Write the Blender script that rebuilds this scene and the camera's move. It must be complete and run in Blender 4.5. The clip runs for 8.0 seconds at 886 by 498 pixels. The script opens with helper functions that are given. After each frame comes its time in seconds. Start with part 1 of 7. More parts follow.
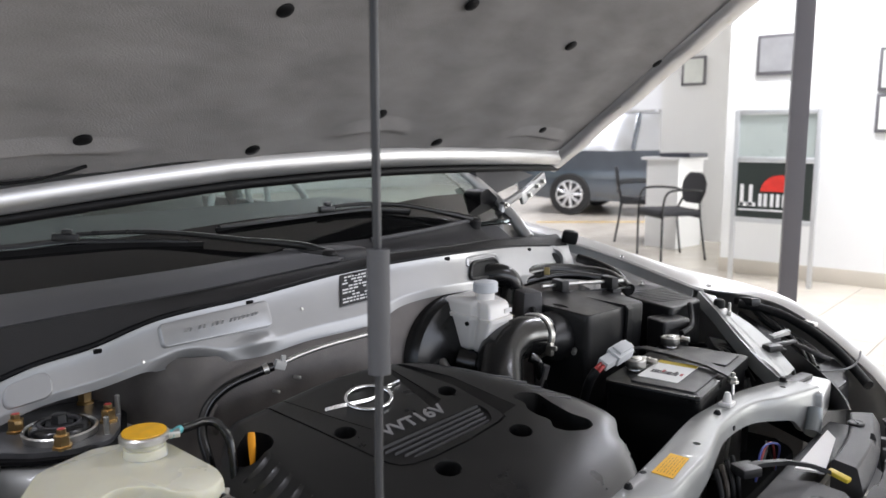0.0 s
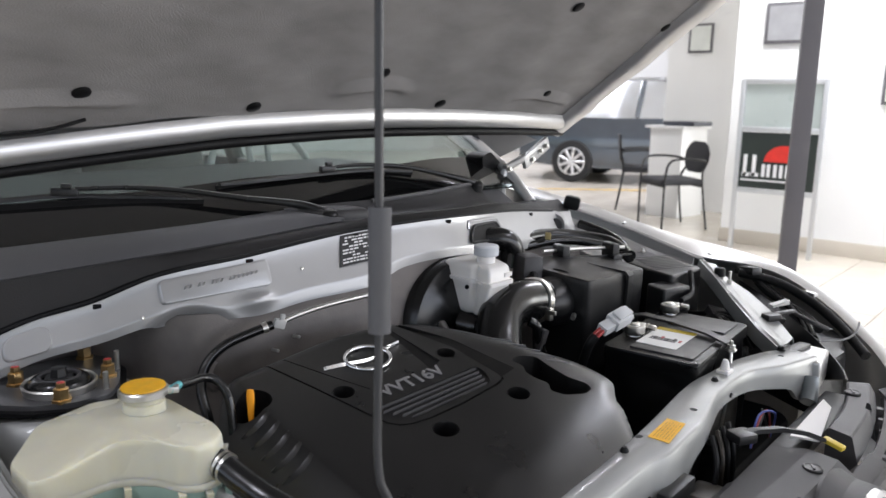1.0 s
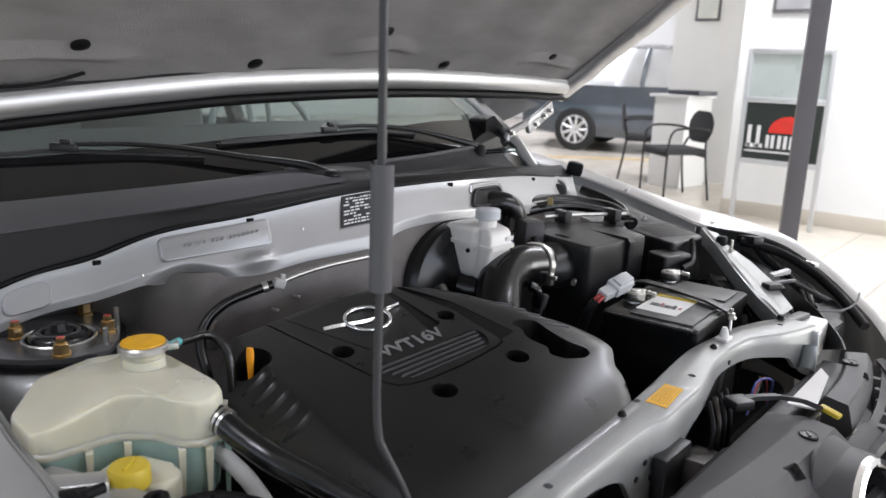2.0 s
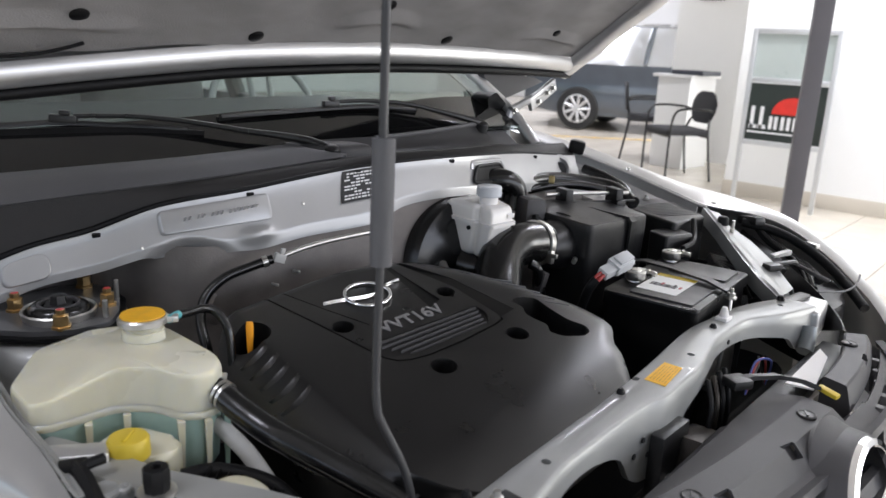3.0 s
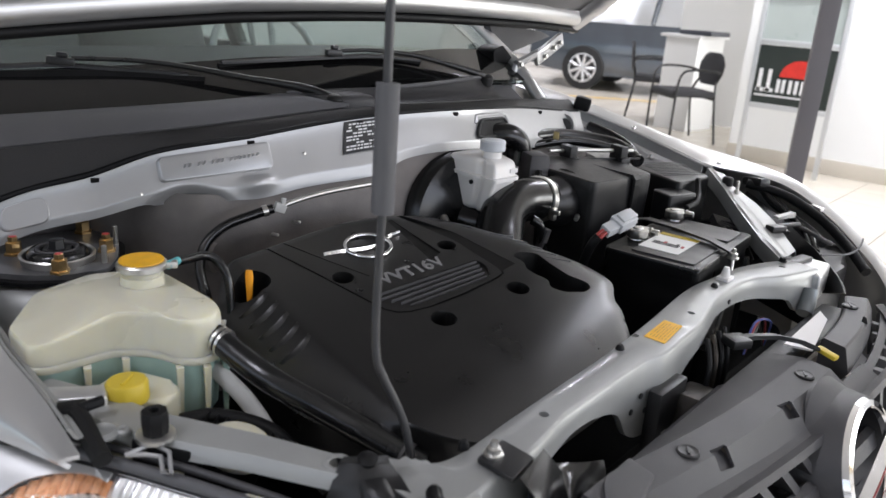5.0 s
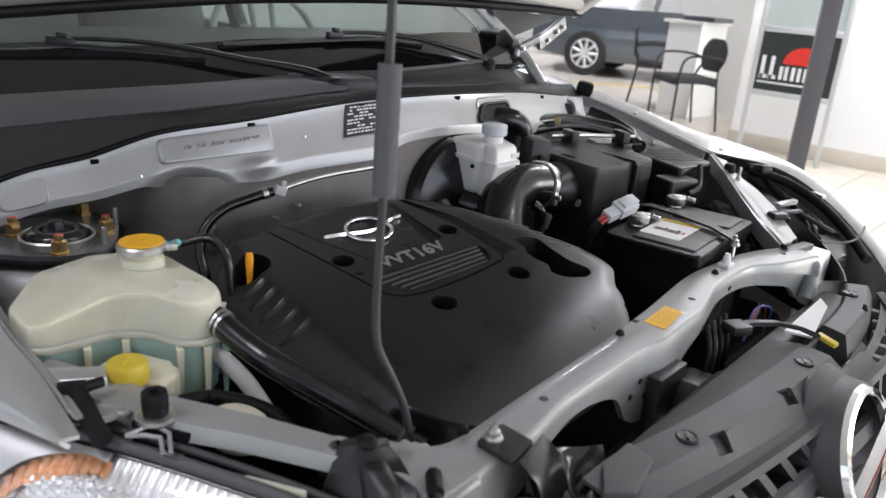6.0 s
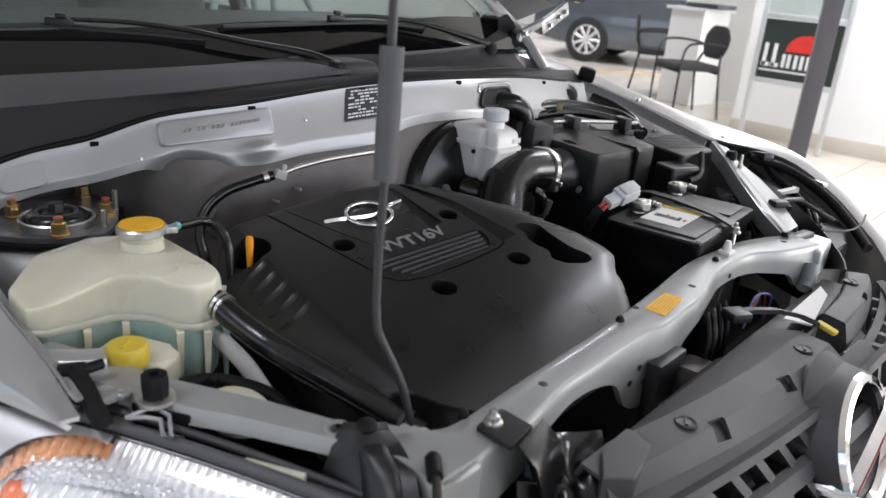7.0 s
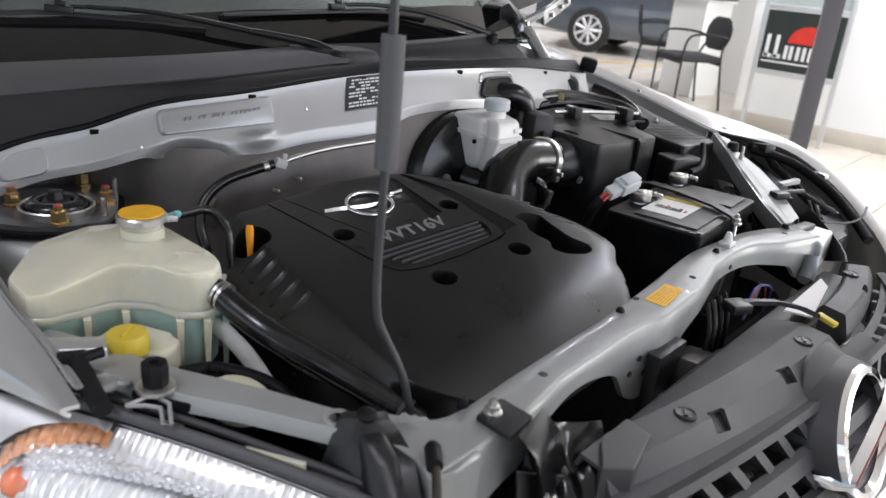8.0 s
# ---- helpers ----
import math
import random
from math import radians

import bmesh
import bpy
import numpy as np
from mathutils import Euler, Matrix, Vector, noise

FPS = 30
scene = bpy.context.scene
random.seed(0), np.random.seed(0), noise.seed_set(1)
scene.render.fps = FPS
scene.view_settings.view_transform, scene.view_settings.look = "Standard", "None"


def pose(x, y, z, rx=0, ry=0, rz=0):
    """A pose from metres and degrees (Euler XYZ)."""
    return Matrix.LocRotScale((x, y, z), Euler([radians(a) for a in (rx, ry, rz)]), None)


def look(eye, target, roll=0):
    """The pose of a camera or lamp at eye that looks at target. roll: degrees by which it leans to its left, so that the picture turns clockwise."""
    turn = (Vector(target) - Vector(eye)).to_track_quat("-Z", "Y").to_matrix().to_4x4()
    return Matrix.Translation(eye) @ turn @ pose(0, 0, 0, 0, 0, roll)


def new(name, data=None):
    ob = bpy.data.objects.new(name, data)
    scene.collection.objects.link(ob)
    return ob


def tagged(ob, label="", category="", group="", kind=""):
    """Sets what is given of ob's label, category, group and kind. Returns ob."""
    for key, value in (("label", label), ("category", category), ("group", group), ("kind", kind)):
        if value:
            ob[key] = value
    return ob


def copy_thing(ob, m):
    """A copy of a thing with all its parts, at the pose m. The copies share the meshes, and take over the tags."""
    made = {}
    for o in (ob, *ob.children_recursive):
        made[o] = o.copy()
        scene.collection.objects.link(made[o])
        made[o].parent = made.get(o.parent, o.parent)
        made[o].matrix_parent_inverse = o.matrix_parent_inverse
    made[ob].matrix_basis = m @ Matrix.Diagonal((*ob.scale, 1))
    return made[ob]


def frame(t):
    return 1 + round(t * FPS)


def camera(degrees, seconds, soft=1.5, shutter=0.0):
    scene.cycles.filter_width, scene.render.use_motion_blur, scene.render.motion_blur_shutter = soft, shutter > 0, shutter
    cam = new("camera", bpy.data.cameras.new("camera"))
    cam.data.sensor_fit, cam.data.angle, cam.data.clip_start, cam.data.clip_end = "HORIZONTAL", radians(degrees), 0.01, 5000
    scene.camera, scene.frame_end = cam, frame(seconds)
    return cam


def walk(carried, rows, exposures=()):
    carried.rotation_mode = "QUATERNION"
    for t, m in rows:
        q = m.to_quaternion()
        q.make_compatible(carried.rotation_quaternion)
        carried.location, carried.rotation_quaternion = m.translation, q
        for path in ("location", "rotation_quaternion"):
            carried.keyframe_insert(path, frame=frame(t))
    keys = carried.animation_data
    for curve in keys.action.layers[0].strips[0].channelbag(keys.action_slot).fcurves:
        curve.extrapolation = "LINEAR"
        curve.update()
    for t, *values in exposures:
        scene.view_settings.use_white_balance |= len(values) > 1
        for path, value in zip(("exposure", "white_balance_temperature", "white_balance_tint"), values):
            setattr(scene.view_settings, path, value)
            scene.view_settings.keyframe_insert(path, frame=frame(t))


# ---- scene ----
cam = camera(60.48, 8.0)
PATH = [
    (0, (-1.0201, -0.2356, 1.1800), (0.4785, 1.0555, 0.8844), -0.17),
    (0.5, (-1.0185, -0.2333, 1.1778), (0.4747, 1.0533, 0.8388), 0.40),
    (1, (-1.0170, -0.2304, 1.1741), (0.4702, 1.0500, 0.7883), 0.96),
    (1.5, (-1.0159, -0.2279, 1.1695), (0.4643, 1.0450, 0.7351), 1.54),
    (3, (-1.0132, -0.2240, 1.1621), (0.4517, 1.0321, 0.6364), 2.64),
    (3.5, (-1.0123, -0.2224, 1.1592), (0.4474, 1.0269, 0.6039), 3.00),
    (4, (-1.0114, -0.2207, 1.1569), (0.4427, 1.0216, 0.5719), 3.38),
    (4.5, (-1.0104, -0.2197, 1.1539), (0.4388, 1.0167, 0.5445), 3.69),
    (6, (-1.0088, -0.2171, 1.1486), (0.4286, 1.0042, 0.4834), 4.40),
    (6.5, (-1.0089, -0.2162, 1.1473), (0.4252, 0.9990, 0.4642), 4.64),
    (7, (-1.0087, -0.2155, 1.1463), (0.4221, 0.9948, 0.4475), 4.86),
    (7.5, (-1.0084, -0.2148, 1.1455), (0.4193, 0.9915, 0.4339), 5.02),
    (8, (-1.0082, -0.2144, 1.1450), (0.4172, 0.9886, 0.4230), 5.16),
]
walk(cam, [(t, look(eye, target, roll)) for t, eye, target, roll in PATH])
cam.data.dof.use_dof = True
cam.data.dof.focus_distance = 1.25
cam.data.dof.aperture_fstop = 6.5

# ---- world, lights ----
world = bpy.data.worlds.new("sky")
scene.world = world
world.use_nodes = True
wn = world.node_tree.nodes
sky = wn.new("ShaderNodeTexSky")
sky.sky_type = "NISHITA"
sky.sun_disc = False
sky.sun_elevation, sky.sun_rotation = radians(50), radians(150)
world.node_tree.links.new(sky.outputs[0], wn["Background"].inputs[0])
wn["Background"].inputs[1].default_value = 0.12


COOL = (0.975, 0.985, 1.115)


def area_lamp(name, eye, target, w, h, watts, colour=(1, 1, 1)):
    data = bpy.data.lights.new(name, "AREA")
    data.shape, data.size, data.size_y, data.energy, data.color = "RECTANGLE", w, h, watts, colour
    ob = new(name, data)
    ob.matrix_world = look(eye, target)
    return ob


area_lamp("window_light_front", (1.2, -6.7, 1.9), (1.2, 0, 1.3), 9.0, 2.8, 178, COOL)
area_lamp("window_light_side", (-6.7, 2.0, 1.9), (0, 2.0, 1.3), 8.0, 2.8, 62, COOL)
area_lamp("window_light_far", (10.5, -6.7, 1.9), (9.0, 2, 1.0), 7.0, 2.8, 580, (1, 1, 1))
for lx, ly, watts in ((-2.4, 0.6, 36), (1.6, -1.6, 27), (1.6, 2.6, 22), (4.2, 0.9, 48), (7.0, 5.6, 90), (9.5, 2.6, 130), (11.0, 8.0, 130)):
    area_lamp("tube_light", (lx, ly, 3.38), (lx, ly, 0), 1.2, 0.3, watts, COOL)
# added fill lamps, no known fixture, that brighten the display wall
for wy in (0.0, 1.6):
    area_lamp("wall_fill", (4.75, wy, 3.3), (5.55, wy, 1.2), 1.0, 0.2, 45, (0.97, 0.98, 1.0))

# ---- helpers ----


def curve(x, knots):
    """Smooth interpolation through a few knots (x, value)."""
    xs = [k[0] for k in knots]
    ys = [k[1] for k in knots]
    if x <= xs[0]:
        return ys[0] + (x - xs[0]) * (ys[1] - ys[0]) / (xs[1] - xs[0])
    if x >= xs[-1]:
        return ys[-1] + (x - xs[-1]) * (ys[-1] - ys[-2]) / (xs[-1] - xs[-2])
    i = max(k for k in range(len(xs) - 1) if xs[k] <= x)

    def slope(k):
        a, b = max(k - 1, 0), min(k + 1, len(xs) - 1)
        return (ys[b] - ys[a]) / (xs[b] - xs[a])

    h = xs[i + 1] - xs[i]
    s = (x - xs[i]) / h
    return ((1 + 2 * s) * (1 - s) ** 2 * ys[i] + s * (1 - s) ** 2 * h * slope(i)
            + s * s * (3 - 2 * s) * ys[i + 1] + s * s * (s - 1) * h * slope(i + 1))


def smooth_path(pts, n=6):
    pts = [Vector(p) for p in pts]
    out = []
    for i in range(len(pts) - 1):
        a, b, c, d = pts[max(i - 1, 0)], pts[i], pts[i + 1], pts[min(i + 2, len(pts) - 1)]
        for k in range(n):
            t = k / n
            out.append(0.5 * (2 * b + (c - a) * t + (2 * a - 5 * b + 4 * c - d) * t * t + (3 * b - a - 3 * c + d) * t ** 3))
    return out + [pts[-1]]


def linspace(a, b, n):
    return [a + (b - a) * k / (n - 1) for k in range(n)]


def box(bm, c, size, rot=(0, 0, 0), bevel=0.0, taper=1.0, seg=2):
    m = pose(*c, *rot)
    vs = []
    for z in (-1, 1):
        k = taper if z > 0 else 1.0
        for x, y in ((-1, -1), (1, -1), (1, 1), (-1, 1)):
            vs.append(bm.verts.new(m @ Vector((x * size[0] / 2 * k, y * size[1] / 2 * k, z * size[2] / 2))))
    fs = [(3, 2, 1, 0), (4, 5, 6, 7), (0, 1, 5, 4), (1, 2, 6, 5), (2, 3, 7, 6), (3, 0, 4, 7)]
    faces = [bm.faces.new([vs[i] for i in f]) for f in fs]
    if bevel:
        edges = list({e for f in faces for e in f.edges})
        bmesh.ops.bevel(bm, geom=edges, offset=bevel, segments=seg, affect="EDGES", profile=0.6)
    return vs


def loft(bm, rings, closed=True, caps=True):
    """Skins rings of equal count."""
    made = [[bm.verts.new(p) for p in ring] for ring in rings]
    n = len(made[0])
    for a, b in zip(made, made[1:]):
        for i in range(n if closed else n - 1):
            j = (i + 1) % n
            try:
                bm.faces.new((a[i], a[j], b[j], b[i]))
            except ValueError:
                pass
    if caps and closed:
        bm.faces.new(list(reversed(made[0])))
        bm.faces.new(made[-1])
    return made


def tube(bm, pts, r, seg=12, smooth=6, caps=True):
    """A round bar along a path; r: one radius or one for each end."""
    path = smooth_path(pts, smooth) if smooth else [Vector(p) for p in pts]
    r0, r1 = r if isinstance(r, tuple) else (r, r)
    rings, side = [], None
    for i, p in enumerate(path):
        d = (path[min(i + 1, len(path) - 1)] - path[max(i - 1, 0)]).normalized()
        if side is None:
            side = d.cross(Vector((0, 0, 1)) if abs(d.z) < 0.9 else Vector((1, 0, 0))).normalized()
        side = (side - d * side.dot(d)).normalized()
        up = d.cross(side)
        k = r0 + (r1 - r0) * i / max(len(path) - 1, 1)
        rings.append([p + k * (math.cos(a) * side + math.sin(a) * up) for a in [2 * math.pi * j / seg for j in range(seg)]])
    loft(bm, rings, True, caps)


def lathe(bm, c, profile, axis=(0, 0, 1), seg=24, caps=True):
    """Turns a profile of (radius, height) about an axis through c."""
    q = Vector((0, 0, 1)).rotation_difference(Vector(axis).normalized()).to_matrix()
    c = Vector(c)
    rings = []
    for r, h in profile:
        rings.append([c + q @ Vector((r * math.cos(2 * math.pi * j / seg), r * math.sin(2 * math.pi * j / seg), h)) for j in range(seg)])
    loft(bm, rings, True, caps)


def sheet(bm, f, us, vs, thick=0.0):
    """A surface f(u, v), given a thickness along its normals."""
    grid = [[bm.verts.new(f(u, v)) for v in vs] for u in us]
    faces = []
    for i in range(len(us) - 1):
        for j in range(len(vs) - 1):
            faces.append(bm.faces.new((grid[i][j], grid[i + 1][j], grid[i + 1][j + 1], grid[i][j + 1])))
    if thick:
        bm.normal_update()
        bmesh.ops.solidify(bm, geom=faces, thickness=thick)
    return faces


def prism(bm, outline, z0, z1, bevel=0.0, frame_m=None):
    """An outline in x, y raised from z0 to z1 (z1 may be a function of x, y)."""
    top = z1 if callable(z1) else (lambda x, y: z1)
    low = z0 if callable(z0) else (lambda x, y: z0)
    m = frame_m or Matrix()
    a = [bm.verts.new(m @ Vector((x, y, low(x, y)))) for x, y in outline]
    b = [bm.verts.new(m @ Vector((x, y, top(x, y)))) for x, y in outline]
    n = len(a)
    fs = [bm.faces.new([bm_v for bm_v in reversed(a)]), bm.faces.new(b)]
    for i in range(n):
        fs.append(bm.faces.new((a[i], a[(i + 1) % n], b[(i + 1) % n], b[i])))
    if bevel:
        edges = list(fs[1].edges)
        bmesh.ops.bevel(bm, geom=edges, offset=bevel, segments=3, affect="EDGES", profile=0.6)


def round_outline(pts, r, n=4):
    """Rounds the corners of a closed outline."""
    out = []
    k = len(pts)
    for i in range(k):
        p, a, b = Vector(pts[i]), Vector(pts[i - 1]), Vector(pts[(i + 1) % k])
        da, db = (a - p), (b - p)
        ra, rb = min(r, da.length * 0.45), min(r, db.length * 0.45)
        s, e = p + da.normalized() * ra, p + db.normalized() * rb
        for j in range(n + 1):
            t = j / n
            q = s * (1 - t) ** 2 + p * 2 * t * (1 - t) + e * t * t
            out.append((q.x, q.y))
    return out


WORLD_AT = {}


def thing(name, at, label, category, group="", kind=""):
    ob = new(name)
    ob.location = at
    ob.empty_display_size = 0.1
    WORLD_AT[ob] = Vector(at)
    return tagged(ob, label, category, group, kind)


def part(name, bm, material, parent=None, label="", angle=38):
    bmesh.ops.recalc_face_normals(bm, faces=bm.faces)
    lim = radians(angle)
    for f in bm.faces:
        f.smooth = True
    for e in bm.edges:
        e.smooth = len(e.link_faces) == 2 and e.calc_face_angle(0) < lim
    lo = Vector([min(v.co[k] for v in bm.verts) for k in range(3)])
    hi = Vector([max(v.co[k] for v in bm.verts) for k in range(3)])
    c = Vector(((lo.x + hi.x) / 2, (lo.y + hi.y) / 2, lo.z))
    for v in bm.verts:
        v.co -= c
    me = bpy.data.meshes.new(name)
    bm.to_mesh(me)
    bm.free()
    me.materials.append(material)
    ob = new(name, me)
    WORLD_AT[ob] = c
    if parent:
        ob.parent = parent
        ob.location = c - WORLD_AT[parent]
    else:
        ob.location = c
    if label:
        ob["label"] = label
    return ob


def B():
    return bmesh.new()


# ---- materials ----


def mat(name, colour, rough=0.5, metal=0.0, vary=0.15, scale=20.0, bump=0.0, bump_scale=200.0, coat=0.0, second=None,
        rough_vary=0.1, spec=0.5, transmission=0.0, stretch=None, flake=0.0, subsurface=0.0):
    """A surface whose colour, gloss and relief vary at two scales."""
    m = bpy.data.materials.new(name)
    m.use_nodes = True
    nt = m.node_tree
    n, l = nt.nodes, nt.links
    b = n["Principled BSDF"]
    co = n.new("ShaderNodeTexCoord")
    vec = co.outputs["Object"]
    if stretch:
        mp = n.new("ShaderNodeMapping")
        mp.inputs["Scale"].default_value = stretch
        l.new(vec, mp.inputs[0])
        vec = mp.outputs[0]
    big = n.new("ShaderNodeTexNoise")
    big.inputs["Scale"].default_value, big.inputs["Detail"].default_value = scale, 6
    l.new(vec, big.inputs["Vector"])
    fine = n.new("ShaderNodeTexNoise")
    fine.inputs["Scale"].default_value, fine.inputs["Detail"].default_value = bump_scale, 3
    l.new(vec, fine.inputs["Vector"])
    dark = tuple(c * (1 - vary) for c in colour)
    light = second or tuple(min(c * (1 + vary), 1) for c in colour)
    mix = n.new("ShaderNodeMix")
    mix.data_type = "RGBA"
    mix.inputs[6].default_value, mix.inputs[7].default_value = (*dark, 1), (*light, 1)
    ramp = n.new("ShaderNodeMapRange")
    ramp.inputs[1].default_value, ramp.inputs[2].default_value = 0.2, 0.8
    l.new(big.outputs[0], ramp.inputs[0])
    l.new(ramp.outputs[0], mix.inputs[0])
    out = mix.outputs[2]
    if flake:
        fm = n.new("ShaderNodeMix")
        fm.data_type, fm.blend_type = "RGBA", "MULTIPLY"
        fm.inputs[0].default_value = flake
        l.new(out, fm.inputs[6])
        l.new(fine.outputs["Color"], fm.inputs[7])
        out = fm.outputs[2]
    l.new(out, b.inputs["Base Color"])
    rr = n.new("ShaderNodeMapRange")
    rr.inputs[1].default_value, rr.inputs[2].default_value = 0.2, 0.8
    rr.inputs[3].default_value, rr.inputs[4].default_value = max(rough - rough_vary, 0.02), min(rough + rough_vary, 1)
    l.new(big.outputs[0], rr.inputs[0])
    l.new(rr.outputs[0], b.inputs["Roughness"])
    b.inputs["Metallic"].default_value = metal
    b.inputs["Specular IOR Level"].default_value = spec
    b.inputs["Coat Weight"].default_value = coat
    b.inputs["Coat Roughness"].default_value = 0.04
    b.inputs["Transmission Weight"].default_value = transmission
    if subsurface:
        b.inputs["Subsurface Weight"].default_value = subsurface
        b.inputs["Subsurface Radius"].default_value = (0.02, 0.018, 0.012)
        b.inputs["Subsurface Scale"].default_value = 0.6
    if bump:
        bp = n.new("ShaderNodeBump")
        bp.inputs["Strength"].default_value, bp.inputs["Distance"].default_value = bump, 0.002
        l.new(fine.outputs[0], bp.inputs["Height"])
        l.new(bp.outputs[0], b.inputs["Normal"])
    return m


M_SILVER = mat("silver_paint", (0.62, 0.62, 0.62), 0.36, 0.80, 0.02, 3, 0.0, 900, coat=0.35, rough_vary=0.015)
# two duller copies of silver_paint; the bay's shade is put into their colour
M_SILVER_SHADED = mat("silver_paint_shaded", (0.30, 0.305, 0.296), 0.42, 0.28, 0.14, 10, 0.06, 900, coat=0.25, rough_vary=0.08)
M_PANEL = mat("silver_paint_half_shaded", (0.40, 0.40, 0.402), 0.33, 0.48, 0.10, 7, 0.05, 900, coat=0.35, rough_vary=0.06)
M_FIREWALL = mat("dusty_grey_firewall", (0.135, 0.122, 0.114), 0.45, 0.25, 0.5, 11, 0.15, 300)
M_BLACK = mat("black_plastic", (0.011, 0.011, 0.0115), 0.38, 0, 0.35, 14, 0.12, 700, rough_vary=0.10, spec=0.45)
M_COVER = mat("engine_cover_plastic", (0.0048, 0.0047, 0.0047), 0.30, 0, 0.15, 16, 0.06, 900, rough_vary=0.05, spec=0.56, second=(0.008, 0.0078, 0.0078))
M_GREY = mat("grey_plastic", (0.048, 0.0465, 0.0485), 0.48, 0, 0.14, 12, 0.2, 900, rough_vary=0.08, spec=0.4)
M_COWL = mat("cowl_grey_plastic", (0.078, 0.077, 0.081), 0.55, 0, 0.15, 10, 0.2, 800)
M_WIPER = mat("satin_black_wiper", (0.008, 0.008, 0.0085), 0.32, 0, 0.3, 25, 0.08, 500, rough_vary=0.08, spec=0.5)
M_RUBBER = mat("black_rubber", (0.006, 0.006, 0.0065), 0.5, 0, 0.3, 20, 0.1, 500, spec=0.2)
M_HOSE = mat("rubber_hose", (0.007, 0.007, 0.0073), 0.20, 0, 0.4, 25, 0.08, 400, rough_vary=0.10, spec=0.5)
M_PAD = mat("hood_felt", (0.245, 0.236, 0.232), 0.92, 0, 0.24, 9, 0.6, 350, stretch=(1, 2.6, 1))
M_TANK = mat("milky_plastic", (0.58, 0.55, 0.415), 0.25, 0, 0.05, 7, 0.03, 300, second=(0.65, 0.64, 0.54), subsurface=0.95)
M_COOLANT = mat("green_coolant_plastic", (0.30, 0.42, 0.37), 0.36, 0, 0.08, 9, 0.05, 300, subsurface=0.2)
M_WHITE_PL = mat("white_plastic", (0.78, 0.76, 0.74), 0.4, 0, 0.04, 15, 0.05, 400, subsurface=0.1)
M_YELLOW = mat("yellow_plastic", (0.58, 0.43, 0.035), 0.45, 0, 0.12, 20, 0.1, 500)
M_ORANGE = mat("orange_plastic", (0.90, 0.36, 0.02), 0.42, 0, 0.1, 20, 0.1, 500)
M_CHROME = mat("chrome", (0.85, 0.85, 0.86), 0.08, 1.0, 0.03, 20, 0, 300, rough_vary=0.03)
M_REFLECTOR = mat("aluminised_reflector", (0.90, 0.90, 0.90), 0.30, 0.85, 0.03, 20, 0, 300, rough_vary=0.05)
M_STAINED = mat("stained_dark_metal", (0.018, 0.016, 0.014), 0.42, 0.5, 0.6, 45, 0.2, 300, second=(0.05, 0.041, 0.032))
M_STEEL = mat("zinc_steel", (0.62, 0.61, 0.58), 0.35, 1.0, 0.15, 40, 0.1, 500)
M_BRASS = mat("yellow_zinc_nut", (0.55, 0.38, 0.18), 0.35, 1.0, 0.2, 60, 0.15, 500)
M_RODGREY = mat("grey_rod_sleeve", (0.085, 0.085, 0.09), 0.6, 0, 0.1, 30, 0.15, 700)
M_ROD = mat("painted_rod", (0.03, 0.03, 0.031), 0.38, 0.0, 0.1, 30, 0.05, 500)
M_RED = mat("red_paint", (0.42, 0.05, 0.045), 0.4, 0, 0.1, 30)
M_WALL = mat("white_wall", (0.84, 0.84, 0.83), 0.7, 0, 0.02, 2, 0.1, 60)
M_CEIL = mat("ceiling_white", (0.8, 0.8, 0.79), 0.8, 0, 0.03, 2)
M_TILE = mat("beige_floor_tile", (0.62, 0.57, 0.49), 0.2, 0, 0.06, 3, 0.02, 40, rough_vary=0.06)
M_GROUT = mat("grout", (0.36, 0.33, 0.29), 0.8, 0, 0.1, 8)
M_POST = mat("dark_grey_post", (0.13, 0.125, 0.135), 0.5, 0, 0.06, 6)
M_LABELBLACK = mat("label_black", (0.015, 0.015, 0.016), 0.4, 0, 0.1, 30)
M_PRINT = mat("label_print", (0.75, 0.75, 0.75), 0.5, 0, 0.03, 30)
# lightened blue: haze and reflections over the parked car are in the colour
M_DARKPAINT = mat("dark_car_paint_hazed", (0.085, 0.098, 0.115), 0.14, 0.3, 0.1, 5, coat=1.0)
M_WHITEPAINT = mat("white_car_paint", (0.82, 0.82, 0.82), 0.25, 0, 0.03, 5, coat=1.0)
M_TYRE = mat("tyre", (0.02, 0.02, 0.02), 0.8, 0, 0.2, 20)
# near-black base: the shade on low, enclosed parts is in the colour
M_DEEPSHADE = mat("deep_shade_black", (0.003, 0.003, 0.003), 0.8, 0, 0.4, 18, 0.3, 150, spec=0.1)
M_INTERIOR = mat("grey_interior", (0.070, 0.076, 0.073), 0.7, 0, 0.15, 8, 0.1, 200)


def glass(name, tint, rough=0.02, ior=1.45):
    m = bpy.data.materials.new(name)
    m.use_nodes = True
    b = m.node_tree.nodes["Principled BSDF"]
    b.inputs["Base Color"].default_value = (*tint, 1)
    b.inputs["Roughness"].default_value, b.inputs["Transmission Weight"].default_value, b.inputs["IOR"].default_value = rough, 1.0, ior
    return m


M_GLASS = glass("windshield_glass", (0.62, 0.70, 0.68))
M_LENS = glass("clear_lens", (0.97, 0.97, 0.97), 0.03)

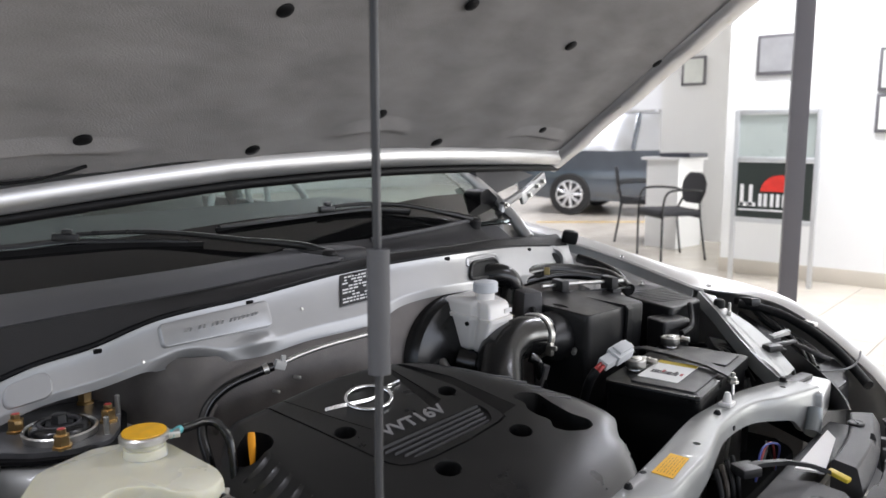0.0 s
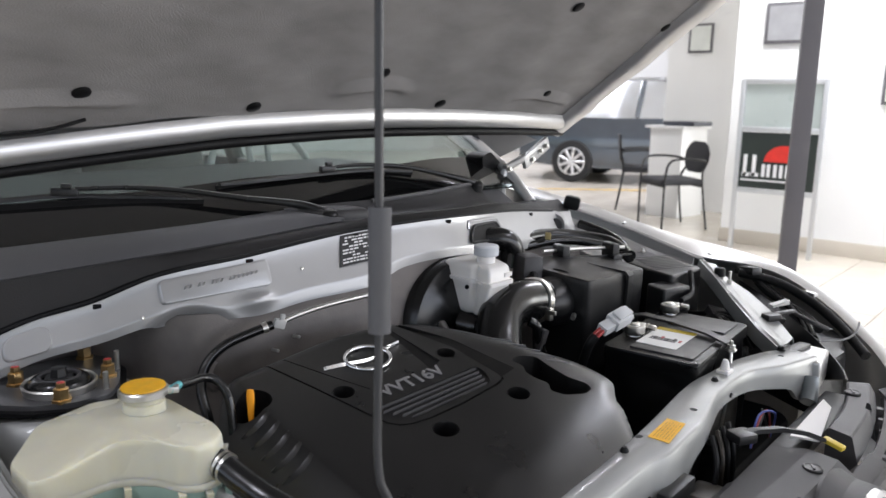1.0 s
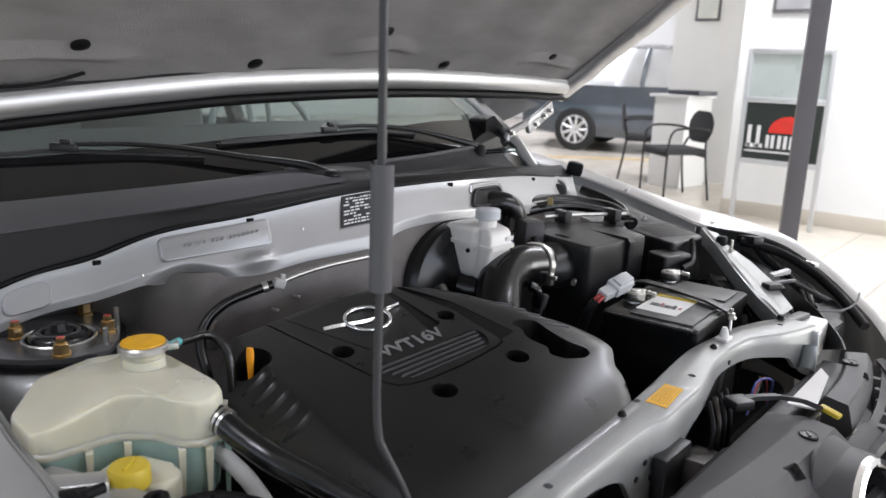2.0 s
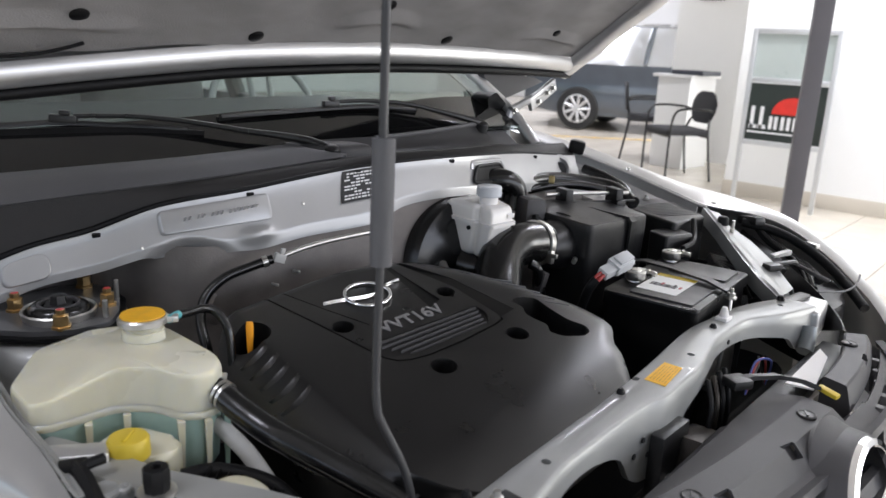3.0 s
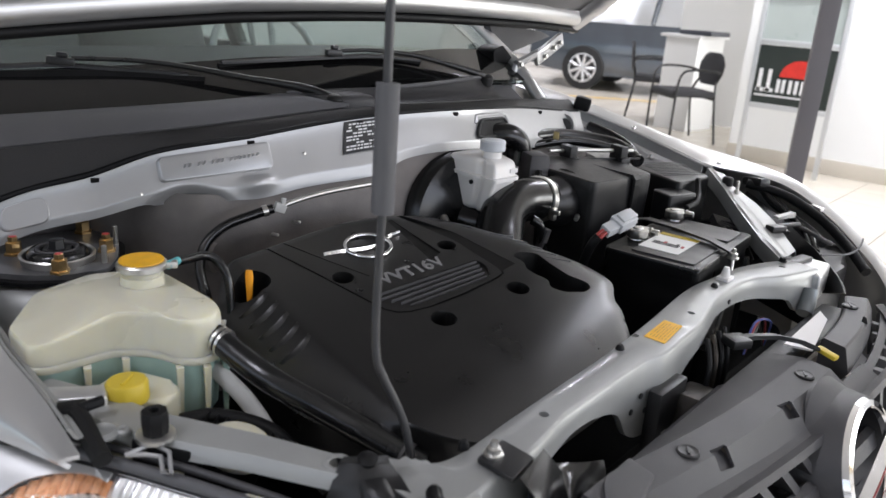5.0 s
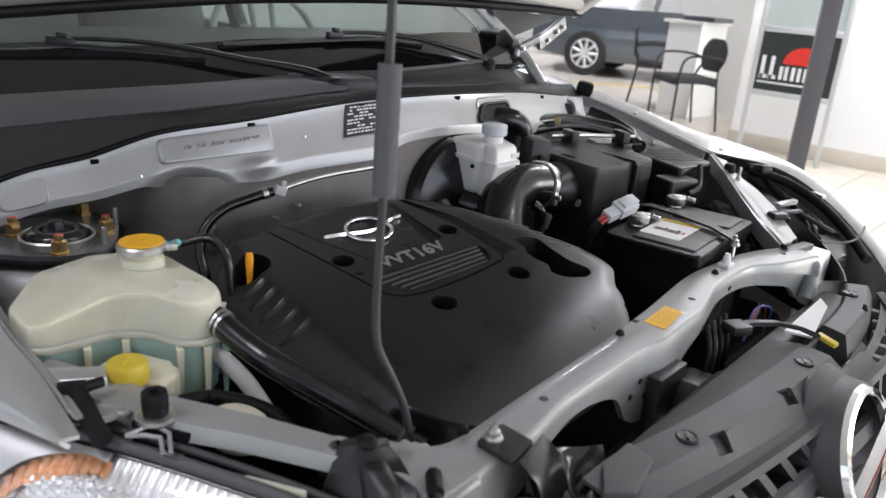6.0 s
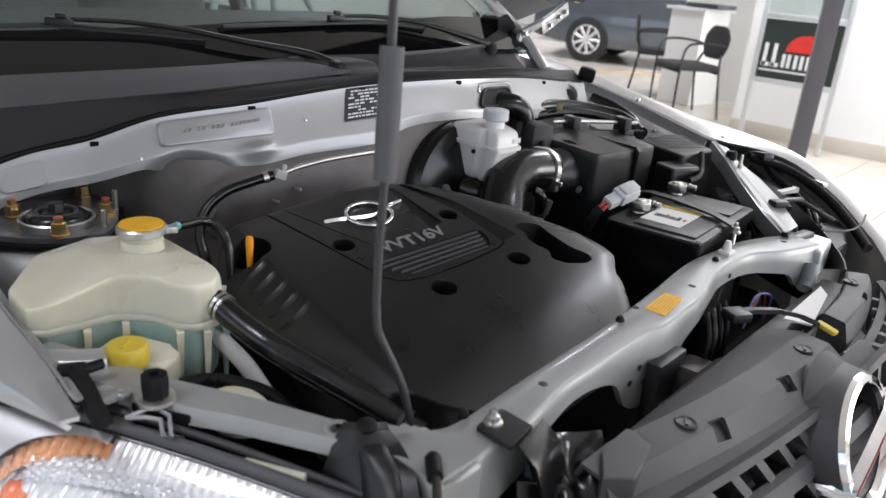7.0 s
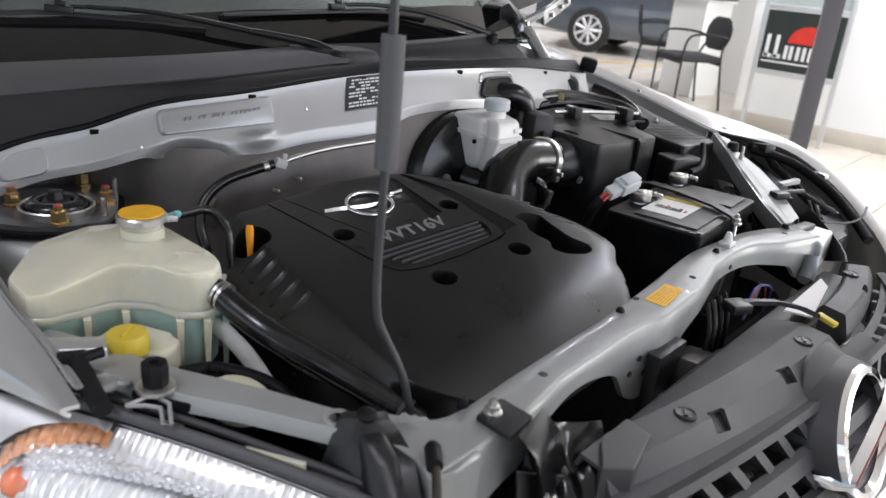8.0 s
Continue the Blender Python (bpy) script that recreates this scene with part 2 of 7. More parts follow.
# ---- the showroom ----
FX0, FX1, FY0, FY1, CEIL = -7.0, 14.0, -7.0, 13.0, 3.5
b = B()
box(b, ((FX0 + FX1) / 2, (FY0 + FY1) / 2, -0.056), (FX1 - FX0 + 0.6, FY1 - FY0 + 0.6, 0.1))
floor = tagged(part("floor", b, M_GROUT), "beige ceramic tile showroom floor", "floor", kind="structure")
b = B()
box(b, ((FX0 + FX1) / 2, (FY0 + FY1) / 2, CEIL + 0.1), (FX1 - FX0 + 0.6, FY1 - FY0 + 0.6, 0.2))
tagged(part("ceiling", b, M_CEIL), "plain white showroom ceiling", "ceiling", kind="structure")


def wall(name, x0, x1, y0, y1, z0=0.0, z1=CEIL, material=None, label="plain white painted showroom wall"):
    w = B()
    box(w, ((x0 + x1) / 2, (y0 + y1) / 2, (z0 + z1) / 2), (x1 - x0, y1 - y0, z1 - z0))
    return tagged(part(name, w, material or M_WALL), label, "wall", kind="structure")


wall("wall_east", FX1, FX1 + 0.2, FY0, FY1)
wall("wall_north", FX0, FX1, FY1, FY1 + 0.2)
# glazed fronts: sill and lintel, with daylight between them
wall("wall_south_sill", FX0, FX1, FY0 - 0.2, FY0, 0, 0.45)
wall("wall_south_lintel", FX0, FX1, FY0 - 0.2, FY0, 3.3, CEIL)
wall("wall_west_sill", FX0 - 0.2, FX0, FY0, FY1, 0, 0.45)
wall("wall_west_lintel", FX0 - 0.2, FX0, FY0, FY1, 3.3, CEIL)
wall("wall_display", 5.55, 5.75, -3.0, 2.22)
wall("wall_partition", 7.3, 7.5, 2.2, 3.63, label="white painted partition wall")
for nm, x0, x1, y0, y1 in (("baseboard", 5.535, 5.549, -3.0, 2.22), ("baseboard_end", 5.55, 5.75, 2.221, 2.235)):
    b = B()
    box(b, ((x0 + x1) / 2, (y0 + y1) / 2, 0.06), (x1 - x0, y1 - y0, 0.12), bevel=0.003)
    tagged(part(nm, b, M_TILE), "beige tile skirting along the wall", "baseboard", kind="structure")
b = B()
box(b, (3.3, 1.0, CEIL / 2), (0.09, 0.09, CEIL), rot=(0, 0, 22), bevel=0.004)
tagged(part("post", b, M_POST), "dark grey painted square steel post", "post", kind="structure")


def text_mesh(bm, words, m, size, depth):
    """Raised letters at the pose m."""
    data = bpy.data.curves.new("letters", "FONT")
    data.body, data.size, data.extrude, data.offset = words, size, depth, 0.0007
    tmp = new("letters", data)
    me = tmp.to_mesh()
    vs = [bm.verts.new(m @ v.co) for v in me.vertices]
    for p in me.polygons:
        try:
            bm.faces.new([vs[i] for i in p.vertices])
        except ValueError:
            pass
    tmp.to_mesh_clear()
    bpy.data.objects.remove(tmp)
    bpy.data.curves.remove(data)


def basis(o, xd, zd):
    """A pose at o whose x runs along xd and whose z is near zd."""
    x = Vector(xd).normalized()
    z = Vector(zd)
    z = (z - x * z.dot(x)).normalized()
    m = Matrix((x, z.cross(x), z)).transposed().to_4x4()
    m.translation = Vector(o)
    return m


def carve(bm, cutters):
    """Cuts solids, each given as a bmesh, out of a solid."""
    me = bpy.data.meshes.new("solid")
    bmesh.ops.recalc_face_normals(bm, faces=bm.faces)
    bm.to_mesh(me)
    bm.free()
    ob = new("solid", me)
    tools = []
    for c in cutters:
        bmesh.ops.recalc_face_normals(c, faces=c.faces)
        cm = bpy.data.meshes.new("cutter")
        c.to_mesh(cm)
        c.free()
        tools.append(new("cutter", cm))
        md = ob.modifiers.new("cut", "BOOLEAN")
        md.operation, md.object, md.solver = "DIFFERENCE", tools[-1], "EXACT"
    dg = bpy.context.evaluated_depsgraph_get()
    dg.update()
    out = B()
    done = bpy.data.meshes.new_from_object(ob.evaluated_get(dg))
    out.from_mesh(done)
    for o in (ob, *tools):
        d = o.data
        bpy.data.objects.remove(o)
        bpy.data.meshes.remove(d)
    bpy.data.meshes.remove(done)
    return out


def bolt(bm, c, r, h, axis=(0, 0, 1), seg=6):
    lathe(bm, c, [(r * 1.35, 0), (r * 1.35, h * 0.15), (r, h * 0.16), (r, h * 0.85), (r * 0.8, h)], axis, seg if seg > 6 else 6)


# ---- the silver car ----
car = thing("silver_car", (0, 1.6, 0), "silver sedan with its hood propped open on the tile floor", "car")

# hood: rear edge over the cowl, rising towards the front
HA = radians(34)
HC, HS = math.cos(HA), math.sin(HA)


def hood_rear(x):
    return (curve(x, [(-0.74, 0.93), (-0.4, 0.87), (0.0, 0.84), (0.4, 0.83), (0.74, 0.86)]),
            curve(x, [(-0.74, 1.075), (-0.4, 1.10), (0, 1.116), (0.4, 1.112), (0.74, 1.10)]))


def hood_at(x, s, up=0.0):
    """A place on the hood's underside: s along it from the rear edge, up above it."""
    y, z = hood_rear(x)
    up += 0.035 * (1 - (x / 0.74) ** 2) * min(1, s * 3) + 0.03 * math.sin(min(s, 1) * math.pi * 0.5)
    return Vector((x, y - s * HC + up * HS, z + s * HS + up * HC))


b = B()



def hood_x(t, s, near=0.79, far=0.75):
    """t from -1 at the near side to 1 at the far side."""
    return t * (near if t < 0 else far) * (1 - 0.06 * max(s, 0) ** 2)


sheet(b, lambda x, s: hood_at(hood_x(x, s), s, 0.045), linspace(-1, 1, 31), linspace(-0.03, 0.93, 20), 0.005)
hood = part("hood", b, M_SILVER, car, "silver painted hood propped open")
b = B()
PILLOWS = ((-0.62, 0.098, 0.15), (-0.03, 0.096, 0.095), (0.52, 0.094, 0.13))


def pad_at(t, s):
    """The felt: gentle waves, and moulded pillows behind the rear edge that dip towards the front."""
    x = hood_x(t, s, 0.725, 0.69)
    up = 0.018 + 0.0025 * math.sin(t * 21 + s * 9)
    for px, ps, w in PILLOWS:
        k = max(0.0, 1 - ((x - px) / w) ** 2)
        d = (s - ps + 0.02 * (1 - k)) / 0.026
        up -= 0.010 * k ** 0.6 * (max(0.0, min(1.0, 1 - d)) if d > 0 else max(0.0, 1 + d * 2))
    return hood_at(x, s, up)


sheet(b, pad_at, linspace(-1, 1, 121), linspace(0.034, 0.20, 60)[:-1] + linspace(0.20, 0.84, 24), 0.006)
part("insulation_pad", b, M_PAD, hood, "grey felt insulation pad under the hood")
# the inner frame round the pad
b = B()


def sag(x):
    """The rear rim hangs a little lower towards the near corner."""
    return -0.013 * max(0.0, min(1.3, (-x - 0.30) / 0.34))


def rim(x, a):
    return hood_at(x, 0.016 + 0.021 * math.cos(a), 0.016 + sag(x) + 0.022 * math.sin(a))


sheet(b, lambda x, a: rim(x, a), linspace(-0.74, 0.69, 40), linspace(math.pi * 0.98, math.pi * 2.02, 10), 0.003)
part("rear_rim", b, M_SILVER, hood, "rounded silver rear rim of the hood")
for side in (-1, 1):
    b = B()

    def side_rim(s, a, side=side):
        xw = abs(hood_x(side, s))
        return hood_at(side * (xw - 0.034 + 0.036 * math.cos(a)), s, 0.016 + (0.020 + 0.003 * math.sin(s * 17) ** 6) * math.sin(a))

    sheet(b, side_rim, linspace(-0.02, 0.92, 60), linspace(math.pi, math.pi * 2, 9), 0.003)
    part("side_rim", b, M_SILVER, hood, "pressed silver side rim of the hood")
    for s in (0.17, 0.36, 0.55, 0.74):
        b = B()
        lathe(b, hood_at(hood_x(side, s) - side * 0.036, s, -0.003), [(0.007, 0.0), (0.009, 0.003), (0.004, 0.0045)], (0, -HS, -HC), 12)
        part("rim_plug", b, M_STEEL, hood)
    for k in range(3):
        b = B()
        box(b, hood_at(hood_x(side, 0.3) - side * 0.05, 0.22 + 0.18 * k, 0.004), (0.022, 0.05, 0.010), (-34, 0, 0), 0.003)
        part("rim_tab", b, M_SILVER_SHADED, hood)
b = B()
tube(b, [hood_at(x, -0.011, sag(x)) for x in linspace(-0.74, 0.73, 14)], 0.0095, 10, 3)
tube(b, [hood_at(x, -0.006, 0.012 + sag(x)) for x in linspace(-0.74, 0.73, 14)], 0.008, 10, 3)
part("hood_seal", b, M_RUBBER, hood, "black rubber seal strip")
for x, s in ((-0.55, 0.114), (-0.27, 0.056), (0.164, 0.054), (0.492, 0.106), (-0.362, 0.35), (-0.026, 0.388), (0.314, 0.342), (0.672, 0.374), (-0.044, 0.132), (-0.6, 0.6), (-0.1, 0.65), (0.4, 0.62)):
    b = B()
    n = (Vector((0, -HS, -HC)))
    lathe(b, hood_at(x, s, 0.016), [(0.013, 0.0), (0.013, 0.002), (0.011, 0.004), (0.004, 0.005)], n, 16)
    part("pad_clip", b, M_RUBBER, hood, "black plastic trim clip")
b = B()
tube(b, [hood_at(-0.72, 0.066, 0.000), hood_at(-0.66, 0.060, -0.001), hood_at(-0.61, 0.056, 0.000), hood_at(-0.57, 0.056, 0.004), hood_at(-0.53, 0.058, 0.012)], 0.0026, 8, 4)
part("washer_tube", b, M_RUBBER, hood, "thin black washer tube")
# hinge at the far corner
b = B()
tube(b, [(0.475, 0.86, 1.012), (0.56, 0.86, 1.038), (0.64, 0.862, 1.062)], 0.010, 8, 3)
box(b, (0.60, 0.858, 1.047), (0.12, 0.012, 0.034), (0, -24, 2), 0.004)
hinge = part("hinge", b, M_PANEL, car, "silver painted steel hood hinge")
b = B()
tube(b, [(0.475, 0.86, 1.012), (0.487, 0.845, 0.985), (0.499, 0.815, 0.948), (0.52, 0.805, 0.935)], 0.008, 8, 4)
tube(b, [(0.472, 0.86, 1.01), (0.463, 0.86, 0.975), (0.458, 0.855, 0.95)], 0.009, 8, 3)
part("hinge_arm", b, M_PANEL, hinge)
for q in ((0.575, 0.851, 1.03), (0.61, 0.851, 1.05), (0.635, 0.852, 1.062), (0.475, 0.85, 1.012), (0.503, 0.805, 0.94)):
    b = B()
    bolt(b, q, 0.006, 0.008, (0, -1, 0.2))
    part("hinge_bolt", b, M_STEEL, hinge)

# firewall top panel with the cowl behind
SEAL = [(-0.80, 0.98), (-0.528, 0.879), (-0.309, 0.795), (0.075, 0.703), (0.387, 0.729), (0.56, 0.745), (0.72, 0.80)]
SEALZ = [(-0.80, 0.765), (-0.641, 0.8346), (-0.60, 0.850), (-0.529, 0.866), (-0.44, 0.898), (-0.31, 0.917), (-0.158, 0.940), (-0.05, 0.948), (0.081, 0.950), (0.279, 0.940), (0.498, 0.917), (0.72, 0.895)]


def seal(x, dy=0.0, dz=0.0):
    return Vector((x, curve(x, SEAL) + dy, curve(x, SEALZ) + dz))


def fwp(x, d, out=0.0):
    """A place on the silver panel, d down from its top edge, out in front of it."""
    return seal(x, -0.5 * d - 0.89 * out, -d + 0.45 * out)


FWN = Vector((0.25, -0.87, 0.42))


def low_edge(x):
    return curve(x, [(-0.74, 0.05), (-0.583, 0.050), (-0.47, 0.058), (-0.327, 0.083), (-0.245, 0.083), (-0.123, 0.087), (-0.053, 0.068), (0.05, 0.064), (0.2, 0.07), (0.6, 0.08)])


b = B()


def pressing(x, v):
    """Relief of the panel: rolled edges, a swage under the pad and a bead near the label."""
    d = v * low_edge(x)
    o = 0.004 * (1 - v) ** 6 - 0.030 * max(0, v - 0.8)
    dip = max(0.0, min(1.0, (d - 0.046 - 6.0 * (x + 0.425) ** 2) / 0.013))
    o -= 0.024 * dip * dip * (3 - 2 * dip) * math.exp(-((x + 0.425) / 0.062) ** 4)
    o += 0.010 * math.exp(-((x + 0.318) / 0.020) ** 2 - ((d - 0.064) / 0.010) ** 2)
    return fwp(x, d, o)


sheet(b, pressing, linspace(-0.74, 0.6, 170), linspace(0, 1, 40), 0.003)
fw = part("firewall_panel", b, M_PANEL, car, "silver painted panel under the cowl")
# raised number plate pressed into the panel
b = B()
outer = round_outline([(-0.447, 0.006), (-0.287, 0.009), (-0.290, 0.048), (-0.449, 0.040)], 0.008, 5)
cx, cy = sum(p[0] for p in outer) / len(outer), sum(p[1] for p in outer) / len(outer)
rings = []
for k, o in ((1.0, -0.001), (0.985, 0.008), (0.95, 0.0115), (0.9, 0.012)):
    rings.append([fwp(cx + (x - cx) * (1 - (1 - k) * 0.35), cy + (y - cy) * k, o) for x, y in outer])
loft(b, rings, True, True)
plate = part("stamped_plate", b, M_PANEL, fw, "raised silver pad with stamped marks")
for i in range(17):
    x = -0.415 + i * 0.0065
    if i in (2, 5, 9):
        continue
    b = B()
    box(b, fwp(x, 0.025, 0.0121), (0.0035, 0.001, 0.008), (28, 0, 0))
    # brighter silver than the pad: the marks' lit relief is in the colour
    part("stamped_mark", b, M_SILVER, plate)
# oval pressing near the strut tower
b = B()
outer = round_outline([(-0.645, 0.006), (-0.585, 0.010), (-0.588, 0.046), (-0.65, 0.038)], 0.016, 6)
cx, cy = -0.617, 0.024
loft(b, [[fwp(cx + (x - cx) * k, cy + (y - cy) * k, o) for x, y in outer] for k, o in ((1.0, -0.001), (0.97, 0.004), (0.9, 0.006), (0.8, 0.006))], True, True)
part("oval_pressing", b, M_PANEL, fw)
# data label
b = B()
LX0, LX1, LV0, LV1 = -0.158, -0.082, 0.002, 0.050
sheet(b, lambda u, v: fwp(u - 0.33 * (v - LV0), v, 0.0065), linspace(LX0, LX1, 5), linspace(LV0, LV1, 4), 0.0006)
lab = part("data_label", b, M_LABELBLACK, fw, "black data label with white print")
rnd = random.Random(4)
for r in range(9):
    v = LV0 + 0.004 + r * 0.0047
    u = LX0 + (0.008 if r < 2 else 0.004)
    end = LX1 - (0.012 if r < 2 else 0.006)
    while u < end - 0.004:
        w = rnd.uniform(0.003, 0.011)
        if rnd.random() < (0.92 if r in (0, 1, 8) else 0.62):
            b = B()
            sheet(b, lambda a, c: fwp(a - 0.33 * (c - LV0), c, 0.0074), linspace(u, min(u + w, end), 2), linspace(v, v + 0.0024, 2), 0.0003)
            part("print_bar", b, M_PRINT, lab)
        u += w + 0.0018
for x in (-0.525, -0.312, -0.13, 0.072, 0.385):
    b = B()
    box(b, fwp(x, 0.006, 0.005), (0.012, 0.005, 0.007), (20, 0, -20), 0.0015)
    part("panel_clip", b, M_RUBBER, fw)
for x, v in ((-0.475, 0.045), (-0.235, 0.036)):
    b = B()
    lathe(b, fwp(x, v, 0.004), [(0.0028, 0), (0.0028, 0.0012), (0.001, 0.002)], FWN, 12)
    part("panel_stud", b, M_STEEL, fw)

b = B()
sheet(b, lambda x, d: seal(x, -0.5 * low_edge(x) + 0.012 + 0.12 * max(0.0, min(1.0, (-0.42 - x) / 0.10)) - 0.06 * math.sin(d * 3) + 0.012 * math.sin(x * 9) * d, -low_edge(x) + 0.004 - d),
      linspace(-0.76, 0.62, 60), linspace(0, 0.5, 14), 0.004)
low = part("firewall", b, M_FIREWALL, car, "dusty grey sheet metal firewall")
for x, d in ((-0.27, 0.05), (-0.305, 0.062)):
    b = B()
    lathe(b, seal(x, -0.5 * 0.083 - 0.01, -0.083 - d), [(0.003, 0), (0.003, 0.014), (0.001, 0.016)], (0, -1, 0.1), 8)
    part("weld_stud", b, M_STEEL, low)
for x, d, r in ((-0.375, 0.10, 0.03),):
    b = B()
    q = seal(x, -0.5 * 0.07 - 0.002, -0.07 - d)
    lathe(b, q, [(r, -0.02), (r, -0.002), (r * 0.85, 0.002), (r * 0.8, -0.006), (r * 0.3, -0.010)], (0.3, -0.95, 0.1), 20)
    part("rubber_grommet", b, M_FIREWALL, low)
b = B()
tube(b, [(-0.128, 0.660, 0.854), (-0.16, 0.665, 0.852), (-0.235, 0.683, 0.846), (-0.285, 0.695, 0.838), (-0.32, 0.703, 0.829), (-0.335, 0.708, 0.826)], 0.004, 10, 5)
pipe = part("steel_pipe", b, M_STEEL, car, "thin pale metal pipe on the firewall")
b = B()
tube(b, [(-0.33, 0.707, 0.827), (-0.36, 0.718, 0.819), (-0.40, 0.73, 0.806), (-0.43, 0.735, 0.782), (-0.447, 0.725, 0.75), (-0.452, 0.70, 0.71), (-0.455, 0.67, 0.64)], 0.0075, 12, 6)
part("rubber_tube", b, M_HOSE, pipe, "black rubber tube")
b = B()
box(b, (-0.322, 0.70, 0.829), (0.018, 0.010, 0.014), (0, 20, -18), 0.002)
box(b, (-0.318, 0.697, 0.838), (0.007, 0.005, 0.012), (0, 10, -18), 0.001)
part("pipe_bracket", b, mat("translucent_grey_plastic", (0.42, 0.42, 0.41), 0.4), pipe, "pale plastic pipe bracket")
b = B()
tube(b, [(-0.338, 0.709, 0.8255), (-0.345, 0.712, 0.8235)], 0.009, 12, 0)
part("hose_clamp", b, M_STEEL, pipe)


# cowl
def cowl_y(x):
    return curve(x, SEAL) + curve(x, [(-0.74, 0.008), (-0.63, 0.012), (-0.45, 0.020), (-0.18, 0.036), (0.2, 0.03), (0.62, 0.03)])


def c1(x):
    return Vector((x, cowl_y(x), curve(x, [(-0.74, 0.902), (-0.63, 0.910), (-0.49, 0.923), (-0.33, 0.938), (-0.234, 0.9466), (-0.143, 0.9555), (-0.02, 0.962), (0.168, 0.960), (0.277, 0.957), (0.6, 0.935)])))


def c2(x):
    return Vector((x, cowl_y(x) + 0.06, curve(x, [(-0.74, 0.940), (-0.608, 0.9456), (-0.463, 0.9545), (-0.293, 0.9655), (-0.175, 0.975), (0.0035, 0.980), (0.114, 0.9858), (0.283, 0.9916), (0.6, 0.98)])))


def glass_at(x, s, up=0.0):
    """A place on the windshield: s along its slope, up above it."""
    p = c2(max(-0.74, min(0.60, x)))
    return Vector((x * (1 - 0.12 * s), p.y + 0.004 + 0.72 * s, p.z - 0.012 + 0.44 * s + up))


XS = linspace(-0.76, 0.60, 60)
b = B()
tube(b, [seal(x, 0.003, 0.003) for x in linspace(-0.76, 0.6, 30)], 0.005, 8, 2)
part("cowl_seal", b, M_RUBBER, car, "black rubber strip along the cowl edge")
b = B()
sheet(b, lambda x, t: seal(x, 0.004, 0.004).lerp(c1(x), t) + Vector((0, 0.0, 0.004 * math.sin(t * math.pi))), XS, linspace(0, 1, 6), 0.003)
part("cowl_rubber_band", b, mat("matt_weatherstrip", (0.020, 0.019, 0.019), 0.6, 0, 0.3, 14, 0.2, 400, spec=0.3), car, "matt black cowl weatherstrip")
b = B()


def strip_top(x):
    """The strip narrows to a point beside the wiper pivot."""
    return max(0.03, min(1.0, (-0.118 - x) / 0.06))


sheet(b, lambda x, t: c1(x).lerp(c2(x), t * strip_top(x)) + Vector((0, 0, 0.003 + 0.005 * math.sin(t * math.pi))), linspace(-0.76, -0.30, 24)[:-1] + linspace(-0.30, -0.118, 16), linspace(0, 1, 9), 0.004)
part("cowl_strip", b, M_COWL, car, "dark grey plastic cowl strip")
b = B()
sheet(b, lambda x, t: c1(x).lerp(c2(x), 1 - (1 - t) * (1 - 0.97 * max(0.0, min(1.0, (-0.125 - x) / 0.06)))) + Vector((0, 0, 0.002 - 0.010 * math.sin(t * math.pi) + 0.004 * max(0, t - 0.85) / 0.15)), linspace(-0.19, -0.06, 14)[:-1] + linspace(-0.06, 0.30, 24), linspace(0, 1, 14), 0.004)
grill = part("cowl_panel", b, mat("dark_cowl_plastic", (0.026, 0.025, 0.026), 0.5, 0, 0.25, 20, 0.25, 500), car, "dark plastic cowl panel under the wipers")
b = B()
tube(b, [c2(x) + Vector((0, -0.004, 0.004)) for x in linspace(-0.02, 0.30, 12)], 0.0045, 8, 2)
part("cowl_lip", b, M_COWL, grill, "raised grey lip of the cowl")
b = B()
rings = []
for k, h in ((1.0, -0.012), (0.98, 0.004), (0.9, 0.010), (0.7, 0.013)):
    rings.append([Vector((-0.112 + k * u, 0.812 + k * v - 0.3 * k * u, 0.966 + h + 0.10 * k * v)) for u, v in round_outline([(-0.060, 0.030), (-0.046, -0.012), (0.0, -0.030), (0.055, -0.026), (0.065, 0.0), (0.03, 0.022)], 0.014, 4)])
loft(b, rings)
part("pivot_cover", b, bpy.data.materials["dark_cowl_plastic"], grill, "dark plastic cover over the wiper pivot")
CAP = [(0.298, 0.770, 0.944), (0.401, 0.770, 0.942), (0.414, 0.830, 0.971), (0.321, 0.830, 0.974)]
b = B()
loft(b, [[Vector(p) + Vector((0, d, -0.3 * d)) for p in CAP] for d in (0.0, 0.05)])
bmesh.ops.bevel(b, geom=list(b.edges), offset=0.003, segments=2, affect="EDGES")
part("cowl_end_cap", b, M_COWL, car, "dark grey plastic end cap of the cowl")
b = B()
loft(b, [[Vector(p) + Vector((-0.003, d, -0.3 * d)) for p in ((0.222, 0.772, 0.949), CAP[0], CAP[3], (0.292, 0.830, 0.971))] for d in (0.0, 0.04)])
part("cap_step", b, bpy.data.materials["dark_cowl_plastic"], car, "dark step beside the cowl end cap")
b = B()
TRIM = [(0.395, 1.044), (0.417, 1.056), (0.470, 1.030), (0.520, 0.995), (0.528, 0.958), (0.458, 0.962), (0.430, 0.985), (0.425, 1.005)]
loft(b, [[(x, y + 0.5 * (1.05 - z), z) for x, z in round_outline(TRIM, 0.008, 3)] for y in (0.865, 0.872, 0.915)])
trimp = part("pillar_trim", b, M_BLACK, car, "black plastic windshield pillar trim")
for k in range(3):
    b = B()
    box(b, (0.452 + 0.016 * k, 0.893, 1.010 - 0.014 * k), (0.006, 0.012, 0.046 - 0.006 * k), (0, 38, 0), 0.002)
    part("trim_rib", b, M_RUBBER, trimp)

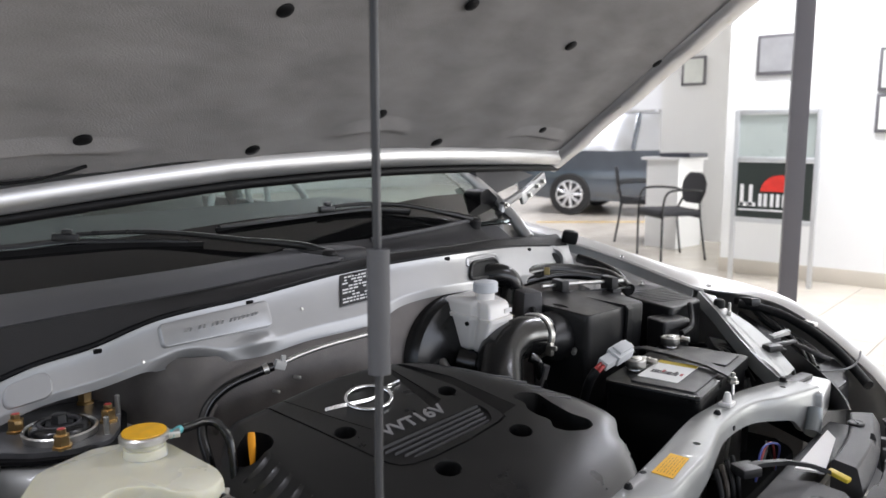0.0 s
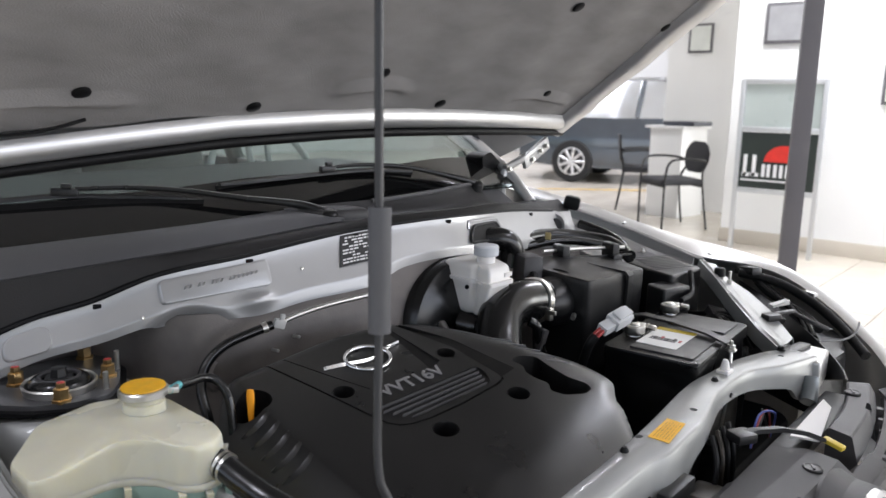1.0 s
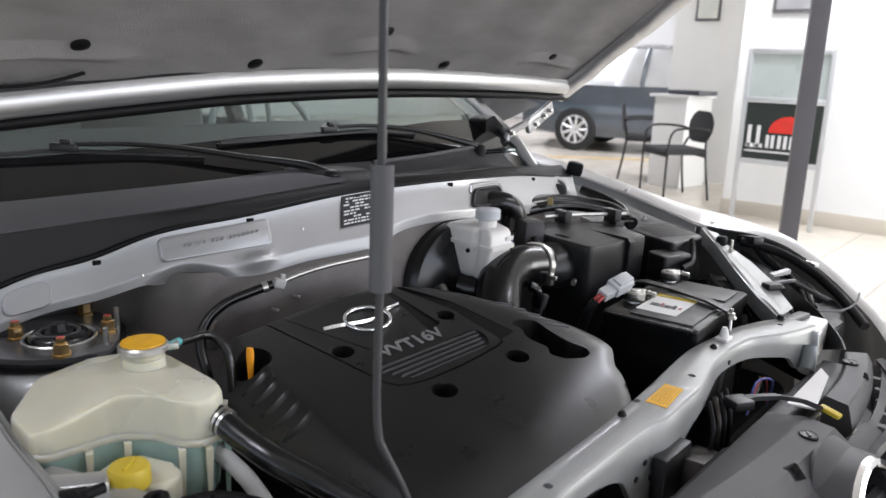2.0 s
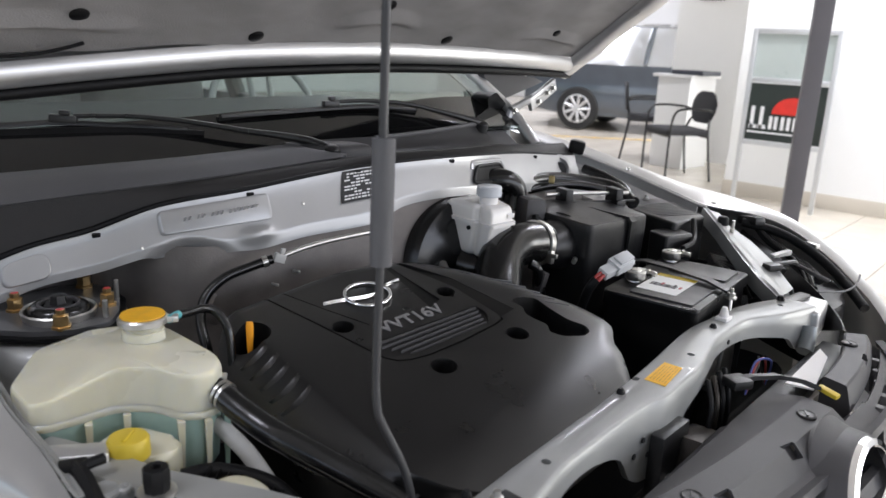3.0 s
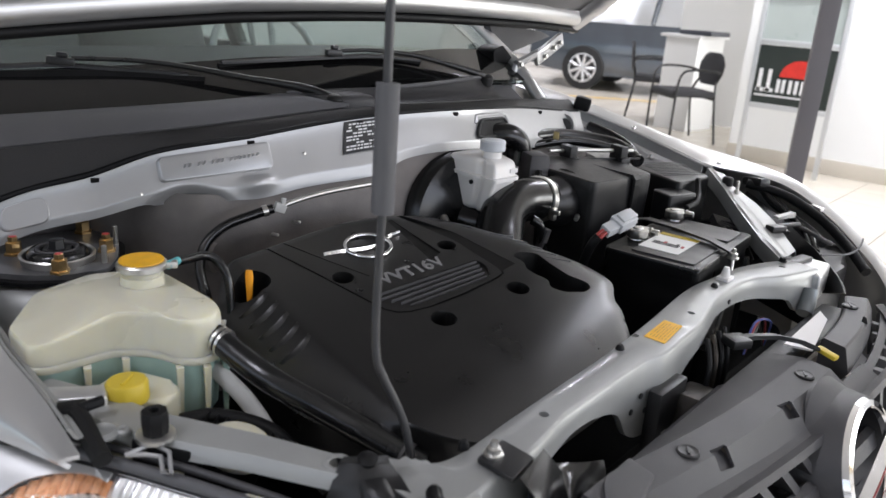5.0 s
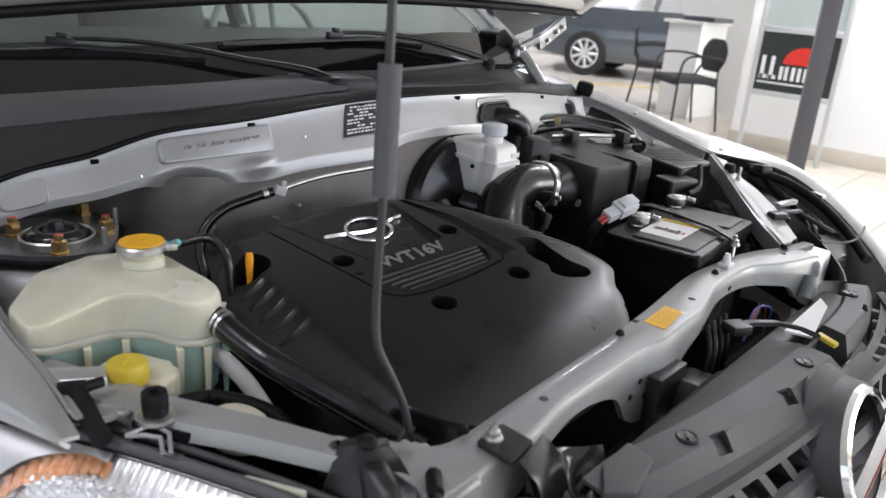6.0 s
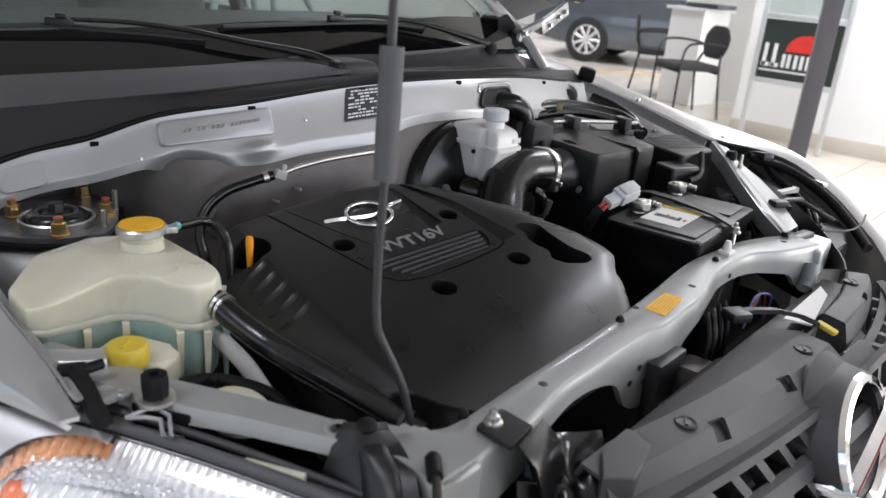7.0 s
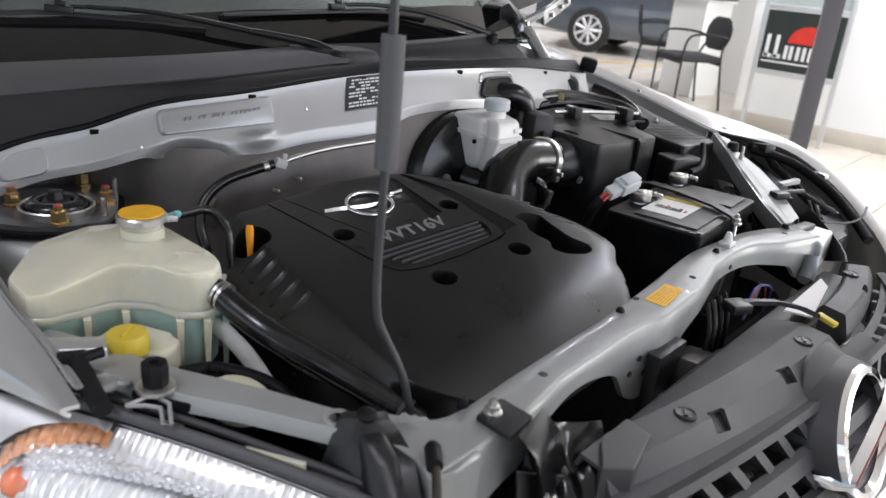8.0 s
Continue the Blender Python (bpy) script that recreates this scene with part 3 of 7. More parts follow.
# added sheet that fills the dark corner behind the hinge; no known part
b = B()
loft(b, [[(x, y, z) for x, z in ((0.478, 1.100), (0.700, 1.082), (0.745, 1.070), (0.60, 1.035), (0.535, 1.020))] for y in (0.955, 0.975)])
part("corner_fill_sheet", b, M_COWL, car, "dark grey sheet added behind the hood hinge")
b = B()
sheet(b, lambda x, s: glass_at(x, s), linspace(-0.74, 0.50, 30), linspace(0, 1, 10), 0.005)
ws = part("windshield", b, M_GLASS, car, "greenish windshield glass")
ws.visible_shadow = False
b = B()
sheet(b, lambda x, s: glass_at(x, s, 0.0065), linspace(-0.74, 0.50, 40), linspace(0.0, 0.132, 6), 0.001)
part("glass_border", b, mat("black_glass_border", (0.006, 0.006, 0.0062), 0.06, 0, 0.05, 8, spec=0.34, rough_vary=0.02), ws, "glossy black lower border of the windshield")


def wiper(blade, spine, joint, arm):
    """Rubber blade and its spine, both along paths; a joint block, and an arm down to its pivot."""
    b = B()
    path = smooth_path(blade, 8)
    loft(b, [[p + Vector((0, -0.0015, 0.0)), p + Vector((0, 0.0015, 0.0)), p + Vector((0, 0.0045, 0.011)), p + Vector((0, -0.0045, 0.011))] for p in path])
    w = part("wiper", b, M_RUBBER, car, "black windshield wiper")
    b = B()
    path = smooth_path(spine, 8)
    n = len(path) - 1
    loft(b, [[p + Vector((0, dy * k, dz * k)) for dy, dz in ((-0.008, -0.002), (-0.007, 0.002), (-0.001, 0.0055), (0.006, 0.003), (0.007, -0.002))] for p, k in ((q, 0.35 + 0.65 * math.sin(math.pi * min(1, 0.12 + 0.76 * i / n)) ** 0.6) for i, q in enumerate(path))])
    part("blade_frame", b, M_WIPER, w)
    b = B()
    tube(b, arm[:4], (0.0036, 0.0052), 10, 6)
    tube(b, arm[3:], (0.0055, 0.0100), 10, 6)
    part("arm", b, M_WIPER, w)
    b = B()
    d = Vector(joint[1]) - Vector(joint[0])
    m = basis((Vector(joint[0]) + Vector(joint[1])) / 2, d, (0, 0, 1))
    box(b, (0, 0, -0.001), (d.length + 0.008, 0.017, 0.013), bevel=0.004)
    box(b, (0.002, 0, 0.009), (d.length * 0.5, 0.013, 0.008), bevel=0.003)
    for v in b.verts:
        v.co = m @ v.co
    part("joint", b, M_WIPER, w)
    b = B()
    lathe(b, Vector(arm[-1]) - Vector((0, 0, 0.012)), [(0.016, 0), (0.016, 0.016), (0.012, 0.021), (0.004, 0.023)], (0, -0.2, 1), 16)
    part("pivot_cap", b, M_WIPER, w)


wiper([(-0.72, 1.118, 0.992), (-0.575, 1.062, 0.991), (-0.442, 1.007, 0.994), (-0.299, 0.939, 0.987)],
      [(-0.72, 1.122, 1.007), (-0.5715, 1.068, 1.006), (-0.490, 1.039, 1.009), (-0.323, 0.951, 1.000)],
      [(-0.503, 1.047, 1.019), (-0.474, 1.030, 1.016)],
      [(-0.475, 1.030, 1.0215), (-0.40, 0.994, 1.021), (-0.331, 0.955, 1.0145), (-0.239, 0.894, 0.998), (-0.158, 0.842, 0.984), (-0.128, 0.806, 0.968)])
wiper([(-0.2585, 0.958, 1.006), (-0.07, 0.917, 1.021), (0.05, 0.888, 1.022), (0.141, 0.858, 1.014)],
      [(-0.254, 0.956, 1.018), (-0.164, 0.931, 1.023), (-0.05, 0.907, 1.029), (0.048, 0.886, 1.032), (0.142, 0.859, 1.025)],
      [(-0.056, 0.909, 1.039), (-0.033, 0.903, 1.039)],
      [(-0.030, 0.900, 1.0425), (0.032, 0.886, 1.044), (0.116, 0.858, 1.0375), (0.187, 0.829, 1.022), (0.264, 0.802, 1.002), (0.285, 0.800, 0.992)])
# side windows
M_SIDEGLASS = glass("tinted_glass", (0.72, 0.80, 0.78))
for sx in (-1, 1):
    b = B()
    sheet(b, lambda y, t, sx=sx: Vector((sx * (0.79 - 0.12 * t), y, 0.93 + (0.10 + 0.42 * min(1, max(0, (y - 1.15) / 0.75))) * t)), linspace(1.16, 3.3, 14), linspace(0, 1, 5), 0.005)
    part("side_window", b, M_SIDEGLASS, car, "greenish tinted side window").visible_shadow = False
# dashboard, seats and steering wheel behind the glass
b = B()
prism(b, round_outline([(-0.66, 1.22), (0.0, 1.05), (0.62, 1.08), (0.62, 1.62), (-0.66, 1.62)], 0.06), 0.80, lambda x, y: 0.955 + 0.06 * max(0, y - 1.1), 0.02)
part("dashboard", b, M_INTERIOR, car, "grey dashboard")
b = B()
wc = Vector((0.40, 1.72, 0.925))
ring = [wc + Vector((0.185 * math.cos(a), 0.06 * math.sin(a), 0.165 * math.sin(a))) for a in [2 * math.pi * k / 36 for k in range(37)]]
tube(b, ring, 0.011, 10, 2, caps=False)
for dx in (-0.03, 0.03):
    tube(b, [wc + Vector((dx, 0.01, 0.0)), wc + Vector((dx * 1.3, 0.05, 0.155))], 0.010, 8, 0)
lathe(b, wc, [(0.07, -0.01), (0.08, 0.01), (0.06, 0.03)], (0, 0.3, 1), 18)
part("steering_wheel", b, mat("pale_grey_trim", (0.34, 0.37, 0.36), 0.6, 0, 0.1, 12), car, "pale grey steering wheel")
for sx in (-0.36, 0.36):
    b = B()
    box(b, (sx, 2.35, 0.80), (0.48, 0.14, 0.75), (-14, 0, 0), 0.05, 0.85, 3)
    box(b, (sx, 2.47, 1.27), (0.27, 0.09, 0.2), (-10, 0, 0), 0.035, 0.9, 3)
    part("seat", b, M_INTERIOR, car, "grey fabric front seat")
b = B()
tube(b, [glass_at(-0.74, 0), glass_at(-0.74, 0.5), glass_at(-0.72, 1.0)], 0.03, 8, 3)
part("windshield_pillar", b, M_SILVER, car)
b = B()
tube(b, [glass_at(0.475, -0.06, -0.01), glass_at(0.49, 0.06, 0.012), glass_at(0.52, 0.3, 0.010), glass_at(0.54, 0.6, 0.01), glass_at(0.55, 1.0)], 0.014, 12, 4)
part("windshield_pillar", b, M_SILVER, car, "silver windshield pillar")
b = B()
sheet(b, lambda x, t: glass_at(x, 1.0) + Vector((0, 1.3 * t, 0.06 * math.sin(t * math.pi))), linspace(-0.76, 0.66, 16), linspace(0, 1, 10), 0.02)
part("roof", b, M_SILVER, car, "silver roof panel")
for sx in (-1, 1):
    b = B()
    sheet(b, lambda y, t, sx=sx: Vector((sx * (0.80 + 0.04 * math.sin(t * 3)), y, 0.25 + 0.68 * t)), linspace(1.12, 3.6, 16), linspace(0, 1, 8), 0.03)
    part("door", b, M_SILVER, car, "silver front door")
    b = B()
    tube(b, [(sx * 0.80, 2.45, 0.9), (sx * 0.72, 2.5, 1.2), (sx * 0.66, 2.55, 1.46)], 0.035, 8, 3)
    part("door_pillar", b, M_INTERIOR, car)
b = B()
box(b, (0, 3.45, 0.75), (1.55, 0.12, 0.75), (-12, 0, 0), 0.04)
part("rear_bench", b, M_INTERIOR, car, "grey rear bench seat")
b = B()
sheet(b, lambda x, t: Vector((x, 3.0 + 0.7 * t, 1.47 - 0.42 * t)), linspace(-0.7, 0.7, 6), linspace(0, 1, 5), 0.02)
part("rear_window", b, M_SIDEGLASS, car, "greenish tinted rear window").visible_shadow = False
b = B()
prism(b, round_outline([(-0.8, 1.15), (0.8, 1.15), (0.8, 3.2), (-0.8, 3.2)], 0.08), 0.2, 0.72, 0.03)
part("cabin_floor", b, M_DEEPSHADE, car)

# ---- engine cover ----
CX, CY, CZ = 0.1036, 0.1498, 0.7462


def plane_z(x, y):
    return CZ + CX * x + CY * y


def crease(y):
    return curve(y, [(0.195, -0.500), (0.28, -0.497), (0.369, -0.490), (0.449, -0.482), (0.532, -0.4705), (0.6375, -0.4506), (0.70, -0.43)])


def left_edge(y):
    return curve(y, [(0.181, -0.445), (0.195, -0.466), (0.215, -0.484), (0.262, -0.508), (0.33, -0.532), (0.42, -0.538), (0.55, -0.529), (0.60, -0.500), (0.645, -0.458)])


def right_edge(y):
    return curve(y, [(0.181, -0.138), (0.190, -0.128), (0.230, -0.088), (0.246, -0.079), (0.256, -0.066), (0.274, -0.040), (0.314, -0.030), (0.36, -0.034), (0.403, -0.050), (0.444, -0.062), (0.474, -0.073), (0.515, -0.090), (0.565, -0.120), (0.602, -0.162), (0.632, -0.262), (0.641, -0.35), (0.647, -0.40)])


def flank_drop(y):
    return curve(y, [(0.181, 0.013), (0.274, 0.012), (0.36, 0.010), (0.403, 0.008), (0.47, 0.005), (0.65, 0.005)])


def cover_z(x, y):
    z = plane_z(x, y)
    w = 0.22 if y < 0.30 else max(0.05, 0.22 - 1.6 * (y - 0.30))
    u = max(0.0, (x - right_edge(y) + w) / w)
    z -= flank_drop(y) * u ** 1.7
    z -= 0.010 * (max(0.0, 0.25 - y) / 0.055) ** 1.4
    d = crease(y) - x
    z -= 0.9 * (d if d > 0.004 else max(0.0, d + 0.004) ** 2 / 0.016)
    z -= 0.8 * max(0.0, y - 0.628)
    return z


b = B()
vs = [0.181, 0.190, 0.200, 0.215, 0.230, 0.238, 0.246, 0.256, 0.265, 0.274, 0.286, 0.297, 0.312] + linspace(0.33, 0.60, 16) + [0.615, 0.625, 0.632, 0.640, 0.647]
top, bot = [], []
for y in vs:
    xl, xr = left_edge(y), right_edge(y)
    xc = max(crease(y), xl + 0.004)
    xs = linspace(xl, xc, 5)[:-1] + [xc, xc + 0.004, xc + 0.014] + linspace(xc + 0.03, xr, 30)
    top.append([b.verts.new((x, y, cover_z(x, y) - (0.006 if i in (0, len(xs) - 1) else 0.0015 if i in (1, len(xs) - 2) else 0))) for i, x in enumerate(xs)])
    bot.append([b.verts.new((x + (0.02 if i == 0 else -0.004 if i == len(xs) - 1 else 0), y, cover_z(x, y) - 0.085)) for i, x in enumerate(xs)])
n, k = len(vs), len(top[0])
for i in range(n - 1):
    for j in range(k - 1):
        b.faces.new((top[i][j], top[i][j + 1], top[i + 1][j + 1], top[i + 1][j]))
        b.faces.new((bot[i][j], bot[i + 1][j], bot[i + 1][j + 1], bot[i][j + 1]))
    b.faces.new((top[i][0], top[i + 1][0], bot[i + 1][0], bot[i][0]))
    b.faces.new((top[i][-1], bot[i][-1], bot[i + 1][-1], top[i + 1][-1]))
for j in range(k - 1):
    b.faces.new((top[0][j], bot[0][j], bot[0][j + 1], top[0][j + 1]))
    b.faces.new((top[-1][j], top[-1][j + 1], bot[-1][j + 1], bot[-1][j]))
UP = Vector((-CX, -CY, 1)).normalized()
cuts = []
HOLES = ((-0.366, 0.503, 0.0155), (-0.1823, 0.4793, 0.0145), (-0.192, 0.337, 0.0165), (-0.329, 0.352, 0.0175))
for x, y, r in HOLES:
    c = B()
    lathe(c, Vector((x, y, plane_z(x, y))) - UP * 0.034, [(r * 0.9, 0), (r * 0.95, 0.030), (r, 0.034), (r * 1.12, 0.037), (r * 1.3, 0.05)], UP, 28)
    cuts.append(c)
c = B()
lathe(c, (-0.447, 0.568, 0.70), [(0.025, 0), (0.028, 0.16)], (-0.25, 0.02, 1), 28)
cuts.append(c)
c = B()
prism(c, round_outline([(-0.126, 0.400), (-0.106, 0.399), (-0.084, 0.382), (-0.091, 0.355), (-0.095, 0.317), (-0.086, 0.292), (-0.094, 0.278), (-0.114, 0.276), (-0.141, 0.292), (-0.150, 0.312), (-0.135, 0.325), (-0.140, 0.347), (-0.138, 0.364), (-0.126, 0.375)], 0.007, 4), 0.745, 0.9)
cuts.append(c)
def strip_outline(path, w):
    """The outline of a thin band along a path."""
    pts = [Vector(p) for p in path]
    left, right = [], []
    for i, p in enumerate(pts):
        d = (pts[min(i + 1, len(pts) - 1)] - pts[max(i - 1, 0)]).normalized()
        side = Vector((-d.y, d.x)) * w
        left.append((p + side)[:2])
        right.append((p - side)[:2])
    return left + right[::-1]


# panel joint, emblem edge, sunken rib field and the two slanted flutes
c = B()
prism(c, strip_outline([(-0.402, 0.640), (-0.388, 0.532), (-0.378, 0.440), (-0.374, 0.412), (-0.366, 0.398), (-0.352, 0.389), (-0.325, 0.381), (-0.266, 0.374), (-0.195, 0.372), (-0.178, 0.375), (-0.170, 0.388)], 0.0016), lambda x, y: plane_z(x, y) - 0.004, 0.9)
cuts.append(c)
c = B()
prism(c, strip_outline([(-0.374, 0.630), (-0.354, 0.55), (-0.335, 0.484)], 0.0009), lambda x, y: plane_z(x, y) - 0.0022, 0.9)
cuts.append(c)
c = B()
prism(c, round_outline([(-0.369, 0.447), (-0.362, 0.405), (-0.33, 0.393), (-0.200, 0.380), (-0.182, 0.400), (-0.178, 0.424)], 0.010, 5), lambda x, y: plane_z(x, y) - 0.0035, 0.9)
cuts.append(c)
for xl, xr, flute in ((-0.225, -0.195, [(-0.201, 0.588), (-0.2345, 0.463), (-0.206, 0.470), (-0.193, 0.588)]),
                      (-0.172, -0.1425, [(-0.176, 0.594), (-0.1615, 0.485), (-0.1625, 0.470), (-0.173, 0.380), (-0.1415, 0.381), (-0.143, 0.502), (-0.167, 0.594)])):
    c = B()
    prism(c, flute, lambda x, y, xl=xl, xr=xr: plane_z(x, y) - 0.009 + 0.0085 * max(0, min(1, (x - xl) / (xr - xl))), 0.9)
    bmesh.ops.triangulate(c, faces=c.faces)
    cuts.append(c)
b = carve(b, cuts)
cover = part("engine_cover", b, M_COVER, car, "matt black plastic engine cover", angle=30)
# ribs in the sunken field
for i in range(5):
    t = i / 4
    a0, a1 = Vector((-0.366, 0.4445)).lerp(Vector((-0.340, 0.400)), t), Vector((-0.182, 0.421)).lerp(Vector((-0.202, 0.385)), t)
    b = B()
    loft(b, [[(p.x - 0.000, p.y + dy, plane_z(p.x, p.y) + dz) for dy, dz in ((-0.0008, -0.004), (-0.0003, 0.0003), (0.0003, 0.0003), (0.0008, -0.004))] for p in (a0, a1)])
    part("rib", b, M_GREY, cover)
# crescent scoops on the flank, highlights of the slits at the back corner
for i in range(5):
    p = Vector((-0.466, 0.536)) - Vector((0.004, 0.026)) * i
    q = p + Vector((-0.034, 0.012))
    pts = []
    for t in linspace(0, 1, 8):
        c = p.lerp(q, t) + Vector((0, -0.006 * math.sin(t * math.pi)))
        h = 0.0050 * math.sin(math.pi * (0.04 + 0.92 * t)) ** 0.8
        pts.append([(c.x, c.y + dy, cover_z(c.x, c.y + dy) + dz) for dy, dz in ((-0.009, -0.002), (-0.005, h * 0.5), (-0.0015, h), (0.0005, h * 0.1), (0.001, -0.004))])
    b = B()
    loft(b, pts)
    part("scoop", b, M_COVER, cover)
# pale bars: the slits' highlights put into a lighter grey
for i in range(5):
    p = Vector((-0.0951 + 0.0041 * i, 0.4669 - 0.0244 * i))
    q = p + Vector((0.027, -0.027))
    b = B()
    loft(b, [[(c.x + dy, c.y + dy, cover_z(c.x, c.y) + dz) for dy, dz in ((-0.0022, -0.002), (-0.0014, 0.0005), (0.0014, 0.0005), (0.0022, -0.002))] for c in (p, p.lerp(q, 0.5), q)])
    part("slit_highlight", b, M_RODGREY, cover)
# chrome badge: ring and bar
b = B()
ec = Vector((-0.284, 0.5425))
ring = []
for a in [2 * math.pi * k / 40 for k in range(41)]:
    x, y = ec.x + 0.0345 * math.cos(a), ec.y + 0.0325 * math.sin(a)
    ring.append((x, y, plane_z(x, y) + 0.004))
tube(b, ring, 0.0030, 10, 1, caps=False)
badge = part("badge", b, M_CHROME, cover, "round chrome badge")
b = B()
pts = smooth_path([(-0.351, 0.562, 0), (-0.328, 0.555, 0), (-0.300, 0.543, 0), (-0.275, 0.5365, 0), (-0.258, 0.541, 0), (-0.240, 0.5465, 0), (-0.216, 0.546, 0)], 3)
loft(b, [[(x, y + w * k, plane_z(x, y) + h) for k, h in ((-1, 0.001), (-0.4, 0.006), (0.4, 0.006), (1, 0.001))] for (x, y, _), w in zip(pts, [0.0008 + 0.0011 * math.sin(k / 18 * math.pi) for k in range(19)])])
part("badge_bar", b, M_CHROME, badge)
b = B()
m = basis((-0.334, 0.4565, plane_z(-0.334, 0.4565) + 0.0003), (0.104, -0.0139, 0.0087), UP)
text_mesh(b, "VVT16V", m, 0.0325, 0.0012)
part("lettering", b, mat("pale_grey_lettering", (0.20, 0.195, 0.195), 0.45, 0, 0.1, 40), cover, "raised grey lettering VVT16V")
# bolts in the recesses
for x, y, r in HOLES:
    b = B()
    bolt(b, Vector((x, y, plane_z(x, y))) - UP * 0.034, r * 0.45, 0.008, UP)
    part("cover_bolt", b, M_RUBBER, cover)
# dipstick
b = B()
rings = []
for t in linspace(0, 1, 9):
    w = 0.0028 + 0.0030 * t - 0.0018 * max(0, t - 0.85) * 6
    p = Vector((-0.470, 0.568, 0.745 + 0.054 * t))
    d = Vector((0.73, -0.68, 0))
    rings.append([p + d * (w * math.cos(a)) + Vector((0.68, 0.73, 0)) * (0.0022 * math.sin(a)) for a in [2 * math.pi * j / 10 for j in range(10)]])
loft(b, rings)
part("dipstick_handle", b, M_ORANGE, car, "orange plastic dipstick handle")

# lower engine bay, its deep shade put into a near-black colour
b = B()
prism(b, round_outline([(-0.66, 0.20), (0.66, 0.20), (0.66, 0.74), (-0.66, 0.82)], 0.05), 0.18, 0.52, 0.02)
bay = part("engine_block", b, M_DEEPSHADE, car, "engine and gearbox mass in near-black shade")
rnd = random.Random(11)
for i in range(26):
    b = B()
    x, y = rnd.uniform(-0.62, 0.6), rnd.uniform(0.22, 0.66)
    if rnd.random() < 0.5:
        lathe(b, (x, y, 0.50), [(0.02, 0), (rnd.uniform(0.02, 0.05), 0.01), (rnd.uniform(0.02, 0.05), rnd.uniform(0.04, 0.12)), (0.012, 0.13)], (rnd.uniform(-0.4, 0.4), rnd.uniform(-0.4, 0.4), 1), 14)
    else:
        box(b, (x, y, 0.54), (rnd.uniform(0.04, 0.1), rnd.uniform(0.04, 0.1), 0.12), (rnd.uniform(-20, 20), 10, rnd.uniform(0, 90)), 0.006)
    part("engine_fitting", b, M_DEEPSHADE, bay)
for i in range(7):
    b = B()
    x = rnd.uniform(-0.5, 0.3)
    tube(b, [(x, 0.24, 0.58), (x + 0.1, 0.3 + 0.04 * i, 0.62), (x + 0.22, 0.5, 0.60), (x + 0.25, 0.65, 0.55)], 0.010, 8, 4)
    part("wiring_loom", b, M_RUBBER, bay)

# ---- strut tower, tank, reservoirs ----
SC = Vector((-0.600, 0.837, 0.762))
b = B()
lathe(b, SC + Vector((0.01, 0.02, -0.20)), [(0.12, 0), (0.118, 0.15), (0.105, 0.178), (0.09, 0.186)], (0, 0, 1), 32)
strut = part("strut_tower", b, M_SILVER_SHADED, car, "silver painted suspension strut tower")
b = B()
prism(b, round_outline([(-0.695, 0.850), (-0.655, 0.800), (-0.612, 0.770), (-0.560, 0.768), (-0.532, 0.800), (-0.496, 0.870), (-0.498, 0.935), (-0.55, 0.965), (-0.665, 0.955)], 0.012, 4), 0.758, 0.766, 0.002)
part("mount_plate", b, mat("grey_painted_steel", (0.10, 0.10, 0.104), 0.38, 0.3, 0.25, 25, 0.12, 400), strut, "grey painted strut mount plate")
b = B()
prism(b, round_outline([(-0.705, 0.845), (-0.660, 0.790), (-0.612, 0.759), (-0.556, 0.757), (-0.524, 0.796), (-0.487, 0.870), (-0.490, 0.940), (-0.55, 0.975), (-0.67, 0.962)], 0.012, 4), 0.7535, 0.7585, 0.002)
part("sealing_bead", b, M_RUBBER, strut, "black sealant under the mount plate")
b = B()
lathe(b, SC + Vector((0, 0, 0.003)), [(0.047, 0), (0.0495, 0.011), (0.0475, 0.013), (0.0445, 0.011), (0.043, 0.002)], (0, 0, 1), 36, caps=False)
part("mount_ring", b, M_STEEL, strut, "bright metal ring")
b = B()
lathe(b, SC + Vector((0, 0, 0.0)), [(0.042, 0), (0.0415, 0.010), (0.039, 0.018), (0.034, 0.022), (0.029, 0.0225), (0.025, 0.018), (0.023, 0.010), (0.0, 0.009)], (0, 0, 1), 28, caps=False)
part("rubber_mount", b, M_HOSE, strut, "black rubber strut bearing")
b = B()
lathe(b, SC + Vector((0, 0, 0.019)), [(0.0275, 0), (0.0285, 0.004), (0.0265, 0.0055), (0.0235, 0.004), (0.0230, 0)], (0, 0, 1), 32, caps=False)
part("bearing_collar", b, M_GREY, strut, "grey collar of the strut bearing")
b = B()
lathe(b, SC + Vector((0, 0, 0.010)), [(0.020, 0), (0.020, 0.009), (0.020, 0.012), (0.012, 0.012), (0.010, 0.024), (0.008, 0.025)], (0, 0, 1), 6)
part("centre_nut", b, M_BLACK, strut)
for x, y in ((-0.636, 0.895), (-0.618, 0.788), (-0.520, 0.937), (-0.532, 0.834)):
    b = B()
    lathe(b, (x, y, 0.765), [(0.0135, 0), (0.0135, 0.004), (0.0105, 0.005), (0.0105, 0.019), (0.0065, 0.0205), (0.0065, 0.027), (0.004, 0.028)], (0, 0, 1), 6)
    nut = part("flange_nut", b, M_BRASS, strut, "yellow zinc plated flange nut")
    b = B()
    lathe(b, (x, y, 0.792), [(0.0052, 0), (0.0052, 0.0008), (0.003, 0.0012)], (0, 0, 1), 10)
    part("paint_dot", b, M_RED, nut, "red paint dot")
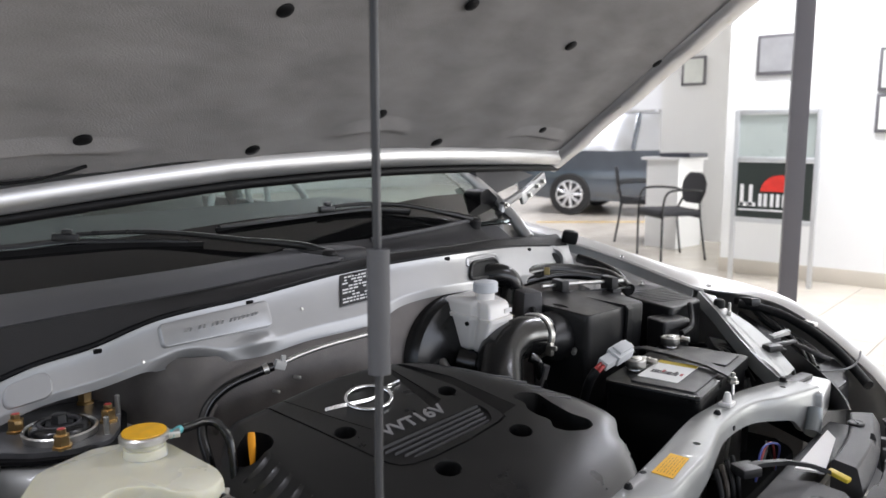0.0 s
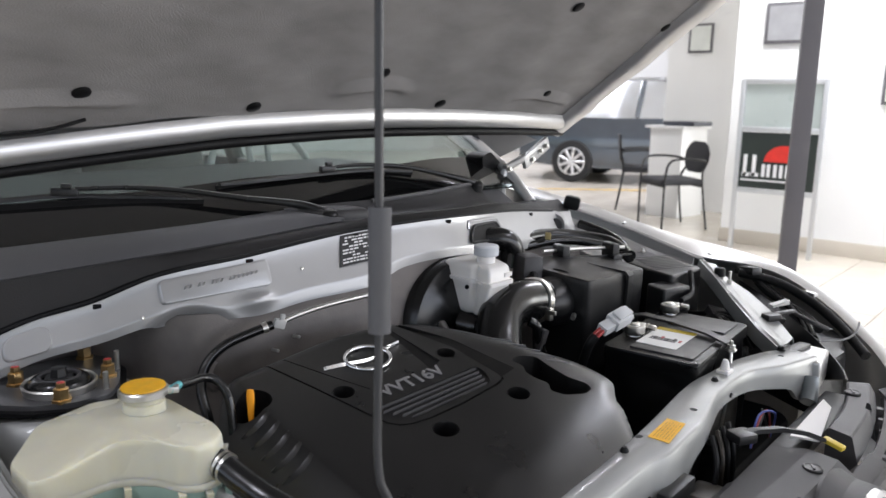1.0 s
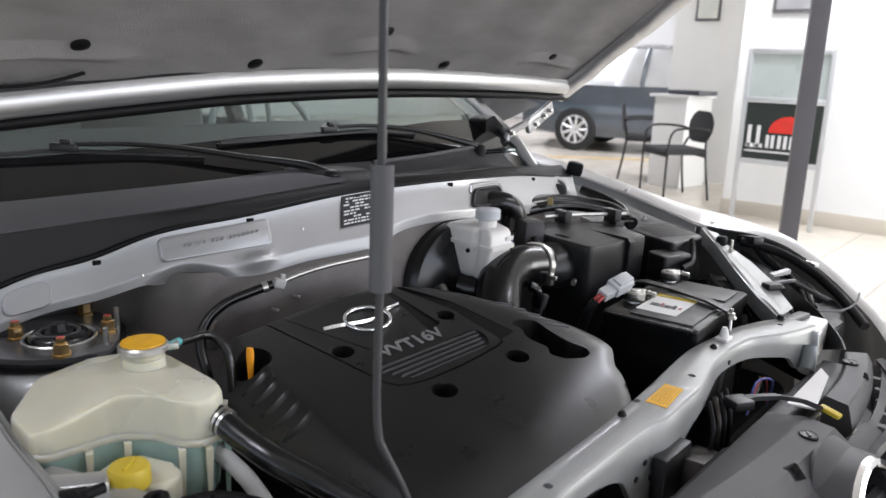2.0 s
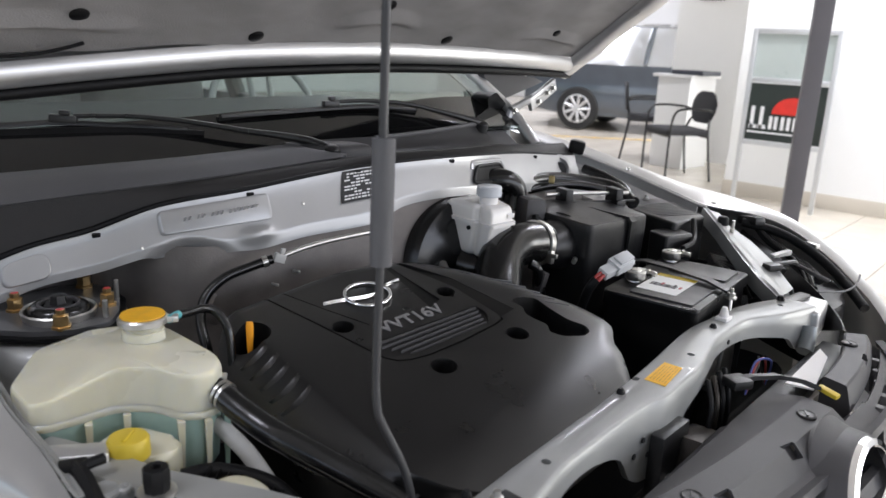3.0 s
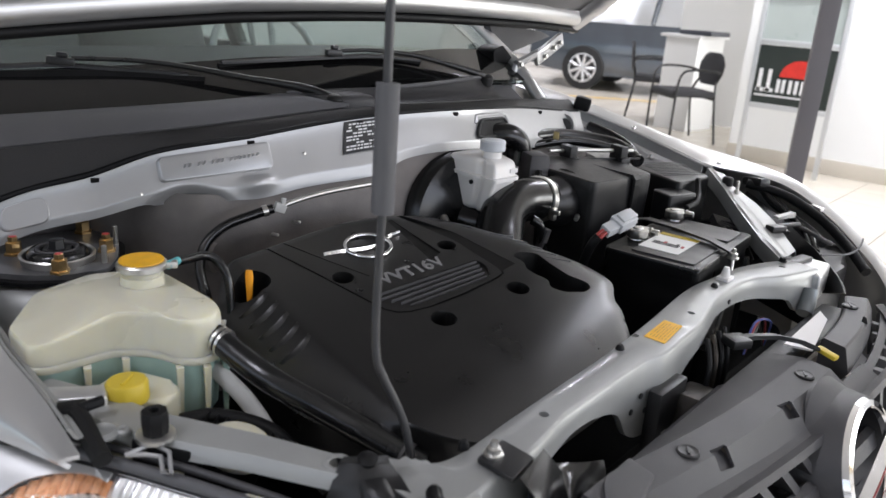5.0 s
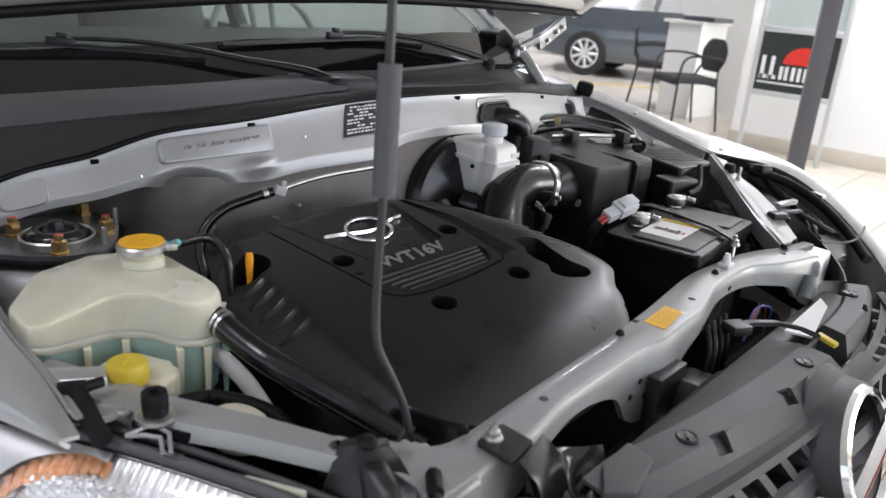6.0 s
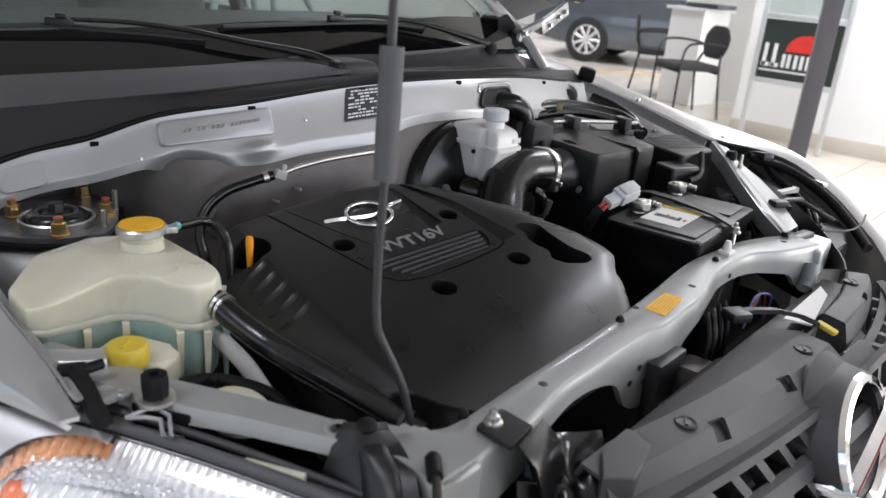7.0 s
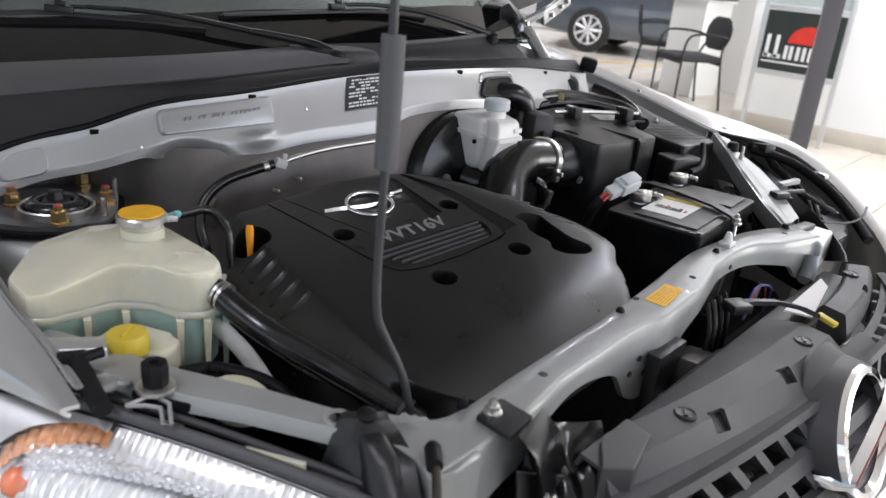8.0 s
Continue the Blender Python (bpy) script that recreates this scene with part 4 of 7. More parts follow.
for x, y, h in ((-0.508, 0.855, 0.030), (-0.556, 0.790, 0.026)):
    b = B()
    lathe(b, (x, y, 0.764), [(0.004, 0), (0.004, h), (0.003, h + 0.001)], (0, 0, 1), 10)
    part("stud", b, M_STEEL, strut)
b = B()
lathe(b, (-0.592, 0.752, 0.752), [(0.013, 0), (0.013, 0.012), (0.006, 0.016)], (0, 0, 1), 14)
part("rubber_plug", b, M_RUBBER, strut)
# inner wing at the near side
b = B()
sheet(b, lambda y, t: Vector((-0.765 + 0.06 * t + 0.02 * math.sin(t * 3), y, 0.770 - 0.04 * (1 - y) - 0.02 * t - 0.20 * t * t)), linspace(0.56, 1.0, 16), linspace(0, 1, 10), 0.003)
part("inner_wing", b, M_PANEL, car, "silver painted inner wing panel")

TANK = [(-0.750, 0.552), (-0.737, 0.541), (-0.711, 0.538), (-0.669, 0.537), (-0.650, 0.524), (-0.636, 0.506), (-0.626, 0.474), (-0.613, 0.460), (-0.590, 0.459), (-0.571, 0.474), (-0.563, 0.50), (-0.561, 0.604), (-0.567, 0.640), (-0.63, 0.662), (-0.70, 0.664), (-0.748, 0.610)]
TC = Vector((-0.652, 0.57))


def ring_of(scale, z, drop=0.0, shift=(0, 0)):
    out = []
    for x, y in round_outline(TANK, 0.008, 4):
        p = TC + (Vector((x, y)) - TC) * scale + Vector(shift)
        out.append((p.x, p.y, z - drop * max(0.0, -0.66 - p.x) * 2.2))
    return out


b = B()
loft(b, [ring_of(1.0, 0.757), ring_of(1.0, 0.792, 0.07), ring_of(0.994, 0.7985, 0.09), ring_of(0.982, 0.8025, 0.10), ring_of(0.962, 0.8045, 0.11), ring_of(0.60, 0.807, 0.11), ring_of(0.3, 0.808, 0.1)])
tank = part("coolant_tank", b, M_TANK, car, "milky plastic coolant tank with green coolant", angle=42)
b = B()
loft(b, [ring_of(0.88, 0.675, 0, (0.004, 0.004)), ring_of(0.95, 0.69), ring_of(0.975, 0.735), ring_of(0.98, 0.752)])
part("coolant_level", b, M_COOLANT, tank, "green coolant seen through the tank", angle=60)
b = B()
loft(b, [ring_of(1.0, 0.751), ring_of(1.022, 0.752), ring_of(1.022, 0.758), ring_of(1.0, 0.760)])
part("tank_seam", b, M_TANK, tank, angle=60)
for x, y in ((-0.627, 0.470), (-0.604, 0.453), (-0.578, 0.458), (-0.70, 0.531), (-0.66, 0.526)):
    b = B()
    loft(b, [[(x + k * u, y + 0.002 + k * v, h) for u, v in ((-0.004, -0.002), (0.002, -0.006), (0.006, 0.004), (0.0, 0.008))] for h, k in ((0.676, 0.5), (0.72, 0.8), (0.751, 1.1))])
    part("tank_rib", b, M_COOLANT if x > -0.59 else M_TANK, tank)
b = B()
lathe(b, (-0.603, 0.590, 0.806), [(0.025, 0), (0.024, 0.012), (0.022, 0.013), (0.022, 0.022)], (0, 0, 1), 28)
part("neck", b, M_TANK, tank, "milky filler neck")
b = B()
prof = [(0.026, 0), (0.0285, 0.002), (0.0285, 0.008), (0.0265, 0.010), (0.0, 0.010)]
lathe(b, (-0.603, 0.590, 0.825), prof, (0, 0, 1), 28, caps=False)
box(b, (-0.577, 0.575, 0.829), (0.02, 0.012, 0.008), (0, 0, -30), 0.002)
cap = part("filler_cap", b, M_STEEL, tank, "pressed steel filler cap with a yellow top")
b = B()
lathe(b, (-0.603, 0.590, 0.8355), [(0.0255, 0), (0.025, 0.0016), (0.018, 0.0022), (0.0, 0.0016)], (0, 0, 1), 28, caps=False)
part("cap_sticker", b, mat("ochre_sticker", (0.72, 0.38, 0.012), 0.5, 0, 0.18, 60), cap, "faded yellow warning sticker")
b = B()
tube(b, [(-0.58, 0.572, 0.829), (-0.560, 0.585, 0.827)], 0.005, 10, 0)
part("overflow_nipple", b, mat("teal_plastic", (0.12, 0.42, 0.45), 0.4), tank, "small teal overflow nipple")
b = B()
tube(b, [(-0.560, 0.586, 0.826), (-0.540, 0.593, 0.823), (-0.515, 0.602, 0.819), (-0.500, 0.596, 0.812), (-0.494, 0.580, 0.79), (-0.496, 0.570, 0.74)], 0.0058, 12, 6)
part("overflow_hose", b, M_HOSE, car, "thin black overflow hose")
# top radiator hose
b = B()
H = [(-0.592, 0.495, 0.782), (-0.584, 0.462, 0.774), (-0.580, 0.428, 0.764), (-0.5700, 0.383, 0.750), (-0.5454, 0.337, 0.730), (-0.527, 0.291, 0.715), (-0.512, 0.256, 0.702), (-0.499, 0.222, 0.690)]
tube(b, H, 0.0148, 18, 6)
hose = part("radiator_hose", b, M_HOSE, car, "thick black rubber radiator hose")
for q in (0.10, 0.92):
    i = int(q * (len(H) - 1))
    a, c = Vector(H[i]), Vector(H[i + 1])
    p = c.copy() if q < 0.5 else a.lerp(c, 0.3)
    b = B()
    tube(b, [p, p + (c - a).normalized() * 0.0035], 0.0162, 18, 0)
    tube(b, [p + (c - a).normalized() * 0.0065, p + (c - a).normalized() * 0.010], 0.0162, 18, 0)
    box(b, p + Vector((0.012, 0.012, 0.012)), (0.003, 0.010, 0.008), (0, 30, 40), 0.001)
    part("spring_clamp", b, M_STEEL if q < 0.5 else M_GREY, hose, "bright steel spring clamp" if q < 0.5 else "dark hose clip")

# brake fluid reservoir
b = B()
RO = round_outline([(0.030, 0.674), (0.021, 0.596), (0.029, 0.586), (0.019, 0.576), (0.017, 0.550), (0.078, 0.548), (0.108, 0.600), (0.118, 0.672)], 0.006, 4)
RC = Vector((0.068, 0.612))


def rring(k, z, back=0.0):
    return [(RC.x + (x - RC.x) * k, RC.y + (y - RC.y) * k + back, z) for x, y in RO]


loft(b, [rring(0.74, 0.792, 0.010), rring(0.82, 0.796, 0.009), rring(0.85, 0.803, 0.008), rring(0.97, 0.851), rring(1.08, 0.852), rring(1.08, 0.858), rring(0.98, 0.859), rring(0.95, 0.875), rring(0.92, 0.880), rring(0.85, 0.884), rring(0.4, 0.8845)])
res = part("brake_fluid_reservoir", b, M_WHITE_PL, car, "white plastic brake fluid reservoir", angle=50)
b = B()
lathe(b, (0.064, 0.596, 0.881), [(0.0200, 0), (0.0172, 0.003), (0.0172, 0.020)], (0, 0, 1), 24)
part("neck", b, M_WHITE_PL, res)
b = B()
prof = [(0.021, 0), (0.0238, 0.002), (0.0238, 0.016), (0.021, 0.019), (0.0, 0.019)]
lathe(b, (0.064, 0.596, 0.897), prof, (0, 0, 1), 10, caps=False)
part("reservoir_cap", b, mat("grey_white_plastic", (0.55, 0.57, 0.60), 0.4), res, "grey ribbed reservoir cap")
b = B()
box(b, (0.070, 0.5495, 0.868), (0.020, 0.002, 0.008), (0, 0, -3), 0.0005)
part("level_mark", b, M_WHITE_PL, res)
b = B()
lathe(b, (0.0238, 0.606, 0.843), [(0.004, 0), (0.004, 0.003)], (-0.99, -0.1, -0.1), 10)
part("level_dot", b, M_RUBBER, res)
# booster and master cylinder
b = B()
lathe(b, (0.055, 0.70, 0.757), [(0.10, 0), (0.122, 0.012), (0.125, 0.03), (0.118, 0.05), (0.09, 0.062), (0.04, 0.075), (0.03, 0.11)], (0, -1, 0.05), 40)
boost = part("brake_booster", b, M_HOSE, car, "round black brake booster")
b = B()
tube(b, [(0.078, 0.62, 0.766), (0.070, 0.54, 0.762)], 0.022, 16, 0)
part("master_cylinder", b, mat("rusty_cast_metal", (0.30, 0.24, 0.18), 0.6, 0.7, 0.4, 40, 0.3), boost, "stained cast metal master cylinder")
for q in ((-0.012, 0.635, 0.775), (0.058, 0.575, 0.782)):
    b = B()
    tube(b, [q, (q[0] - 0.01, q[1] - 0.02, q[2] - 0.01)], 0.008, 10, 0)
    part("hose_end", b, M_STEEL, boost)
# heater hose mouth behind the reservoir
HOLE = round_outline([(0.136, 0.019), (0.222, 0.017), (0.232, 0.050), (0.112, 0.049)], 0.012, 4)
b = B()
loft(b, [[fwp(x, d, o) for x, d in HOLE] for o in (0.002, 0.0065)])
mouth = part("grommet_plate", b, M_RUBBER, car, "black opening in the panel behind the brake reservoir")
b = B()
tube(b, [fwp(x, d, 0.007) for x, d in HOLE + HOLE[:1]], 0.003, 8, 0)
part("opening_seal", b, M_BLACK, mouth, "black rubber lip of the opening")
b = B()
tube(b, [fwp(x, d, 0.003) for x, d in ((0.122, 0.024), (0.128, 0.013), (0.136, 0.010), (0.18, 0.009), (0.222, 0.009), (0.232, 0.013), (0.236, 0.030))], 0.0042, 8, 3)
part("opening_rim", b, M_PANEL, mouth, "raised silver rim of the opening")
b = B()
tube(b, [(0.182, 0.694, 0.898), (0.202, 0.672, 0.900), (0.221, 0.660, 0.891), (0.230, 0.656, 0.872), (0.226, 0.656, 0.84)], 0.0235, 18, 6)
part("elbow_hose", b, M_HOSE, mouth, "thick black elbow hose")
# speaker-shaped grommet at the far corner
b = B()
lathe(b, (0.50, 0.735, 0.885), [(0.034, -0.012), (0.036, 0.004), (0.028, 0.010), (0.020, 0.004), (0.006, 0.006)], (-0.55, -0.8, 0.1), 24)
part("cable_grommet", b, M_PANEL, car, "round pressed opening with a rubber plug")
b = B()
lathe(b, (0.494, 0.727, 0.886), [(0.02, 0), (0.018, 0.010), (0.006, 0.012)], (-0.55, -0.8, 0.1), 16)
part("grommet_plug", b, M_RUBBER, car)

# ---- air filter box and intake ----
AO = [(0.212, 0.466), (0.405, 0.445), (0.445, 0.56), (0.315, 0.640), (0.215, 0.60)]
b = B()
AC = Vector((0.32, 0.53))


def aring(k, z, g=0.0):
    return [(AC.x + (x - AC.x) * k, AC.y + (y - AC.y) * k, z + g * (y - 0.47)) for x, y in round_outline(AO, 0.012, 4)]


loft(b, [aring(0.88, 0.58), aring(0.94, 0.70), aring(0.985, 0.822), aring(0.985, 0.826), aring(0.97, 0.827, 0.02)])
airbox = part("air_filter_box", b, M_BLACK, car, "black plastic air filter box", angle=30)
b = B()
loft(b, [aring(0.984, 0.826), aring(0.984, 0.836, 0.03), aring(0.975, 0.8415, 0.05), aring(0.95, 0.8435, 0.06), aring(0.6, 0.846, 0.06)])
part("lid", b, M_BLACK, airbox, "ribbed black lid", angle=30)
for k in (0.66,):
    b = B()
    x = 0.21 + 0.2 * k
    loft(b, [[(x + dx, y, z) for dx in (-0.011, 0.011)] + [(x + dx, y + 0.006, z - 0.002) for dx in (0.011, -0.011)] for y, z in ((0.478 - 0.021 * k, 0.60), (0.466 - 0.021 * k, 0.70), (0.4595 - 0.021 * k, 0.80), (0.4585 - 0.021 * k, 0.838), (0.466 - 0.021 * k, 0.8465), (0.50, 0.8485), (0.56, 0.852))])
    part("box_rib", b, M_BLACK, airbox)
for x, y in ((0.335, 0.605), (0.437, 0.545)):
    b = B()
    box(b, (x, y, 0.862), (0.018, 0.042, 0.034), (0, 0, -25), 0.004)
    box(b, (x - 0.008, y - 0.018, 0.846), (0.022, 0.016, 0.02), (0, 0, -25), 0.003)
    part("clip", b, M_BLACK, airbox, "black lid clip")
b = B()
tube(b, [(0.30, 0.628, 0.866), (0.39, 0.585, 0.866), (0.47, 0.53, 0.866)], 0.004, 10, 4)
part("clip_wire", b, M_STEEL, airbox, "bright wire clip bar")
for j in range(4):
    b = B()
    box(b, (0.375 + 0.012 * j, 0.575 - 0.008 * j, 0.8515), (0.15, 0.0025, 0.004), (0, 0, -28), 0.0008)
    part("lid_rib", b, M_BLACK, airbox)
b = B()
lathe(b, (0.215, 0.545, 0.792), [(0.030, 0.06), (0.046, 0.03), (0.050, -0.01), (0.060, -0.02)], (-1, -0.05, 0), 28)
part("snout", b, M_BLACK, airbox, "round air outlet of the box")
b = B()
E = [(0.195, 0.548, 0.795), (0.150, 0.552, 0.804), (0.095, 0.555, 0.807), (0.045, 0.545, 0.794), (0.008, 0.522, 0.764), (-0.010, 0.50, 0.722), (-0.014, 0.49, 0.68)]
tube(b, E, 0.041, 28, 8)
duct = part("intake_duct", b, M_HOSE, car, "glossy black rubber intake elbow")
for x in (0.152,):
    b = B()
    p, q = Vector((0.163, 0.551, 0.8015)), Vector((0.150, 0.551, 0.804))
    tube(b, [p, q], 0.0440, 28, 0)
    box(b, (0.150, 0.511, 0.785), (0.012, 0.014, 0.024), (0, 0, 0), 0.002)
    box(b, (0.146, 0.504, 0.790), (0.006, 0.022, 0.008), (0, 0, 0), 0.001)
    part("hose_clamp", b, M_STEEL, duct, "bright worm drive hose clamp")
b = B()
tube(b, [(0.085, 0.510, 0.785), (0.095, 0.500, 0.775), (0.105, 0.498, 0.74), (0.12, 0.49, 0.69)], 0.009, 10, 5)
part("breather_hose", b, M_HOSE, duct, "thin breather hose")
b = B()
box(b, (0.104, 0.497, 0.745), (0.016, 0.016, 0.05), (10, 8, 0), 0.004)
part("breather_valve", b, M_GREY, duct, "grey breather valve")
b = B()
tube(b, [(0.205, 0.49, 0.776), (0.188, 0.482, 0.775)], 0.005, 8, 0)
part("steel_nipple", b, M_STEEL, airbox)
b = B()
box(b, (0.215, 0.605, 0.848), (0.05, 0.06, 0.055), (0, 0, -30), 0.008, 0.8)
box(b, (0.20, 0.585, 0.81), (0.03, 0.03, 0.06), (0, 0, -30), 0.005)
part("air_flow_sensor", b, M_GREY, car, "dark grey sensor block")
b = B()
tube(b, [(0.195, 0.58, 0.845), (0.18, 0.565, 0.82), (0.178, 0.56, 0.79)], 0.007, 8, 4)
part("sensor_cable", b, M_RUBBER, car)
b = B()
tube(b, [(0.27, 0.70, 0.86), (0.34, 0.71, 0.875), (0.43, 0.70, 0.876), (0.50, 0.655, 0.868), (0.535, 0.60, 0.858), (0.50, 0.53, 0.84)], 0.015, 14, 6)
loom = part("wiring_loom", b, M_HOSE, car, "thick black taped wiring loom")
b = B()
tube(b, [(0.33, 0.70, 0.86), (0.40, 0.675, 0.868), (0.46, 0.64, 0.866), (0.53, 0.575, 0.85)], 0.010, 12, 6)
part("loom_branch", b, M_HOSE, loom)
b = B()
tube(b, [(0.60, 0.72, 0.88), (0.60, 0.66, 0.868), (0.585, 0.60, 0.85), (0.56, 0.57, 0.83)], 0.012, 12, 5)
part("loom_branch", b, M_HOSE, loom)
for q in ((0.235, 0.655, 0.862), (0.375, 0.665, 0.884)):
    b = B()
    box(b, q, (0.014, 0.012, 0.016), (0, 20, 30), 0.002)
    part("tape_tag", b, mat("ochre_tape", (0.30, 0.24, 0.10), 0.6), loom, "small ochre tape tag")

# ---- battery ----
BM = basis((0.120, 0.213, 0.0), (0.281, 0.022, 0), (0, 0, 1))
BL, BW, BZ = 0.282, 0.156, 0.768


def bp(u, v, z):
    """u along the battery, v across it."""
    return BM @ Vector((u, v, z))


b = B()
prism(b, round_outline([(0, 0), (BL, 0), (BL, BW), (0, BW)], 0.008, 3), 0.56, BZ - 0.022, 0.001, BM)
M_BATT = mat("battery_black_plastic", (0.004, 0.004, 0.0042), 0.30, 0, 0.3, 20, 0.06, 600, rough_vary=0.05, spec=0.28)
batt = part("battery", b, M_BATT, car, "black car battery with a white label")
b = B()
prism(b, round_outline([(-0.004, -0.004), (BL + 0.004, -0.004), (BL + 0.004, BW + 0.004), (-0.004, BW + 0.004)], 0.010, 4), BZ - 0.022, BZ, 0.005, BM)
part("lid", b, M_BATT, batt)
for u0, v0, u1, v1 in ((0.012, 0.010, 0.150, 0.118), (0.190, 0.012, 0.272, 0.118)):
    b = B()
    prism(b, round_outline([(u0, v0), (u1, v0), (u1, v1), (u0, v1)], 0.004, 3), BZ - 0.001, BZ + 0.003, 0.001, BM)
    part("cell_cover", b, mat("dark_grey_plastic", (0.022, 0.022, 0.023), 0.4) if u0 < 0.1 else bpy.data.materials["dark_grey_plastic"], batt, "grey cell cover strip")
b = B()
prism(b, round_outline([(0.040, 0.048), (0.150, 0.048), (0.150, 0.118), (0.040, 0.118)], 0.002, 2), BZ + 0.003, BZ + 0.0038, 0, BM)
blab = part("label", b, mat("white_label", (0.82, 0.82, 0.80), 0.5, 0, 0.02, 40), batt, "white battery label with a yellow edge")
b = B()
prism(b, [(0.134, 0.048), (0.150, 0.048), (0.150, 0.118), (0.134, 0.118)], BZ + 0.0038, BZ + 0.0044, 0, BM)
part("yellow_edge", b, M_YELLOW, blab, "yellow label edge")
for i in range(5):
    b = B()
    prism(b, [(0.078 + 0.006 * (i % 2), 0.054 + 0.011 * i), (0.090 + 0.006 * (i % 2), 0.054 + 0.011 * i), (0.090 + 0.006 * (i % 2), 0.059 + 0.011 * i), (0.078 + 0.006 * (i % 2), 0.058 + 0.011 * i)], BZ + 0.0038, BZ + 0.0044, 0, BM)
    part("print_bar", b, (M_RED, M_LABELBLACK, M_LABELBLACK, M_RED, M_LABELBLACK)[i], blab)
for i in range(3):
    b = B()
    prism(b, [(0.074 + 0.006 * i, 0.062), (0.077 + 0.006 * i, 0.062), (0.077 + 0.006 * i, 0.108), (0.074 + 0.006 * i, 0.108)], BZ + 0.0038, BZ + 0.0043, 0, BM)
    part("print_bar", b, M_GREY, blab)
for u, v in ((0.082, 0.138), (0.262, 0.140)):
    b = B()
    lathe(b, bp(u, v, BZ), [(0.013, 0), (0.010, 0.012), (0.0095, 0.022), (0.006, 0.023)], (0, 0, 1), 18)
    lathe(b, bp(u, v, BZ + 0.004), [(0.017, 0), (0.0185, 0.002), (0.0185, 0.014), (0.016, 0.016)], (0, 0, 1), 14)
    box(b, bp(u + 0.022, v, BZ + 0.011), (0.024, 0.018, 0.012), (0, 0, 8), 0.002)
    term = part("terminal", b, M_STEEL, batt, "grey lead battery terminal clamp")
    b = B()
    bolt(b, bp(u + 0.030, v - 0.012, BZ + 0.011), 0.0055, 0.016, (0, -1, 0))
    part("clamp_bolt", b, M_STEEL, term)
# hold-down strap and bolts
b = B()
loft(b, [[bp(u + du, v, z) for du in (-0.011, 0.011)] + [bp(u + du, v, z - 0.004) for du in (0.011, -0.011)] for u, v, z in ((0.190, 0.190, BZ + 0.006), (0.182, 0.16, BZ + 0.014), (0.172, 0.10, BZ + 0.014), (0.150, 0.03, BZ + 0.012), (0.124, -0.014, BZ + 0.008))])
strap = part("hold_down_strap", b, M_BLACK, batt, "black battery hold-down strap")
for u, v in ((0.192, 0.194), (0.118, -0.020)):
    b = B()
    lathe(b, bp(u, v, BZ - 0.004), [(0.010, 0), (0.010, 0.003), (0.007, 0.004), (0.007, 0.010), (0.0035, 0.011), (0.0035, 0.017), (0.0025, 0.018)], (0, 0, 1), 6)
    part("hold_down_nut", b, M_STEEL, strap)
b = B()
tube(b, [bp(0.118, -0.020, BZ), bp(0.10, -0.026, BZ - 0.06), bp(0.09, -0.022, BZ - 0.14)], 0.003, 8, 3)
part("hold_down_rod", b, M_STEEL, strap)
# grey connector with red wires
b = B()
cm = basis((0.128, 0.356, 0.812), (0.16, -0.031, 0.036), (-0.3, -0.45, 1))
for o, s in (((0.0, 0, 0.0), (0.040, 0.028, 0.020)), ((-0.030, 0, -0.003), (0.030, 0.020, 0.016)), ((0.004, 0.0, 0.012), (0.034, 0.020, 0.005))):
    box(b, o, s, bevel=0.002)
for v in b.verts:
    v.co = cm @ v.co
conn = part("connector", b, mat("light_grey_plastic", (0.60, 0.61, 0.62), 0.45), car, "light grey wiring connector with red wires")
for d in (-0.004, 0.003):
    b = B()
    tube(b, [cm @ Vector((-0.044, d, -0.003)), cm @ Vector((-0.052, d, -0.006)), cm @ Vector((-0.058, d, -0.011))], 0.0034, 8, 3)
    part("red_wire", b, M_RED, conn)
b = B()
tube(b, [cm @ Vector((-0.056, 0, -0.010)), cm @ Vector((-0.068, 0, -0.03)), cm @ Vector((-0.066, 0, -0.09))], 0.008, 10, 4)
part("sleeve", b, M_RUBBER, conn)
# fuse box
b = B()
prism(b, round_outline([(0.470, 0.415), (0.600, 0.405), (0.640, 0.52), (0.50, 0.545)], 0.012, 3), 0.70, lambda x, y: 0.822 + 0.06 * (y - 0.45), 0.006)
fuse = part("fuse_box", b, M_BLACK, car, "black plastic fuse box")
b = B()
prism(b, round_outline([(0.40, 0.400), (0.475, 0.375), (0.50, 0.43), (0.43, 0.455)], 0.01, 3), 0.70, 0.805, 0.005)
part("fuse_box_cover", b, M_BLACK, fuse)
for j in range(9):
    b = B()
    box(b, (0.555 + 0.006 * (j - 4), 0.475 + 0.010 * (j - 4), 0.8285 + 0.0006 * (j - 4)), (0.11, 0.002, 0.0012), (0, 0, -26), 0.0004)
    part("lid_rib", b, M_BLACK, fuse)
b = B()
tube(b, [(0.535, 0.405, 0.82), (0.50, 0.385, 0.80), (0.46, 0.37, 0.79), (0.42, 0.372, 0.785)], 0.006, 8, 4)
part("battery_cable", b, M_RUBBER, fuse)
rnd = random.Random(5)
for i in range(9):
    b = B()
    q = (rnd.uniform(0.42, 0.60), rnd.uniform(0.22, 0.38), rnd.uniform(0.68, 0.745))
    box(b, q, (rnd.uniform(0.02, 0.05), rnd.uniform(0.02, 0.05), 0.03), (rnd.uniform(-20, 20), rnd.uniform(-20, 20), rnd.uniform(0, 90)), 0.004)
    part("wiring_plug", b, M_BLACK if i % 3 else M_GREY, loom)
